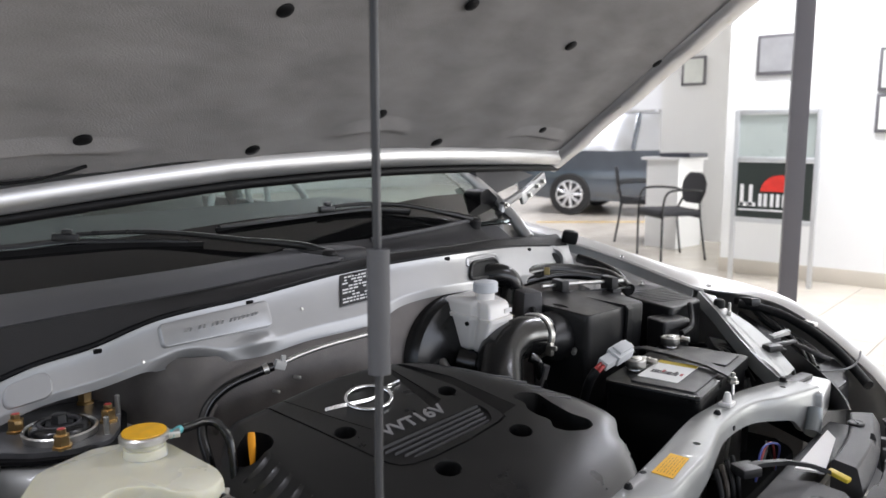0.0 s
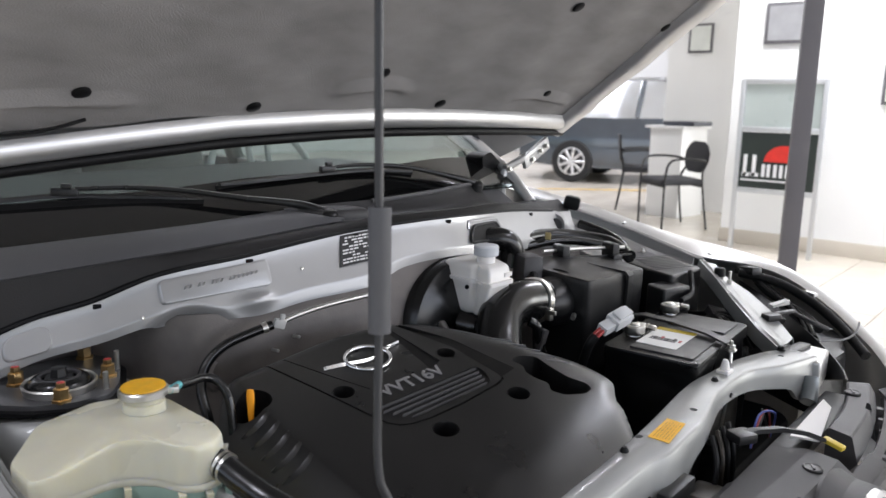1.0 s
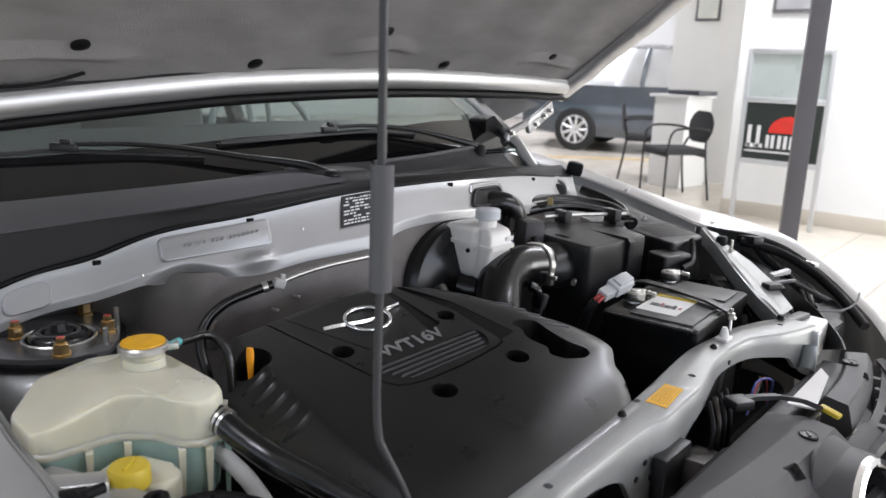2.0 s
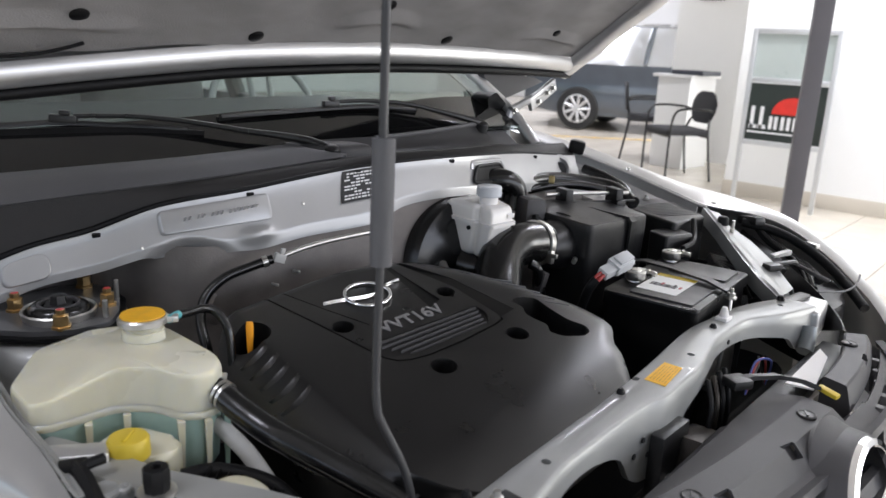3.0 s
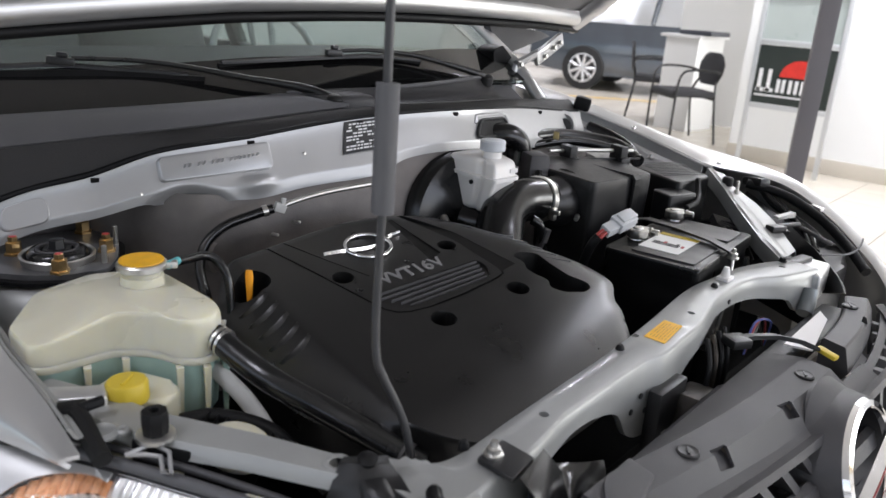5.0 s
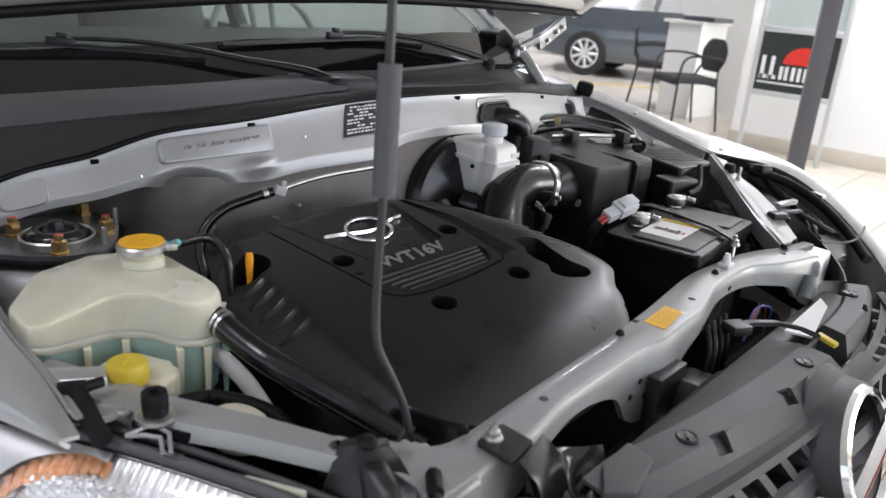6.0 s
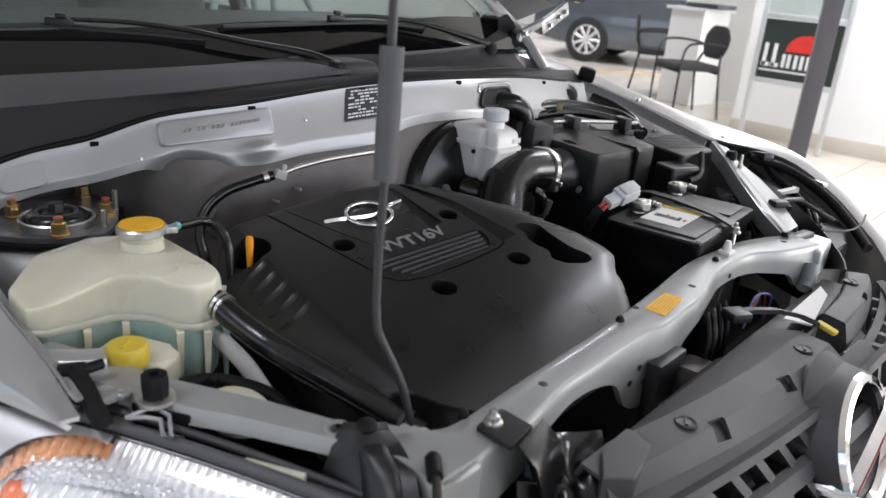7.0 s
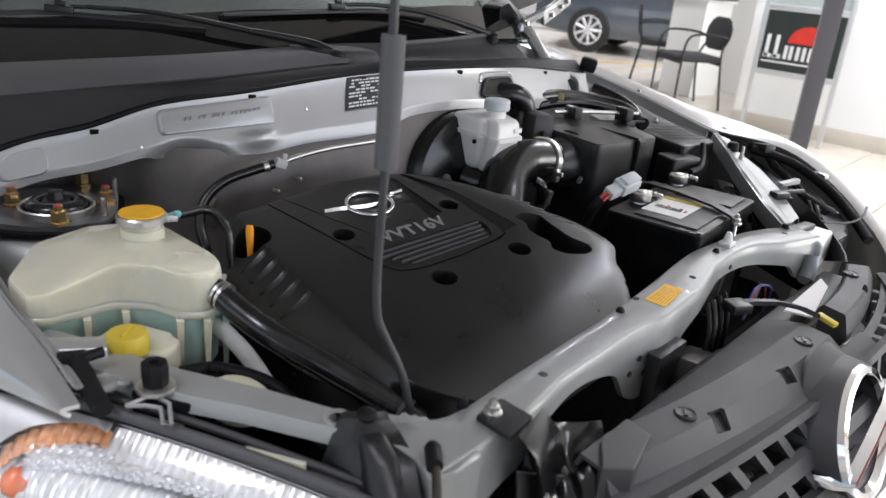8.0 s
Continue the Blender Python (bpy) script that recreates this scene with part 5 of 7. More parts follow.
for i in range(4):
    b = B()
    tube(b, [(0.40 + 0.03 * i, 0.24, 0.70), (0.46 + 0.02 * i, 0.30, 0.745), (0.54, 0.36 + 0.01 * i, 0.73), (0.57, 0.42, 0.72)], 0.006, 8, 4)
    part("loom_branch", b, M_RUBBER, loom)

# ---- front cross member ----
def rail_back(x):
    return curve(x, [(-0.60, 0.196), (-0.57, 0.190), (-0.53, 0.169), (-0.415, 0.173), (-0.31, 0.1776), (-0.2335, 0.1796), (-0.08, 0.190), (0.086, 0.2096), (0.164, 0.207), (0.247, 0.2027), (0.334, 0.1865), (0.40, 0.165)])


def rail_front(x):
    return curve(x, [(-0.60, 0.112), (-0.545, 0.113), (-0.505, 0.117), (-0.4616, 0.1185), (-0.423, 0.1244), (-0.381, 0.1318), (-0.321, 0.1337), (-0.195, 0.1333), (-0.165, 0.1255), (-0.10, 0.128), (-0.046, 0.1313), (0.02, 0.146), (0.076, 0.158), (0.16, 0.1620), (0.2236, 0.1549), (0.285, 0.130), (0.40, 0.105)])


def rail_top(x):
    return curve(x, [(-0.60, 0.741), (-0.4, 0.741), (-0.2, 0.745), (-0.05, 0.750), (0.10, 0.748), (0.25, 0.745), (0.40, 0.738)])


def rail_low(x):
    return curve(x, [(-0.60, 0.672), (-0.48, 0.685), (-0.4365, 0.711), (-0.40, 0.713), (-0.36, 0.717), (-0.316, 0.714), (-0.26, 0.694), (-0.23, 0.655), (-0.19, 0.640), (-0.15, 0.655), (-0.10, 0.700), (-0.055, 0.716), (0.0156, 0.722), (0.13, 0.720), (0.25, 0.708), (0.31, 0.695), (0.34, 0.67), (0.40, 0.66)])


b = B()
rings = []
for x in linspace(-0.60, 0.40, 101):
    yb, yf, zt, zl = rail_back(x), rail_front(x), rail_top(x), rail_low(x)
    rings.append([(x, yb, zt - 0.03), (x, yb, zt - 0.004), (x, yb - 0.004, zt), (x, (yb + yf) / 2, zt + 0.001), (x, yf + 0.006, zt), (x, yf + 0.0020, zt - 0.0008),
                  (x, yf + 0.0002, zt - 0.0030), (x, yf - 0.002, (zt + zl) / 2), (x, yf - 0.004, zl), (x, yf + 0.004, zl), (x, yf + 0.010, zt - 0.02)])
loft(b, rings)
HOLES2 = ((-0.145, 0.178), (-0.018, 0.158), (-0.395, 0.150), (0.34, 0.15))
cuts = []
for x, y in HOLES2:
    c = B()
    lathe(c, (x, y, 0.70), [(0.0055, 0), (0.0055, 0.08)], (0, 0, 1), 14)
    cuts.append(c)
b = carve(b, cuts)
rail = part("cross_member", b, M_SILVER_SHADED, car, "silver painted radiator cross member", angle=45)
for x, y, h in ((-0.195, 0.172, 0.005), (0.120, 0.182, 0.005), (-0.505, 0.168, 0.007)):
    b = B()
    lathe(b, (x, y, rail_top(x) - 0.002), [(0.006, 0), (0.0055, h), (0.003, h + 0.004)], (0, 0, 1), 10)
    part("rubber_stop", b, M_RUBBER, rail)
b = B()
box(b, (0.172, 0.186, rail_top(0.17) + 0.003), (0.026, 0.020, 0.007), (0, 0, 0), 0.002)
lathe(b, (0.172, 0.186, rail_top(0.17) + 0.006), [(0.008, 0), (0.006, 0.010), (0.004, 0.016)], (0, 0, 1), 12)
part("white_clip", b, M_WHITE_PL, rail, "white plastic clip on the cross member")
b = B()
sx0, sx1 = -0.1406, -0.0735


def on_rail(x, t, up):
    return Vector((x, (0.138 + 0.11 * (x - sx0)) * (1 - t) + (0.1676 + 0.06 * (x - sx0)) * t, rail_top(x) + up))


sheet(b, lambda x, t: on_rail(x, t, 0.0016), linspace(sx0, sx1, 6), linspace(0.0, 1.0, 4), 0.0005)
stick = part("warning_sticker", b, mat("orange_sticker", (0.92, 0.50, 0.012), 0.45, 0, 0.06, 30), rail, "orange warning sticker with fine print")
rnd = random.Random(8)
for r in range(6):
    x = sx0 + 0.006
    while x < sx1 - 0.012:
        w = rnd.uniform(0.005, 0.016)
        b = B()
        t0 = 0.10 + 0.14 * r
        sheet(b, lambda a, t: on_rail(a, t, 0.0024), linspace(x, min(x + w, sx1 - 0.004), 2), linspace(t0, t0 + 0.022, 2), 0.0002)
        part("print_bar", b, mat("brown_print", (0.42, 0.22, 0.02), 0.5) if r == 0 and x < sx0 + 0.007 else bpy.data.materials["brown_print"], stick)
        x += w + 0.003
for x, z in ((-0.205, 0.70), (-0.19, 0.675), (-0.225, 0.685), (-0.43, 0.705), (0.13, 0.728)):
    b = B()
    lathe(b, (x, rail_front(x) - 0.003, z), [(0.004, 0), (0.004, 0.0016)], (0, -1, 0), 10)
    part("drain_hole", b, M_LABELBLACK, rail)
b = B()
lathe(b, (-0.500, 0.136, 0.746), [(0.010, 0), (0.010, 0.003), (0.007, 0.004), (0.007, 0.009), (0.004, 0.010), (0.0035, 0.016)], (0, 0, 1), 12)
part("bracket_bolt", b, M_STEEL, rail)
# gusset plate at the near end
b = B()
prism(b, round_outline([(-0.576, 0.218), (-0.56, 0.192), (-0.545, 0.186), (-0.545, 0.108), (-0.588, 0.108), (-0.606, 0.117), (-0.593, 0.150), (-0.574, 0.200)], 0.006, 3), 0.660, 0.7400, 0.006)
part("gusset_plate", b, M_SILVER_SHADED, car, "silver painted corner gusset")
# lamp support panel, near side
b = B()
inner = [(-0.606, 0.240), (-0.632, 0.305), (-0.660, 0.362), (-0.684, 0.41), (-0.703, 0.475), (-0.732, 0.545)]
outer = [(-0.624, 0.205), (-0.668, 0.292), (-0.694, 0.335), (-0.718, 0.38), (-0.744, 0.45), (-0.768, 0.53)]
rings = []
for (xi, yi), (xo, yo) in zip(inner, outer):
    rings.append([(xi, yi, 0.725), (xi, yi, 0.743), (xi * 0.95 + xo * 0.05, yi * 0.95 + yo * 0.05, 0.746), (xo * 0.92 + xi * 0.08, yo * 0.92 + yi * 0.08, 0.746), (xo, yo, 0.742), (xo - 0.002, yo - 0.002, 0.731), (xo + 0.002, yo + 0.002, 0.731), (xo + 0.01, yo + 0.01, 0.737)])
loft(b, rings)
cuts = []
c = B()
lathe(c, (-0.614, 0.226, 0.70), [(0.0075, 0), (0.0075, 0.08)], (0, 0, 1), 18)
cuts.append(c)
b = carve(b, cuts)
lampp = part("lamp_support_panel", b, M_SILVER_SHADED, car, "silver painted headlamp support panel", angle=40)
b = B()
lathe(b, (-0.614, 0.226, 0.7455), [(0.0082, 0), (0.011, 0.0008), (0.0135, 0.0012), (0.0145, 0.0002)], (0, 0, 1), 24, caps=False)
part("pressed_ring", b, M_SILVER_SHADED, lampp)
b = B()
lathe(b, (-0.710, 0.371, 0.746), [(0.018, 0), (0.018, 0.004), (0.015, 0.005)], (0, 0, 1), 20)
stop = part("stop_seat", b, M_STEEL, car, "round metal seat of the hood stop")
b = B()
lathe(b, (-0.710, 0.371, 0.750), [(0.0118, 0), (0.0128, 0.008), (0.0128, 0.021), (0.0116, 0.024), (0.005, 0.0245), (0.004, 0.020)], (0, 0, 1), 8)
part("rubber_buffer", b, M_RUBBER, stop, "black rubber hood buffer")
for x, y, r in ((-0.742, 0.408, 0.016), (-0.728, 0.398, 0.007), (-0.752, 0.44, 0.008)):
    b = B()
    lathe(b, (x, y, 0.7455), [(r, 0), (r, 0.003), (r * 0.7, 0.005), (r * 0.5, 0.003)], (0, 0, 1), 16)
    part("pressed_boss", b, M_SILVER_SHADED, lampp)
b = B()
prism(b, round_outline([(-0.764, 0.535), (-0.758, 0.511), (-0.7041, 0.4766), (-0.7162, 0.4516), (-0.7617, 0.4844), (-0.780, 0.54)], 0.006, 3), 0.742, lambda x, y: 0.756 + 0.10 * max(0, y - 0.5), 0.003)
part("wing_flange", b, M_SILVER, lampp)
# washer bottle with its yellow cap
b = B()
prism(b, round_outline([(-0.72, 0.50), (-0.665, 0.432), (-0.63, 0.455), (-0.66, 0.53)], 0.02, 4), 0.60, 0.738, 0.008)
wash = part("washer_bottle", b, M_TANK, car, "milky washer bottle with a yellow cap")
b = B()
lathe(b, (-0.690, 0.464, 0.738), [(0.0205, 0), (0.0213, 0.003), (0.0208, 0.019), (0.0188, 0.022), (0.0, 0.0225)], (0, 0, 1), 30, caps=False)
box(b, (-0.690, 0.464, 0.7610), (0.024, 0.004, 0.003), (0, 0, 40), 0.001)
part("washer_cap", b, M_YELLOW, wash, "yellow washer bottle cap")
b = B()
tube(b, [(-0.655, 0.425, 0.716), (-0.62, 0.41, 0.715), (-0.585, 0.37, 0.703), (-0.57, 0.34, 0.68), (-0.56, 0.30, 0.65)], 0.008, 12, 6)
corr = part("corrugated_hose", b, M_RUBBER, car, "black corrugated hose")
for k in range(9):
    t = k / 9
    p = Vector((-0.632, 0.413, 0.7155)).lerp(Vector((-0.575, 0.35, 0.690)), t)
    b = B()
    lathe(b, p, [(0.0075, 0), (0.0092, 0.0012), (0.0075, 0.0024)], (0.55, -0.75, -0.35), 12)
    part("hose_rib", b, M_RUBBER, corr)
b = B()
lathe(b, (-0.635, 0.355, 0.70), [(0.03, 0), (0.03, 0.02), (0.02, 0.026)], (0.2, -0.2, 1), 20)
part("pulley_cover", b, M_TANK, car, "cream plastic cover")
b = B()
tube(b, [(-0.585, 0.47, 0.735), (-0.573, 0.43, 0.71), (-0.565, 0.40, 0.68)], 0.010, 12, 4)
part("pale_pipe", b, mat("pale_grey_plastic", (0.42, 0.42, 0.40), 0.5), car, "pale grey pipe")
# hood latch cable bracket at the near corner
b = B()
tube(b, [(-0.752, 0.447, 0.757), (-0.752, 0.425, 0.754), (-0.756, 0.400, 0.748), (-0.759, 0.374, 0.742)], 0.0095, 8, 3)
box(b, (-0.753, 0.446, 0.759), (0.026, 0.018, 0.012), (0, 0, -25), 0.003)
tube(b, [(-0.748, 0.440, 0.760), (-0.738, 0.438, 0.762), (-0.727, 0.438, 0.762)], 0.0055, 8, 3)
part("fender_bracket", b, M_RUBBER, car, "black plastic fender bracket")
b = B()
tube(b, [(-0.7415, 0.3676, 0.742), (-0.7164, 0.3657, 0.744), (-0.7107, 0.346, 0.742), (-0.7226, 0.3221, 0.736), (-0.7259, 0.3306, 0.736), (-0.7185, 0.3479, 0.740), (-0.727, 0.358, 0.741), (-0.7415, 0.3676, 0.742)], 0.0022, 6, 0)
part("wire_bracket", b, M_PANEL, car, "bent silver painted bracket")
# plain black strip along the panel's front below the hood stop
b = B()
box(b, (-0.707, 0.364, 0.7285), (0.010, 0.062, 0.024), (0, 0, 28), 0.003)
part("edge_strip", b, M_RUBBER, car, "black strip under the hood stop")
# dark strip put in for the shade of the gap between lamp and panel
b = B()
tube(b, [(-0.775, 0.44, 0.705), (-0.70, 0.315, 0.700), (-0.64, 0.20, 0.695), (-0.60, 0.10, 0.69)], 0.016, 12, 3)
part("gap_shade_strip", b, M_COWL, car, "dark grey strip for the shaded gap behind the lamp")
b = B()
box(b, (-0.668, 0.245, 0.716), (0.006, 0.06, 0.010), (0, 0, 25), 0.002)
part("pale_tab", b, M_TANK, car, "small pale plastic tab")
# black corner cover over the prop foot
CL = [(-0.606, 0.222, 0.744), (-0.610, 0.222, 0.753), (-0.620, 0.217, 0.753), (-0.634, 0.213, 0.735), (-0.640, 0.219, 0.705), (-0.644, 0.226, 0.66)]
CR = [(-0.576, 0.200, 0.741), (-0.579, 0.197, 0.752), (-0.586, 0.187, 0.752), (-0.584, 0.175, 0.744), (-0.598, 0.142, 0.741), (-0.624, 0.107, 0.72)]
TOWARD = Vector((-0.62, -0.62, 0.48))


def corner_at(t, s, out=0.0):
    t = max(0.0, min(t, 4.999))
    i = int(t)
    a = Vector(CL[i]).lerp(Vector(CL[i + 1]), t - i)
    c = Vector(CR[i]).lerp(Vector(CR[i + 1]), t - i)
    return a.lerp(c, s) + TOWARD * (out + 0.009 * math.sin(s * math.pi) * min(1, t / 2))


b = B()
sheet(b, lambda t, s: corner_at(t, s), linspace(0, 4.99, 26), linspace(0, 1, 13), 0.003)
prot = part("corner_cover", b, M_BLACK, car, "black plastic corner cover", angle=50)
b = B()
lathe(b, corner_at(1.6, 0.55), [(0.009, -0.002), (0.0095, 0.003), (0.006, 0.005)], (-0.1, -0.2, 1), 12)
part("cover_clip", b, M_RUBBER, prot)
b = B()
sheet(b, lambda t, s: corner_at(t, 0.36 + 0.04 * (t - 3) + (s - 0.5) * 0.40 + 0.25, 0.009 * math.sin(s * math.pi) ** 0.5 * min(1, max(0, t - 2.75) * 2.2) - 0.001), linspace(2.75, 4.99, 16), linspace(0, 1, 11), 0.002)
part("cover_bulge", b, M_BLACK, prot)
b = B()
tube(b, [(-0.594, 0.124, 0.748), (-0.600, 0.116, 0.745), (-0.619, 0.096, 0.730), (-0.640, 0.075, 0.69)], 0.0042, 10, 4)
part("cable_end", b, M_STAINED, car, "metal cable end")
b = B()
tube(b, [(-0.584, 0.135, 0.7475), (-0.601, 0.117, 0.7475)], 0.0075, 12, 0)
lathe(b, (-0.584, 0.135, 0.7475), [(0.0075, 0), (0.006, 0.004), (0.003, 0.006)], (0.65, 0.7, 0), 12)
part("cable_cap", b, M_RUBBER, car)
b = B()
tube(b, [(-0.60, 0.14, 0.69), (-0.588, 0.125, 0.70), (-0.573, 0.115, 0.69), (-0.575, 0.10, 0.66)], 0.005, 8, 4)
part("bent_bracket", b, M_STEEL, car)
# black latch bracket on the near part of the member
b = B()
prism(b, round_outline([(-0.516, 0.143), (-0.473, 0.146), (-0.475, 0.106), (-0.518, 0.100)], 0.003, 2), 0.7425, 0.7475, 0.001)
lb = part("black_bracket", b, M_BLACK, car, "black painted steel bracket")
b = B()
loft(b, [[(x, y, z), (x + 0.055, y + 0.012, z), (x + 0.055, y + 0.006, z - 0.004), (x, y - 0.006, z - 0.004)] for x, y, z in ((-0.512, 0.096, 0.748), (-0.508, 0.082, 0.735), (-0.500, 0.075, 0.70), (-0.495, 0.070, 0.64))])
part("bracket_flange", b, M_HOSE, lb)
for q in ((-0.482, 0.074, 0.672), (-0.428, 0.046, 0.687)):
    b = B()
    bolt(b, q, 0.008, 0.010, (0, -1, 0.3))
    part("bracket_screw", b, M_STEEL, lb)
b = B()


def crumple(u, v):
    """A draped black sheet: back edge under the member, front edge at the grille's end."""
    a = Vector((-0.445, 0.128, 0.712)).lerp(Vector((-0.368, 0.088, 0.702)), u)
    c = Vector((-0.492, 0.098, 0.690)).lerp(Vector((-0.452, 0.030, 0.655)), u)
    ridge = 0.010 * math.sin(u * 7.0 + v * 2.5) * math.sin(v * 3.1) + 0.006 * math.sin(u * 15 - v * 8) * v
    return a.lerp(c, v) + Vector((0, 0, ridge + 0.012 * math.sin(v * 3.14)))


sheet(b, crumple, linspace(0, 1, 26), linspace(0, 1, 20), 0.002)
part("air_guide", b, M_HOSE, car, "glossy black plastic air guide")
b = B()
sheet(b, lambda u, v: Vector((-0.505 + 0.06 * u, 0.098 - 0.030 * u - 0.012 * v, 0.705 - 0.02 * u - 0.10 * v)), linspace(0, 1, 5), linspace(0, 1, 5), 0.003)
part("air_guide_wall", b, M_BLACK, car, "black plate under the latch bracket")

# hood latch under the middle of the member
b = B()
box(b, (-0.155, 0.118, 0.64), (0.075, 0.02, 0.13), (0, 0, 0), 0.004)
latch = part("hood_latch", b, M_BLACK, car, "dark steel hood latch")
b = B()
box(b, (-0.10, 0.105, 0.655), (0.085, 0.035, 0.05), (0, 12, 8), 0.006)
part("latch_box", b, M_STAINED, latch, "stained metal latch plate")
for k in range(4):
    b = B()
    tube(b, [(-0.03 + 0.02 * k, 0.125, 0.725), (-0.05 + 0.02 * k, 0.108, 0.70), (-0.06 + 0.022 * k, 0.105, 0.66), (-0.05 + 0.02 * k, 0.11, 0.60)], 0.004, 8, 4)
    part("latch_spring", b, M_STAINED if k == 1 else M_RUBBER, latch)
b = B()
bolt(b, (-0.175, 0.105, 0.64), 0.008, 0.008, (0, -1, 0.2))
part("latch_bolt", b, M_STEEL, latch)
b = B()
loft(b, [[(x, y - 0.007, z), (x, y + 0.007, z), (x, y + 0.006, z + 0.006), (x, y - 0.006, z + 0.006)] for x, y, z in ((0.0, 0.098, 0.722), (0.025, 0.085, 0.724), (0.045, 0.058, 0.728), (0.065, 0.030, 0.724), (0.078, 0.012, 0.716))])
box(b, (0.005, 0.096, 0.722), (0.032, 0.03, 0.014), (0, 0, -30), 0.004)
part("release_lever", b, M_BLACK, latch, "black hood release lever with a yellow tip")
b = B()
box(b, (0.088, -0.002, 0.7135), (0.013, 0.030, 0.007), (10, 0, -12), 0.003)
part("lever_tip", b, M_YELLOW, latch, "yellow plastic lever tip")
for k, colour in enumerate(((0.05, 0.07, 0.28), (0.30, 0.04, 0.04), (0.03, 0.03, 0.03))):
    b = B()
    tube(b, [(0.11, 0.115, 0.66), (0.15 + 0.01 * k, 0.12, 0.70 - 0.006 * k), (0.20, 0.11 + 0.01 * k, 0.69), (0.22, 0.12, 0.64)], 0.0018, 8, 4)
    part("horn_wire", b, mat("wire_colour", colour, 0.4), latch)
# radiator and condenser behind the grille
b = B()
box(b, (-0.02, 0.048, 0.515), (0.90, 0.03, 0.29), bevel=0.004)
rad = part("radiator", b, mat("radiator_fins", (0.16, 0.14, 0.12), 0.5, 0.6, 0.2, 30, 0.3, 400, stretch=(1, 1, 12)), car, "dusty radiator core behind the grille")
b = B()
box(b, (-0.02, -0.015, 0.535), (0.92, 0.14, 0.012), bevel=0.003)
part("air_shroud", b, M_BLACK, rad, "black air shroud under the grille")
b = B()
box(b, (-0.02, 0.066, 0.655), (0.88, 0.05, 0.035), bevel=0.006)
part("radiator_tank", b, M_BLACK, rad, "black radiator top tank")

# ---- grille and its top cover ----
def sweep(x, a, b, c):
    """Plan line of the nose: bowed, and drawn back at the far corner."""
    u = x + 0.02
    return a + b * u + c * u * u + 0.9 * max(0.0, u - 0.2) ** 2


def lip(x):
    return sweep(x, -0.055, -0.08, 0.15)


def gtop(x, t):
    """Profile from the back edge (0) over the flat top (1..2) down the front slope (3) to the lip (4)."""
    rows = [(0.068, 0.697), (min(sweep(x, 0.0205, -0.045, 0.2), 0.064), 0.708), (sweep(x, -0.0145, -0.045, 0.2), 0.7045), (sweep(x, -0.043, -0.09, 0.2), 0.682), (lip(x), 0.676)]
    i = min(int(t), 3)
    (y0, z0), (y1, z1) = rows[i], rows[i + 1]
    f = t - i
    return Vector((x, y0 + (y1 - y0) * f, z0 + (z1 - z0) * f))


TT = [0, 0.5, 0.96, 1.0, 1.04, 1.5, 1.94, 2.0, 2.06, 2.5, 2.94, 3.0, 3.1, 4.0]
NOTCHES = ((-0.264, 0.003), (-0.104, -0.014))


b = B()
sheet(b, gtop, linspace(-0.445, 0.050, 40), TT, 0.004)
cuts = []
for x, y in NOTCHES:
    c = B()
    box(c, (x, y, 0.702), (0.026, 0.018, 0.03), (0, 0, -14))
    cuts.append(c)
b = carve(b, cuts)
gt = part("grille_top_cover", b, M_GREY, car, "matt dark grey plastic grille top cover", angle=22)
HALF = [((0.390, 0.0526), (0.4112, 0.0199), (0.4543, 0.0179)), ((0.144, 0.0208), (0.137, -0.0147), (0.119, -0.0284))]


def half_ring(u):
    """Back edge, flat top, front slope and the hidden underside, u from the middle outwards."""
    b0, f0, l0 = (Vector(HALF[1][k]).lerp(Vector(HALF[0][k]), u) for k in range(3))
    bow = 0.010 * math.sin(u * math.pi)
    z = 0.712 - 0.006 * u * u
    return [(b0.x, b0.y - bow, z - 0.05), (b0.x, b0.y - bow, z - 0.002), (b0.x + 0.001, b0.y - 0.003 - bow, z), (f0.x, f0.y + 0.003 - bow, z - 0.001), (f0.x, f0.y - bow, z - 0.003), (l0.x, l0.y - bow, z - 0.032), (l0.x, l0.y + 0.012 - bow, z - 0.05)]


b = B()
loft(b, [half_ring(u) for u in linspace(0, 1, 22)])
c = B()
box(c, (0.285, -0.010, 0.706), (0.030, 0.020, 0.016), (0, 0, 8))
b = carve(b, [c])
part("cover_half", b, M_GREY, gt, angle=22)
b = B()
loft(b, [[(x, y, 0.679), (x, y - 0.012, 0.676), (x, y - 0.014, 0.668), (x, y + 0.004, 0.664)] for x, y in ((Vector((0.10, -0.040)).lerp(Vector((0.46, 0.006)), u) - Vector((0, 0.010 * math.sin(u * math.pi))))[:] for u in linspace(0, 1, 16))])
part("cover_rim", b, M_GREY, gt, "lower rim of the grille cover")
b = B()
loft(b, [[gtop(x, 2.6) + Vector((0, 0.004, -0.004)), gtop(x, 3.0), gtop(x, 4.0), gtop(x, 4.0) + Vector((0, 0.006, -0.006)), gtop(x, 2.6) + Vector((0, 0.006, -0.02))] for x in linspace(0.046, 0.154, 10)])
part("cover_middle", b, M_GREY, gt, angle=22)
# sloping strip behind it
b = B()
sheet(b, lambda x, t: Vector((x, 0.071 + 0.004 * (x + 0.36) + (0.010 + 0.012 * (x + 0.36)) * t, 0.694 - 0.010 * t)), linspace(-0.37, -0.07, 12), linspace(0, 1, 3), 0.003)
part("cover_rear_strip", b, M_GREY, gt)
# the end block's shade is put into a darker copy of the grey
b = B()
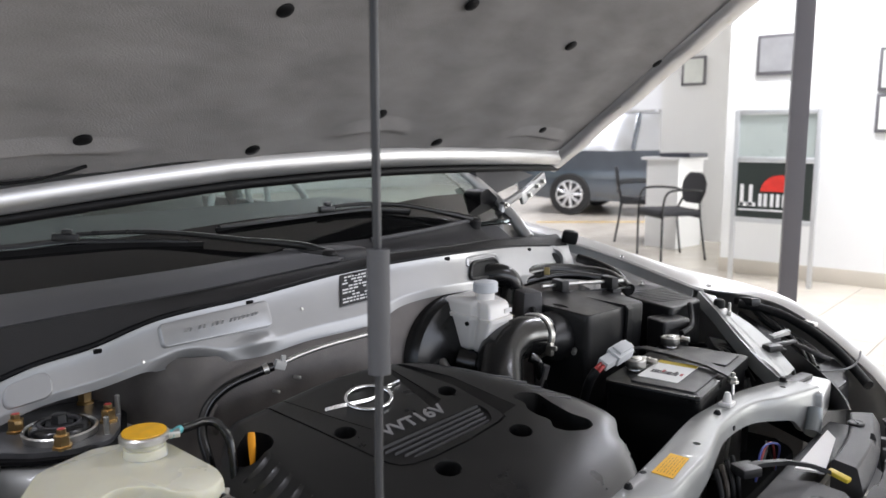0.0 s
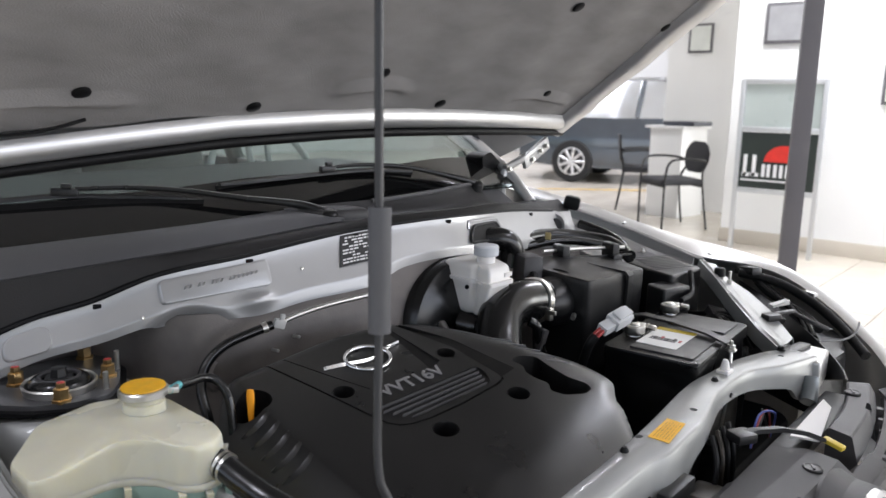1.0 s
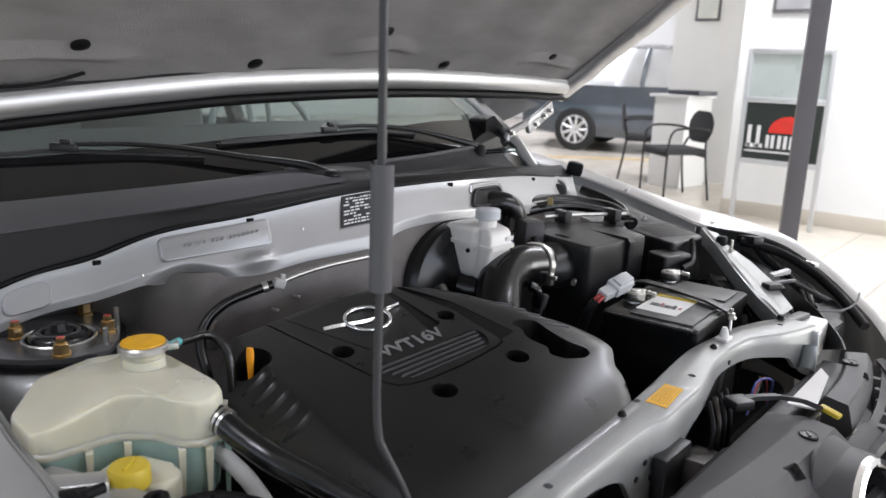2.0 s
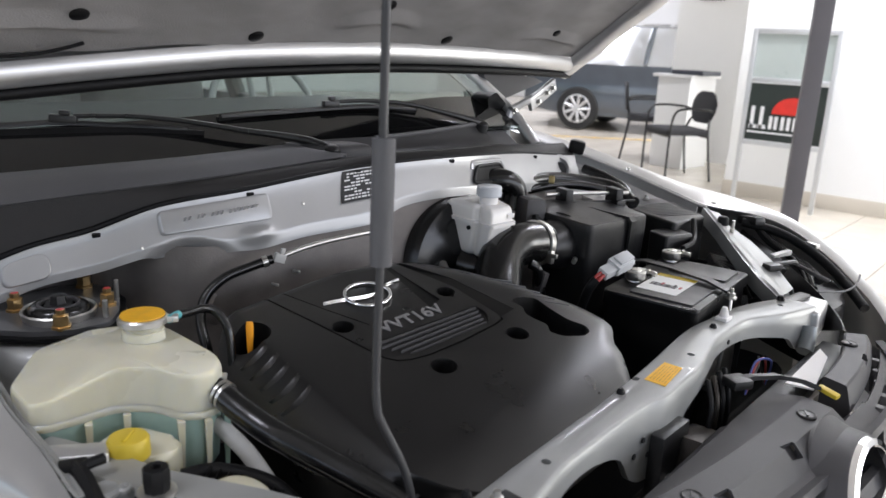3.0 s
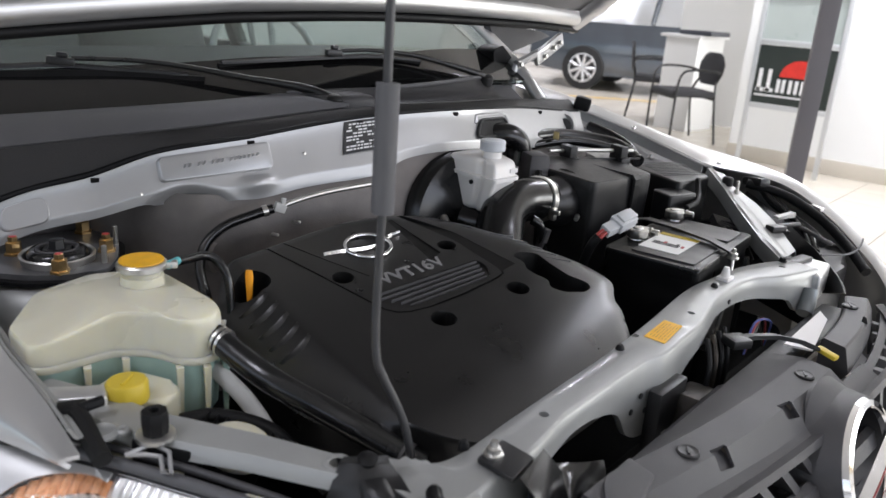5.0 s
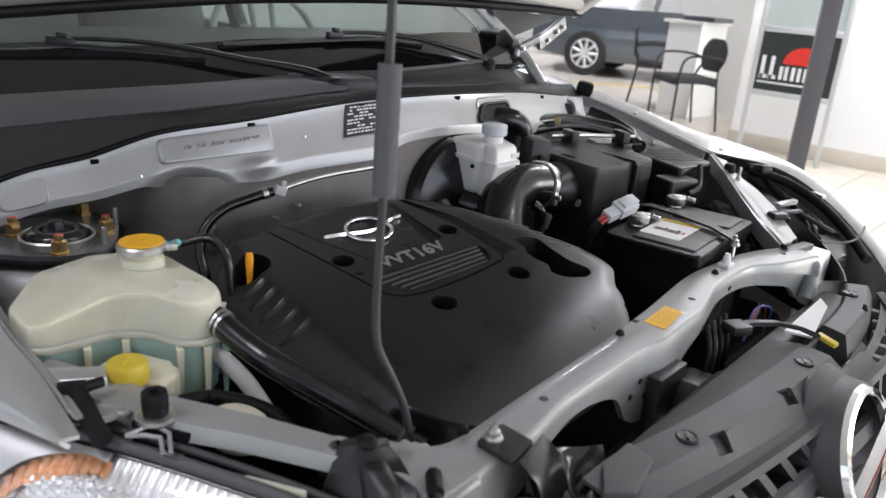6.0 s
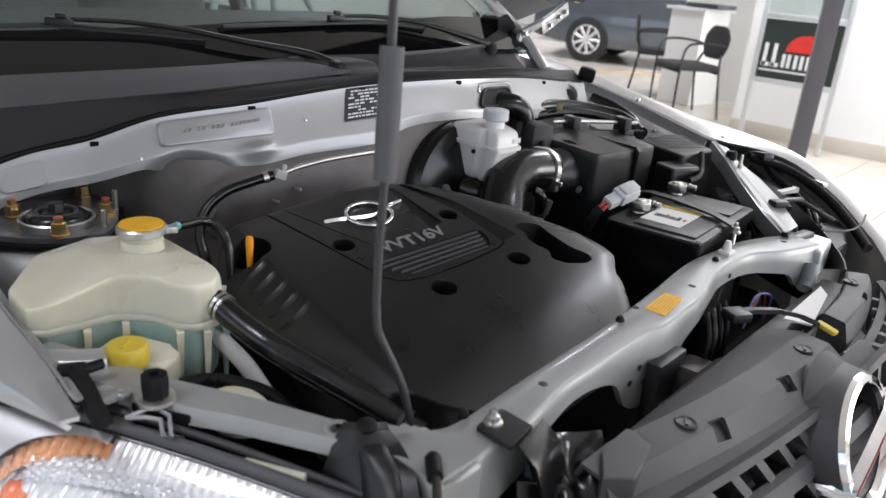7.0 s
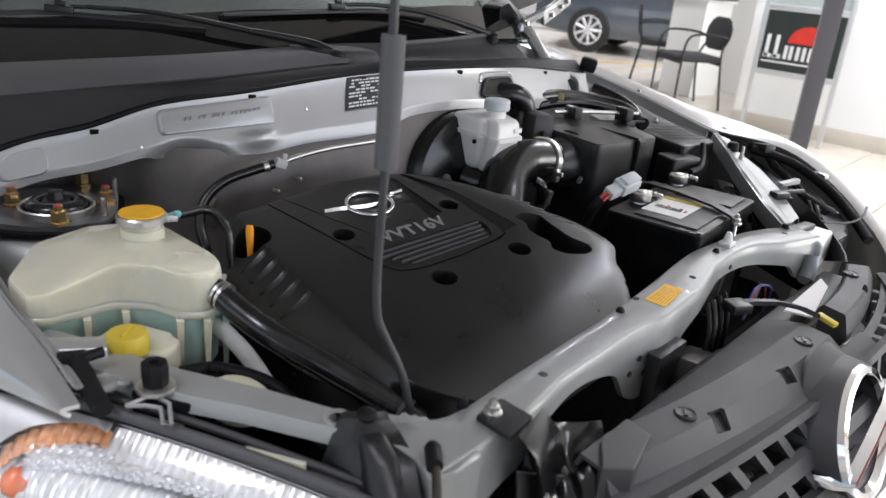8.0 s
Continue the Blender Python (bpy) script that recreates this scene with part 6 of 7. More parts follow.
prism(b, round_outline([(-0.4128, 0.0634), (-0.3595, 0.0648), (-0.3644, 0.033), (-0.4252, 0.0189), (-0.4513, 0.0401)], 0.003, 2), 0.660, lambda x, y: 0.7135 + 0.10 * (y - 0.04), 0.002)
part("cover_end", b, mat("shaded_grey_plastic", (0.040, 0.039, 0.041), 0.5, 0, 0.14, 12, 0.2, 900), gt, "darker end block of the cover")
for x, y in ((-0.296, 0.029), (-0.004, 0.000), (0.326, 0.029)):
    z = gtop(x, 1.5).z + 0.003
    b = B()
    lathe(b, (x, y, z - 0.001), [(0.0128, 0), (0.0128, 0.003), (0.0108, 0.0045), (0.0085, 0.0035), (0.0035, 0.0045)], (0, 0, 1), 20)
    box(b, (x, y, z + 0.0035), (0.014, 0.003, 0.002), (0, 0, 30))
    part("push_clip", b, M_BLACK, gt, "black push clip")
for x, y in NOTCHES:
    b = B()
    prism(b, round_outline([(x - 0.018, y - 0.016), (x + 0.018, y - 0.016), (x + 0.018, y + 0.016), (x - 0.018, y + 0.016)], 0.003, 2), 0.672, lambda u, v, y=y: 0.6935 + 0.8 * (v - y))
    part("notch_tray", b, M_GREY, gt)
# grille face: bars and fins with openings between them
def face_y(x, z):
    return lip(x) - 0.003 - (0.676 - z) * 0.38


b = B()
sheet(b, lambda x, z: Vector((x, face_y(x, z) + 0.004, z)), linspace(-0.46, 0.46, 40), linspace(0.682, 0.672, 3), 0.012)
grille = part("grille", b, M_GREY, car, "matt dark grey plastic front grille")
for z0, z1 in ((0.638, 0.616), (0.584, 0.560), (0.525, 0.49)):
    b = B()
    loft(b, [[(x, face_y(x, z0) + 0.004, z0), (x, face_y(x, z0) - 0.006, z0 - 0.003), (x, face_y(x, z1) - 0.006, z1), (x, face_y(x, z1) + 0.03, z1)] for x in linspace(-0.46, 0.46, 40)])
    part("grille_bar", b, M_GREY, grille)
for z0, z1 in ((0.676, 0.634), (0.620, 0.582), (0.564, 0.522)):
    for i in range(13):
        x = -0.441 + i * 0.0492 if i < 7 else 0.135 + (i - 7) * 0.0492
        b = B()
        lean = 0.9 if i < 7 else -0.9
        loft(b, [[(x + dx + lean * (z0 - z), face_y(x, z) + dy, z) for dx, dy in ((-0.0085, -0.003), (0.0085, -0.003), (0.005, 0.035), (-0.005, 0.035))] for z in (z0, z1)])
        part("fin", b, M_GREY, grille)
# badge housing and chrome badge
b = B()
rings = []
for t in linspace(0, 1, 7):
    rings.append([(-0.02 + (0.112 - 0.008 * t) * math.cos(a), -0.012 - 0.086 * t + 0.030 * t * math.sin(a), 0.632 + 0.077 * math.sin(a) - 0.002 * t) for a in [2 * math.pi * k / 40 for k in range(40)]])
rings.append([Vector(p).lerp(Vector((-0.02, -0.098, 0.630)), 0.12) for p in rings[-1]])
rings.append([Vector(p) + Vector((0, 0.05, 0.02)) for p in rings[-1]])
loft(b, rings, True, False)
part("badge_housing", b, M_GREY, grille, "rounded grey badge housing", angle=50)
b = B()
EC = Vector((-0.02, -0.100, 0.630))


def badge_pt(a, k, out=0.0):
    return EC + Vector((0.100 * k * math.cos(a), -out + 0.030 * k * math.sin(a), 0.075 * k * math.sin(a)))


loft(b, [[badge_pt(a, k, o) for k, o in ((1.02, -0.004), (1.0, 0.006), (0.92, 0.008), (0.87, 0.005), (0.87, -0.004))] for a in [2 * math.pi * i / 48 for i in range(49)]], True, False)
cb = part("chrome_badge", b, M_CHROME, car, "oval chrome front badge with a red stripe")
b = B()
lathe(b, EC + Vector((0, 0.055, 0)), [(0.080, 0), (0.070, 0.002)], (0, -1, 0.4), 24)
for v in b.verts:
    v.co.x = EC.x + (v.co.x - EC.x) * 1.2
part("badge_back", b, M_LABELBLACK, cb)
b = B()
bar = [(-0.105, 0.032, -0.034, 0.004), (-0.102, 0.006, -0.031, 0.008), (-0.092, -0.012, -0.025, 0.012), (-0.04, -0.012, 0.0, 0.016), (0.02, -0.010, 0.024, 0.016), (0.07, 0.0, 0.045, 0.012), (0.11, 0.012, 0.060, 0.006)]
loft(b, [[EC + Vector((x, y + o, z + w * s)) for s, o in ((-1, 0.004), (-0.6, -0.008), (0.6, -0.008), (1, 0.004))] for x, y, z, w in bar])
part("badge_bar", b, M_CHROME, cb)
b = B()
loft(b, [[EC + Vector((x, y - 0.0095, z + w * 0.14 * s)) for s in (-1, 1)] + [EC + Vector((x, y - 0.007, z + w * 0.14 * s)) for s in (1, -1)] for x, y, z, w in bar[2:6]])
part("red_stripe", b, mat("dull_red_enamel", (0.30, 0.05, 0.05), 0.3, 0, 0.1, 30), cb, "thin dull red stripe")

# ---- fenders ----
def crest(y):
    return (curve(y, [(0.0, 0.63), (0.06, 0.70), (0.12, 0.742), (0.2, 0.770), (0.3, 0.785), (0.5, 0.790), (1.1, 0.80)]),
            curve(y, [(0.0, 0.655), (0.06, 0.696), (0.11, 0.722), (0.17, 0.758), (0.252, 0.80), (0.306, 0.818), (0.43, 0.838), (0.54, 0.849), (0.70, 0.879), (0.82, 0.903), (1.1, 0.945)]))


def inner_x(y):
    return curve(y, [(0.0, 0.60), (0.08, 0.690), (0.17, 0.738), (0.3, 0.750), (0.36, 0.735), (0.40, 0.706), (0.4445, 0.682), (0.5274, 0.7234), (0.6217, 0.750), (0.6965, 0.760), (0.86, 0.762), (1.1, 0.762)])


b = B()


def far_fender(y, t):
    xc, zc = crest(y)
    xi = inner_x(y)
    if t <= 1:
        return Vector((xi + (xc - xi) * t, y, zc - 0.012 * (1 - t) ** 2 - 0.004))
    u = t - 1
    return Vector((xc + 0.055 * math.sin(min(u * 2.2, 1.57)), y, zc - 0.004 - 0.02 * u - 0.42 * u * u))


sheet(b, far_fender, linspace(0.02, 1.12, 40), [0, 0.25, 0.5, 0.75, 0.9, 1.0, 1.08, 1.18, 1.3, 1.5, 1.75, 2.0], 0.004)
far = part("fender", b, M_SILVER, car, "silver painted front fender")
b = B()
tube(b, [(inner_x(y) - 0.002, y, crest(y)[1] - 0.017) for y in linspace(0.435, 1.0, 26)], 0.0035, 8, 2)
part("fender_flange", b, M_SILVER, far, "folded edge of the fender")


def ledge(y, t):
    """From the fold down a short wall, over a stepped shelf, to the bay."""
    x, z = inner_x(y), crest(y)[1]
    rows = [(0.004, -0.020), (0.010, -0.040), (0.020, -0.046), (0.050, -0.049), (0.058, -0.058), (0.110, -0.066), (0.150, -0.074), (0.165, -0.12)]
    i = min(int(t), len(rows) - 2)
    f = t - i
    return Vector((x - rows[i][0] * (1 - f) - rows[i + 1][0] * f, y, z + rows[i][1] * (1 - f) + rows[i + 1][1] * f + 0.003 * math.sin(y * 38) * min(1, t / 3)))


b = B()
sheet(b, ledge, linspace(0.46, 1.0, 44), linspace(0, 7, 29), 0.003)
inled = part("inner_ledge", b, M_PANEL, far, "silver inner wing ledge with bolts")
for q in ((0.766, 0.687, 0.8610), (0.771, 0.531, 0.8330), (0.7096, 0.433, 0.8230)):
    b = B()
    box(b, q, (0.010, 0.018, 0.010), (0, 0, -20), 0.003)
    lathe(b, (q[0], q[1], q[2] + 0.003), [(0.007, 0), (0.007, 0.005), (0.004, 0.007)], (0, 0, 1), 10)
    part("flange_bolt", b, M_CHROME, far, "bright flange bolt")
for y, k in ((0.80, 0.035), (0.72, 0.035), (0.655, 0.08), (0.60, 0.04), (0.69, 0.12)):
    b = B()
    lathe(b, (inner_x(y) - k, y, crest(y)[1] - 0.047 - 0.16 * max(0, k - 0.05)), [(0.008, 0), (0.008, 0.003), (0.005, 0.004), (0.004, 0.010)], (0, 0, 1), 10)
    part("ledge_bolt", b, M_STEEL, inled)
b = B()
box(b, (0.612, 0.752, 0.928), (0.035, 0.04, 0.034), (10, 0, 30), 0.010)
part("hood_buffer", b, M_RUBBER, car, "black rubber hood buffer")
# near fender
b = B()


def near_fender(y, t):
    xi = curve(y, [(0.325, -0.790), (0.455, -0.774), (0.60, -0.763), (1.12, -0.72)])
    zi = curve(y, [(0.325, 0.769), (0.455, 0.776), (0.60, 0.781), (1.12, 0.88)])
    xo = curve(y, [(0.325, -0.792), (0.46, -0.816), (0.60, -0.845), (1.12, -0.87)])
    zo = curve(y, [(0.325, 0.764), (0.46, 0.748), (0.60, 0.728), (1.12, 0.70)])
    return Vector((xi + (xo - xi) * t - 0.012 * math.sin(t * math.pi), y, zi + (zo - zi) * t + 0.006 * math.sin(t * math.pi)))


sheet(b, near_fender, linspace(0.352, 1.12, 24), linspace(0, 1, 10), 0.004)
nf = part("fender", b, M_SILVER, car, "silver painted front fender")
b = B()
sheet(b, lambda y, t: near_fender(y, 0) + Vector((0.003 + 0.014 * t, 0, -0.005 - 0.014 * min(1, 2 * t))), linspace(0.40, 1.1, 20), linspace(0, 1, 6), 0.003)
part("fender_flange", b, M_SILVER_SHADED, nf)
b = B()
sheet(b, lambda y, t: Vector((-0.875 - 0.02 * math.sin(t * 3), y, 0.70 - 0.42 * t)), linspace(0.75, 1.15, 10), linspace(0, 1, 8), 0.004)
part("fender_side", b, M_SILVER, nf)
# body sides, bumper and wheels that carry the car
b = B()
bump = []
for x in linspace(-0.78, 0.78, 40):
    y = -0.10 + 0.55 * abs(x) ** 2.4
    bump.append([(x, y + 0.02, 0.515), (x, y - 0.06, 0.505), (x, y - 0.10, 0.46), (x, y - 0.10, 0.30), (x, y - 0.04, 0.20), (x, y + 0.02, 0.20)])
loft(b, bump)
part("bumper", b, M_SILVER, car, "silver front bumper")
for sx in (-0.74, 0.74):
    b = B()
    lathe(b, (sx - 0.10, 0.86, 0.305), [(0.20, 0), (0.29, 0.01), (0.305, 0.04), (0.305, 0.16), (0.29, 0.19), (0.20, 0.20)], (1, 0, 0), 36)
    w = part("wheel", b, M_TYRE, car, "black front tyre")
    b = B()
    lathe(b, (sx - 0.09, 0.86, 0.305), [(0.195, 0), (0.195, 0.18)], (1, 0, 0), 28)
    part("rim", b, M_STEEL, w)

# ---- headlamps ----
LA, LB = Vector((-0.840, 0.565, 0.735)), Vector((-0.612, 0.105, 0.702))
OUT = Vector((-0.72, -0.36, 0)).normalized()


def lamp_line(u):
    p = LA.lerp(LB, u)
    return p + Vector((0.012, 0.0, 0.006)) * math.sin(u * math.pi)


def lens_at(u, v, inset=0.0):
    p = lamp_line(u)
    return p + OUT * (0.012 + 0.075 * math.sin(min(v, 1) * 1.35) - inset) + Vector((0, 0, -0.006 - 0.16 * (1 - math.cos(v * 1.35)) - 0.045 * v - inset * 0.6))


b = B()
sheet(b, lambda u, v: lens_at(u, v), linspace(0, 1, 40), linspace(0, 1, 16), 0.0025)
hl = part("headlamp", b, M_LENS, car, "clear headlamp with fluted chrome reflector")
hl.visible_shadow = False


def flute(u, v, k=0.004, n=90):
    return k * (0.5 + 0.5 * math.cos(u * n)) * max(0, min(1, v * 6))


b = B()
sheet(b, lambda u, v: lens_at(u, v, 0.020 + flute(u, v, 0.003, 330) + 0.012 * math.sin(v * 9)), linspace(0.03, 0.97, 560), linspace(0.08, 1, 16), 0.002)
part("reflector", b, M_REFLECTOR, hl, "fluted bright reflector", angle=25)
ARCH = [(0.20, 0.42), (0.22, 0.34), (0.25, 0.24), (0.29, 0.16), (0.34, 0.10), (0.38, 0.09), (0.41, 0.12)]
b = B()
sheet(b, lambda u, s: lens_at(u, curve(u, ARCH) - 0.02 + s * (0.155 - 0.05 * abs(u - 0.30) / 0.1), 0.007 + 0.0012 * math.cos(u * 330)), linspace(0.215, 0.41, 150), linspace(0.0, 1.0, 6), 0.002)
part("amber_strip", b, mat("amber_reflector", (0.85, 0.30, 0.08), 0.28, 0.2, 0.25, 90, second=(0.92, 0.52, 0.30)), hl, "amber turn signal strip", angle=25)
b = B()
sheet(b, lambda u, s: lens_at(u, s * (curve(u, ARCH) - 0.03), -0.003), linspace(0.0, 0.40, 24), linspace(0.0, 1.0, 8), 0.002)
part("lamp_trim", b, M_SILVER, hl, "silver trim above the lens")
b = B()
sheet(b, lambda u, v: lens_at(u, v, 0.007 + 0.0009 * math.cos(u * 330)), linspace(0.40, 0.97, 420), linspace(0.04, 0.235, 7), 0.0025)
part("silver_strip", b, M_REFLECTOR, hl, "fluted silver strip", angle=25)
b = B()
sheet(b, lambda u, s: lens_at(u, curve(u, [(0.25, 0.37), (0.35, 0.30), (0.46, 0.26), (0.6, 0.225), (0.9, 0.20)]) + 0.07 * s, 0.010 + 0.004 * max(s, -0.3) + 0.0028 * math.cos(u * 330) * math.sin(s * 9.4)), linspace(0.255, 0.95, 380), linspace(-1.3, 1.0, 14), 0.002)
part("bead_row", b, M_REFLECTOR, hl, "row of bright moulded beads", angle=25)
b = B()
lathe(b, lens_at(0.24, 0.50, 0.018), [(0.010, -0.02), (0.014, -0.010), (0.016, 0.0), (0.0145, 0.009), (0.009, 0.015), (0.002, 0.017)], OUT + Vector((0, 0, 0.7)), 20)
part("amber_bulb", b, mat("amber_bulb_glass", (0.72, 0.13, 0.01), 0.15, 0, 0.15, 60, coat=1.0), hl, "amber bulb")
b = B()
tube(b, [lamp_line(u) + OUT * 0.006 + Vector((0, 0, 0.001)) for u in linspace(0, 1, 10)], 0.006, 10, 3)
part("lamp_seal", b, M_COWL, hl, "dark grey rubber lamp seal")
b = B()
tube(b, [lamp_line(u) - OUT * 0.010 + Vector((0, 0, 0.003)) for u in linspace(0.12, 1, 10)], 0.004, 10, 3)
part("lamp_housing_edge", b, M_GREY, hl, "dark grey lamp housing edge")
b = B()
sheet(b, lambda u, v: lamp_line(u) - OUT * (0.05 * v) + Vector((0, 0, -0.008 - 0.10 * v)), linspace(0, 1, 12), linspace(0, 1, 5), 0.003)
part("lamp_housing", b, M_BLACK, hl)

# far lamp: support bar, housing and brackets
PL = [(0.640, 0.430, 0.829), (0.570, 0.362, 0.808), (0.499, 0.298, 0.786), (0.4226, 0.222, 0.760), (0.3813, 0.166, 0.7415)]
PR = [(0.650, 0.395, 0.820), (0.6164, 0.358, 0.806), (0.599, 0.300, 0.7866), (0.555, 0.240, 0.7665), (0.470, 0.168, 0.743)]


def plate_at(u, v):
    """The plate's left fold, its face and a turned-down edge."""
    i = min(int(u), 3)
    a, c = Vector(PL[i]).lerp(Vector(PL[i + 1]), u - i), Vector(PR[i]).lerp(Vector(PR[i + 1]), u - i)
    if v < 0:
        return a + Vector((-0.002, 0.002, 0.03 * v))
    if v > 1:
        return c + Vector((0.002, -0.002, -0.02 * (v - 1)))
    w = (c - a).length
    return a.lerp(c, v) + Vector((0, 0, 0.004 * max(0.0, 1 - abs(v * w - 0.010) / 0.006) - 0.003 * max(0.0, min(1.0, (v - 0.35) * 6)) * min(1, u / 2)))


b = B()
sheet(b, plate_at, linspace(0, 4, 33), [-1, -0.5, 0] + linspace(0.04, 1, 18) + [1.5, 2], 0.002)
bar2 = part("lamp_support_bar", b, M_SILVER_SHADED, car, "silver painted lamp support plate")
for u, v in ((0.9, 0.5), (1.35, 0.62)):
    b = B()
    lathe(b, plate_at(u, v), [(0.012, 0), (0.012, 0.014), (0.009, 0.018), (0.004, 0.019)] if u < 1 else [(0.005, 0), (0.005, 0.008), (0.0035, 0.009), (0.0035, 0.026), (0.002, 0.027)], (0, 0, 1), 14)
    part("plate_stud", b, M_RUBBER if u < 1 else M_STEEL, bar2)
b = B()
box(b, plate_at(3.2, 0.75) + Vector((0, 0, 0.006)), (0.034, 0.024, 0.014), (0, 0, -30), 0.005)
box(b, plate_at(3.2, 0.75) + Vector((0.035, -0.012, 0.010)), (0.06, 0.010, 0.008), (0, 0, -22), 0.003)
part("plate_clip", b, M_BLACK, bar2, "black cable clip")
b = B()
prism(b, [(0.545, 0.232), (0.598, 0.216), (0.602, 0.226), (0.552, 0.244)], 0.772, lambda x, y: 0.775 + 0.10 * (x - 0.53))
part("pale_tab", b, M_SILVER_SHADED, bar2, "pale flat tab")
b = B()
prism(b, round_outline([(0.385, 0.175), (0.485, 0.155), (0.480, 0.105), (0.385, 0.095)], 0.008, 3), 0.68, 0.730, 0.006)
br = part("corner_bracket", b, M_SILVER, car, "silver corner bracket")
b = B()
box(b, (0.43, 0.150, 0.733), (0.075, 0.022, 0.010), (0, 0, -8), 0.003)
part("bracket_slot", b, M_BLACK, br)
b = B()
bolt(b, (0.372, 0.160, 0.742), 0.006, 0.008)
part("bracket_bolt", b, M_RUBBER, br)
b = B()
sheet(b, lambda u, v: Vector((0.42 + 0.32 * u, 0.06 + 0.31 * u ** 1.3 + 0.05 * v * (1 - u), 0.700 + 0.075 * u - 0.03 * v)) + Vector((0.06 * v * (1 - u) - 0.07 * v * u, 0, 0)), linspace(0, 1, 14), linspace(0, 1, 6), 0.004)
fl = part("headlamp", b, M_BLACK, car, "black back of the other headlamp housing")
b = B()
prism(b, round_outline([(0.46, 0.12), (0.62, 0.10), (0.715, 0.17), (0.735, 0.29), (0.69, 0.36), (0.60, 0.34)], 0.03, 4), 0.60, lambda x, y: 0.685 + 0.10 * (x - 0.46) + 0.1 * (y - 0.1), 0.015)
part("lamp_body", b, M_BLACK, fl)
b = B()
tube(b, [(0.70, 0.36, 0.80), (0.725, 0.28, 0.785), (0.715, 0.20, 0.755), (0.68, 0.13, 0.72), (0.62, 0.07, 0.69)], 0.010, 10, 5)
part("lamp_seal", b, M_RUBBER, fl)
b = B()
tube(b, [(0.64, 0.22, 0.745), (0.60, 0.19, 0.75), (0.585, 0.16, 0.745), (0.60, 0.14, 0.735)], 0.005, 8, 5)
part("lamp_wire", b, M_GREY, fl)
b = B()
tube(b, [(0.49, 0.128, 0.738), (0.56, 0.10, 0.732), (0.63, 0.095, 0.732), (0.70, 0.105, 0.735)], 0.002, 8, 4)
part("stay_rod", b, M_RODGREY, fl)
b = B()
box(b, (0.735, 0.215, 0.770), (0.034, 0.012, 0.010), (0, 0, 62), 0.003)
part("lamp_tab", b, M_STEEL, fl, "small bright metal tab")
b = B()
box(b, (0.715, 0.345, 0.804), (0.06, 0.03, 0.020), (5, 8, 62), 0.008)
part("lamp_plug", b, M_BLACK, fl)
for k in range(3):
    b = B()
    tube(b, [(0.56 + 0.03 * k, 0.16, 0.705 + 0.01 * k), (0.63 + 0.02 * k, 0.20, 0.735), (0.70, 0.27 + 0.01 * k, 0.765), (0.72, 0.33, 0.79)], 0.0045 + 0.002 * k, 8, 4)
    part("lamp_cable", b, M_HOSE if k % 2 else M_RUBBER, fl)
b = B()
tube(b, [(0.34, 0.098, 0.67), (0.355, 0.10, 0.685), (0.368, 0.104, 0.706)], 0.014, 14, 4)
part("horn", b, mat("pale_blue_grey_metal", (0.22, 0.24, 0.25), 0.4, 0.4), car, "pale metal horn body")
b = B()
sheet(b, lambda u, v: Vector((0.128 + 0.19 * u + 0.02 * v * (1 - 2 * u), 0.066 + 0.004 * u - 0.036 * v + 0.018 * v * u, 0.688 - 0.004 * v)), linspace(0, 1, 6), linspace(0, 1, 4), 0.003)
part("white_deflector", b, M_WHITE_PL, car, "white plastic deflector")

# prop rod
b = B()
tube(b, [(-0.535, 0.205, 0.715), (-0.541, 0.216, 0.765), (-0.5585, 0.230, 0.815), (-0.562, 0.234, 0.832), (-0.559, 0.240, 0.87), (-0.550, 0.247, 0.965)], 0.0042, 12, 4)
tube(b, [(-0.550, 0.247, 0.96), (-0.5385, 0.2585, 1.29), (-0.5325, 0.2645, 1.47)], 0.0042, 12, 0)
rod = part("hood_prop_rod", b, M_ROD, car, "thin grey steel hood prop rod")
b = B()
tube(b, [(-0.550, 0.2465, 0.965), (-0.546, 0.250, 1.079)], 0.0105, 18, 0)
part("sleeve", b, M_RODGREY, rod, "grey foam grip sleeve")
b = B()
lathe(b, (-0.535, 0.200, 0.712), [(0.014, 0), (0.014, 0.008), (0.008, 0.012)], (0.3, -0.2, 1), 14)
part("rod_pivot", b, M_RUBBER, rod)

# ---- things in the showroom behind the car ----

b = B()
box(b, (8.22, 4.905, 0.003), (1.70, 0.09, 0.004), (0, 0, -49), 0.001)
tagged(part("floor_line", b, mat("ochre_floor_tape", (0.62, 0.40, 0.10), 0.5, 0, 0.15, 8)), "ochre marking line on the tile floor", "floor line", kind="structure")


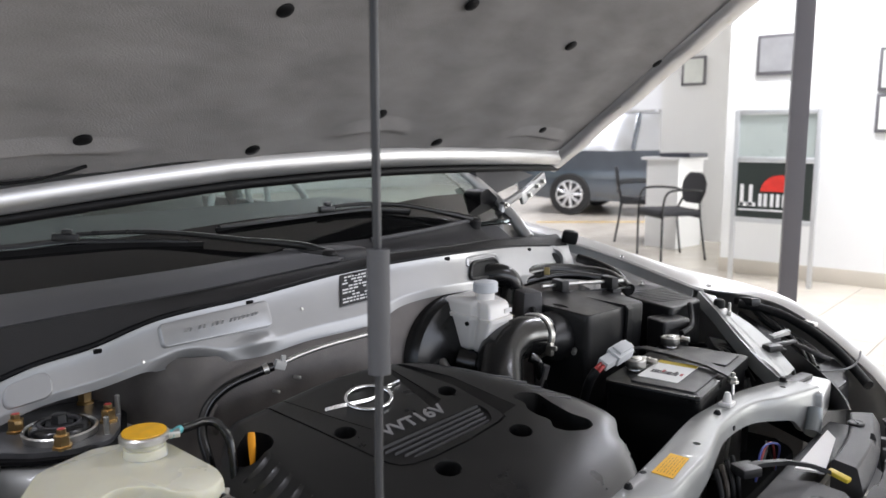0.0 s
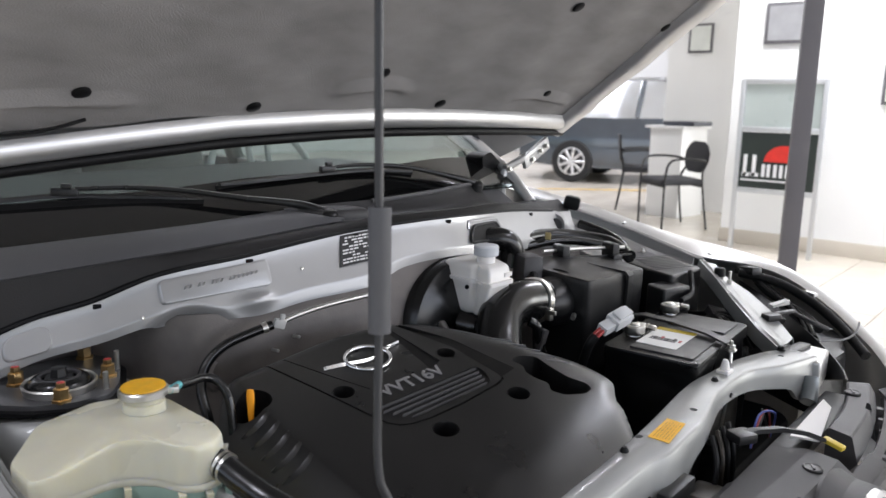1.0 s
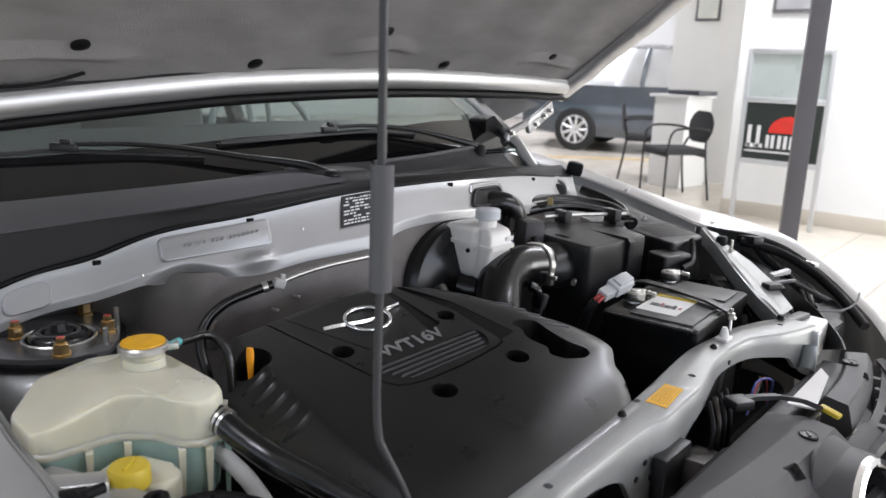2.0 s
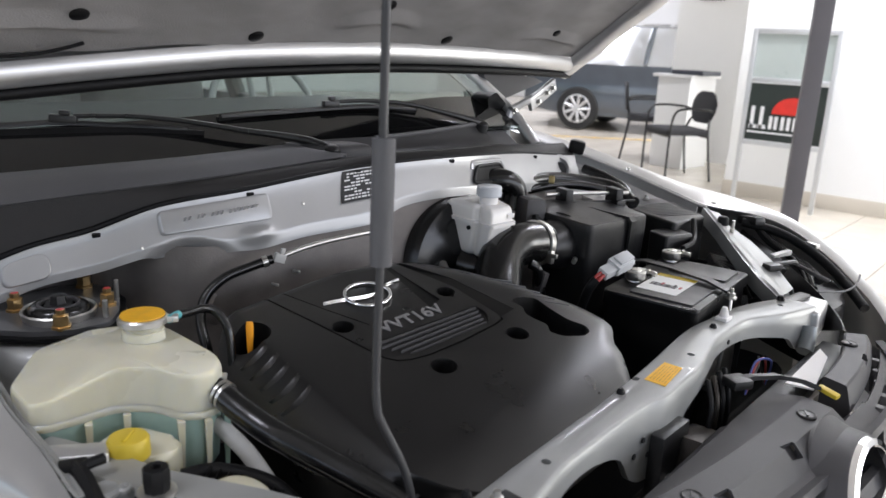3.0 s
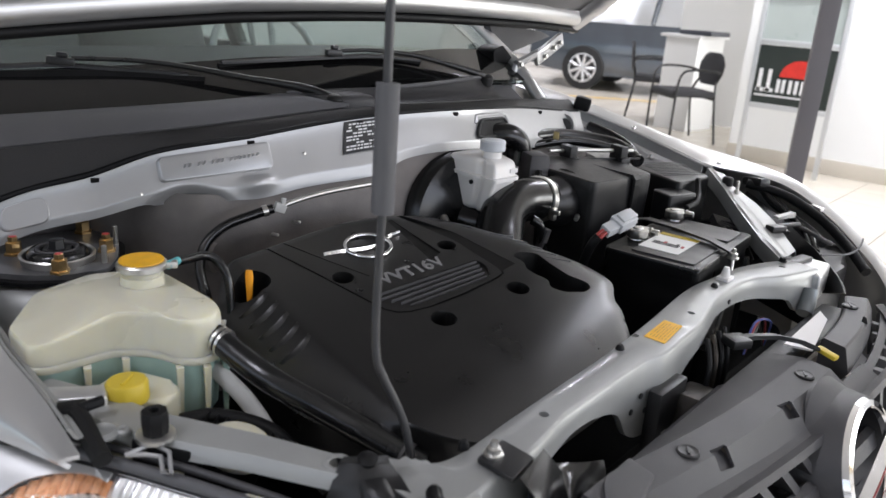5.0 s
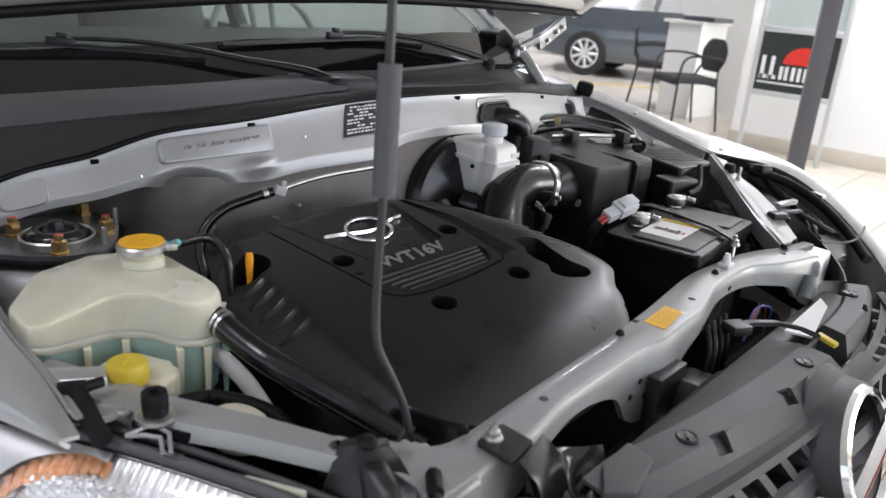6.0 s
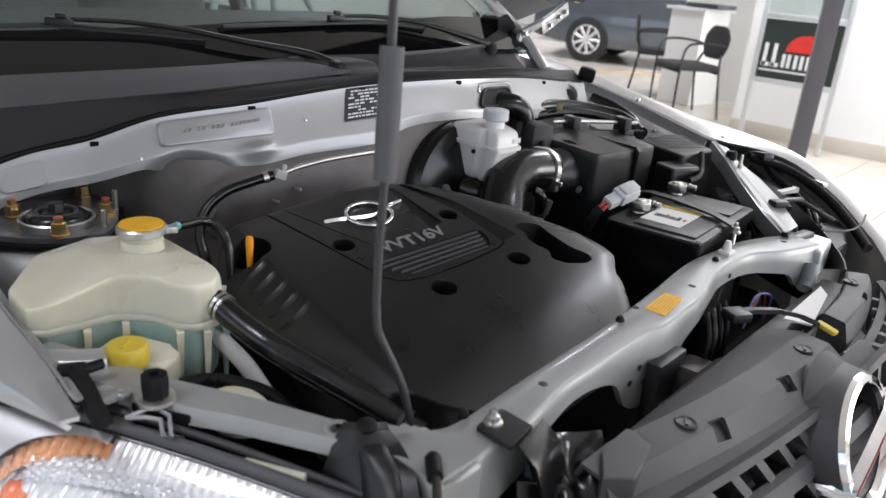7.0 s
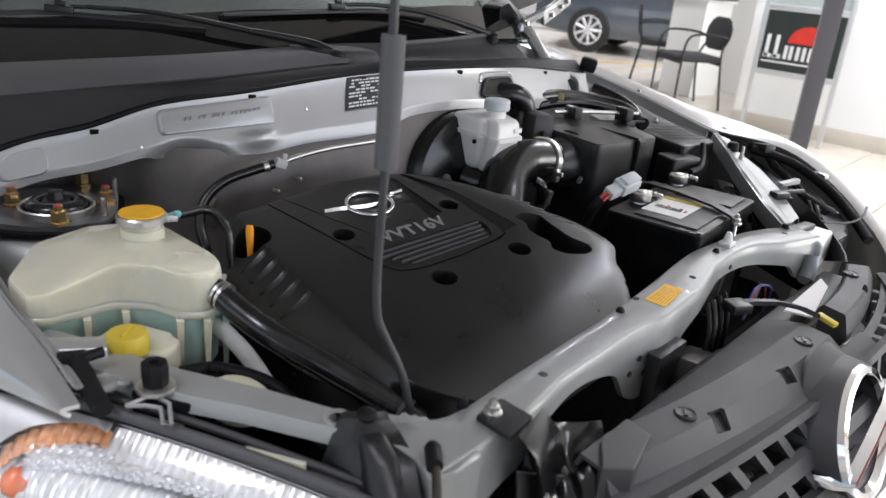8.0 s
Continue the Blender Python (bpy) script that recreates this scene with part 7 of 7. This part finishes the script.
def office_chair(at, turn):
    """Visitor chair: black oval back, padded seat, tubular arms and four legs."""
    ch = thing("visitor_chair", (0, 0, 0), "black visitor chair with dark tubular steel frame", "chair", "visitor chairs by the desk")
    M = bpy.data.materials
    b = B()
    box(b, (0, 0, 0.45), (0.46, 0.44, 0.06), (0, 0, 0), 0.025, 0.96, 3)
    part("seat", b, M["chair_fabric"], ch)
    b = B()
    rings = []
    for z, w in ((0.53, 0.12), (0.56, 0.18), (0.64, 0.225), (0.72, 0.225), (0.79, 0.17), (0.82, 0.10)):
        rings.append([(w * math.cos(a), 0.225 + 0.02 * math.sin(a) + 0.12 * (z - 0.5), z) for a in [2 * math.pi * k / 16 for k in range(16)]])
    loft(b, rings)
    part("backrest", b, M["chair_fabric"], ch, angle=60)
    for sx in (-1, 1):
        b = B()
        tube(b, [(sx * 0.25, -0.20, 0.0), (sx * 0.25, -0.20, 0.45), (sx * 0.255, -0.17, 0.63), (sx * 0.26, -0.05, 0.67), (sx * 0.25, 0.16, 0.66), (sx * 0.20, 0.23, 0.64)], 0.011, 8, 4)
        part("front_leg", b, M_BLACK, ch)
        b = B()
        tube(b, [(sx * 0.24, 0.26, 0.0), (sx * 0.22, 0.20, 0.42), (sx * 0.14, 0.24, 0.60)], 0.011, 8, 4)
        part("rear_leg", b, M_BLACK, ch)
    for y in (-0.19, 0.19):
        b = B()
        tube(b, [(-0.24, y, 0.41), (0.24, y, 0.41)], 0.010, 8, 0)
        part("cross_bar", b, M_BLACK, ch)
    ch.matrix_basis = pose(*at, 0, 0, turn)
    return ch


mat("chair_fabric", (0.03, 0.03, 0.033), 0.85, 0, 0.25, 30, 0.4, 500)
first = office_chair((5.95, 2.88, 0), -128)
copy_thing(first, pose(6.93, 3.68, 0, 0, 0, 27))

# reception desk with papers
M_DESK = mat("white_laminate", (0.80, 0.80, 0.80), 0.35, 0, 0.02, 4)
desk = thing("reception_desk", (6.75, 3.1, 0), "white laminate reception desk", "desk")
b = B()
box(b, (6.74, 3.19, 0.46), (0.48, 0.38, 0.92), (0, 0, -8), 0.008)
part("body", b, M_DESK, desk)
b = B()
box(b, (6.72, 3.19, 0.935), (0.54, 0.46, 0.03), (0, 0, -8), 0.006)
part("desktop", b, M_DESK, desk)
b = B()
box(b, (6.64, 3.06, 0.972), (0.30, 0.38, 0.045), (0, 0, -14), 0.01)
tagged(part("folder_stack", b, mat("dark_folder", (0.05, 0.055, 0.07), 0.5)), "dark folders lying on the white desk", "folders")

# sign stand
stand = thing("sign_stand", (5.2, 1.7, 0), "grey framed display stand with a black sign", "sign stand")
M_FRAME = mat("pale_aluminium", (0.62, 0.63, 0.64), 0.4, 0.6, 0.05, 12)
for y in (1.39, 2.0):
    b = B()
    box(b, (5.2, y, 0.685), (0.03, 0.035, 1.37), bevel=0.004)
    part("leg", b, M_FRAME, stand)
for z in (1.355, 0.985, 0.50):
    b = B()
    box(b, (5.2, 1.695, z), (0.03, 0.575, 0.035), bevel=0.004)
    part("cross_rail", b, M_FRAME, stand)
b = B()
box(b, (5.21, 1.695, 1.17), (0.012, 0.57, 0.33))
part("upper_panel", b, mat("green_grey_glass_panel", (0.42, 0.47, 0.45), 0.3, 0, 0.08, 3), stand, "greenish grey upper panel")
b = B()
box(b, (5.2, 1.695, 0.742), (0.014, 0.565, 0.44))
sign = part("sign_board", b, mat("sign_black", (0.02, 0.028, 0.024), 0.4, 0, 0.1, 6), stand, "black sign with white bars and a red dome")
b = B()
for k, (y, w, z, h) in enumerate(((1.935, 0.028, 0.70, 0.17), (1.925, 0.06, 0.628, 0.03), (1.865, 0.028, 0.70, 0.17), (1.855, 0.06, 0.628, 0.03), (1.79, 0.025, 0.665, 0.10), (1.75, 0.025, 0.665, 0.10), (1.70, 0.025, 0.665, 0.10), (1.655, 0.025, 0.665, 0.10), (1.61, 0.025, 0.665, 0.10), (1.77, 0.38, 0.585, 0.012))):
    b = B()
    box(b, (5.190, y if k < 9 else 1.77, z), (0.004, w, h))
    part("white_bar", b, M_PRINT, sign)
b = B()
rings = []
dome = [(5.190, 1.64 + 0.15 * math.cos(a), 0.735 + 0.13 * math.sin(a)) for a in linspace(0, math.pi, 20)]
loft(b, [dome, [(5.186, y, z) for _, y, z in dome]])
part("red_dome", b, mat("sign_red", (0.62, 0.03, 0.02), 0.5), sign, "red half-round emblem")

# pictures on the walls


def picture(at, w, h, face, material):
    p = thing("picture_frame", at, "small framed picture on a white wall", "picture")
    x, y, z = at
    b = B()
    box(b, (x, y, z + h / 2), (0.02, w, h), bevel=0.003)
    part("frame", b, M_POST, p)
    b = B()
    box(b, (x - 0.0115, y, z + h / 2), (0.003, w - 0.05, h - 0.05))
    part("print", b, material, p)


M_PAPER = mat("pale_print", (0.72, 0.74, 0.70), 0.5, 0, 0.12, 6)
picture((5.535, 1.78, 1.66), 0.42, 0.32, -1, mat("grey_print", (0.30, 0.30, 0.31), 0.5, 0, 0.2, 6))
picture((5.535, 0.92, 1.50), 0.34, 0.32, -1, M_PAPER)
picture((5.535, 0.92, 1.19), 0.34, 0.29, -1, M_PAPER)
picture((7.285, 3.26, 1.72), 0.27, 0.31, -1, M_PAPER)


def parked_car(name, at, turn, paint, label, length=4.3, height=1.5, glazing=None):
    """A parked hatchback: lower body, cabin, windows, wheels."""
    pc = thing(name, (0, 0, 0), label, "car")
    L = length / 2
    b = B()
    sec = []
    for x in linspace(-L, L, 24):
        t = x / L
        w = 0.86 * (1 - 0.12 * abs(t) ** 4)
        hood = curve(t, [(-1, 0.78), (-0.85, 0.92), (-0.5, 0.98), (0.4, 0.99), (0.8, 0.90), (1, 0.66)])
        low = 0.22 + 0.1 * abs(t) ** 6
        sec.append([(x, -w * 0.96, low), (x, -w, 0.45), (x, -w * 0.98, 0.70), (x, -w * 0.92, hood - 0.04), (x, -w * 0.8, hood), (x, w * 0.8, hood), (x, w * 0.92, hood - 0.04), (x, w * 0.98, 0.70), (x, w, 0.45), (x, w * 0.96, low)])
    loft(b, sec)
    part("body", b, paint, pc, angle=50)
    b = B()
    sec = []
    for t, z in ((-0.86, 0.95), (-0.78, 1.18), (-0.62, height - 0.06), (-0.35, height), (0.05, height - 0.01), (0.22, height - 0.10), (0.42, 1.16), (0.55, 0.97)):
        w = 0.80 - 0.22 * max(0, z - 0.95) / 0.55
        sec.append([(t * L, -0.79, 0.95), (t * L, -w, z), (t * L, w, z), (t * L, 0.79, 0.95)])
    loft(b, sec)
    part("cabin", b, glazing or mat("car_window_glass", (0.03, 0.04, 0.045), 0.06, 0, 0.05, 3, coat=1.0), pc, "reflecting windows" if glazing else "dark tinted windows")
    b = B()
    rings = []
    for t, z in ((-0.66, height - 0.03), (-0.35, height + 0.012), (0.05, height + 0.004), (0.24, height - 0.08)):
        rings.append([(t * L, -0.60, z - 0.01), (t * L, -0.3, z + 0.012), (t * L, 0.3, z + 0.012), (t * L, 0.60, z - 0.01), (t * L, 0.58, z - 0.03), (t * L, -0.58, z - 0.03)])
    loft(b, rings)
    part("roof", b, paint, pc, angle=60)
    for sy in (-1, 1):
        for t0, z0, t1, z1 in ((0.55, 0.97, 0.22, height - 0.08), (-0.18, 0.98, -0.16, height - 0.02), (-0.62, 0.98, -0.58, height - 0.04)):
            b = B()
            tube(b, [(t0 * L, sy * 0.80, z0), ((t0 + t1) / 2 * L, sy * 0.72, (z0 + z1) / 2 + 0.02), (t1 * L, sy * 0.60, z1)], 0.03, 8, 3)
            part("pillar", b, paint, pc)
        for wx in (-0.60, 0.62):
            b = B()
            lathe(b, (wx * L, sy * 0.70, 0.31), [(0.20, 0), (0.295, 0.0), (0.31, 0.03), (0.31, 0.15), (0.295, 0.175), (0.215, 0.18)], (0, sy, 0), 32)
            w = part("wheel", b, M_TYRE, pc, "black tyre on a silver alloy rim")
            b = B()
            lathe(b, (wx * L, sy * 0.80, 0.31), [(0.215, 0.05), (0.205, 0.085), (0.185, 0.088), (0.18, 0.05)], (0, sy, 0), 32, caps=False)
            lathe(b, (wx * L, sy * 0.80, 0.31), [(0.05, 0.03), (0.05, 0.08), (0.03, 0.085)], (0, sy, 0), 16)
            for k in range(9):
                a = 2 * math.pi * k / 9
                p0 = Vector((wx * L + 0.04 * math.cos(a), sy * 0.872, 0.31 + 0.04 * math.sin(a)))
                p1 = Vector((wx * L + 0.19 * math.cos(a), sy * 0.876, 0.31 + 0.19 * math.sin(a)))
                tube(b, [p0, p1], (0.020, 0.026), 6, 0)
            part("rim", b, mat("alloy", (0.72, 0.72, 0.73), 0.3, 0.7, 0.05, 20), w, "silver multi-spoke alloy rim")
    pc.matrix_basis = pose(*at, 0, 0, turn)
    return pc


parked_car("parked_car", (9.95, 4.70, 0), 285, M_DARKPAINT, "dark blue parked car with silver alloy wheels", 4.3, 1.5, mat("mirrored_window_glass", (0.72, 0.75, 0.78), 0.12, 0.85, 0.05, 3))
parked_car("parked_car", (12.2, 6.2, 0), 100, M_WHITEPAINT, "white parked car behind the dark one", 4.5, 1.62)

# floor tiles: the stretch that shows is laid tile by tile
TS = 0.45
tile_mesh = None
rest = B()
n_tiles = 0
for i in range(46):
    for j in range(44):
        x, y = FX0 + 0.2 + TS * i, FY0 + 0.2 + TS * j
        near = 2.8 < x < 9.6 and -0.4 < y < 6.4 and n_tiles < 290
        if near:
            if tile_mesh is None:
                b = B()
                box(b, (0, 0, -0.003), (TS - 0.004, TS - 0.004, 0.006), bevel=0.0012, seg=1)
                t0 = part("tile", b, M_TILE, floor)
                tile_mesh = t0.data
                t0.location = Vector((x, y, -0.006)) - WORLD_AT[floor]
            else:
                t = new("tile", tile_mesh)
                t.parent = floor
                t.location = Vector((x, y, -0.006)) - WORLD_AT[floor]
            n_tiles += 1
        else:
            x0, x1, y0, y1 = x - TS / 2 + 0.002, x + TS / 2 - 0.002, y - TS / 2 + 0.002, y + TS / 2 - 0.002
            vs4 = [rest.verts.new(p) for p in ((x0, y0, 0), (x1, y0, 0), (x1, y1, 0), (x0, y1, 0))]
            lo4 = [rest.verts.new((v.co.x, v.co.y, -0.006)) for v in vs4]
            rest.faces.new(vs4)
            for k in range(4):
                rest.faces.new((vs4[k], lo4[k], lo4[(k + 1) % 4], vs4[(k + 1) % 4]))
tagged(part("tile_field", rest, M_TILE, floor), kind="stuff")
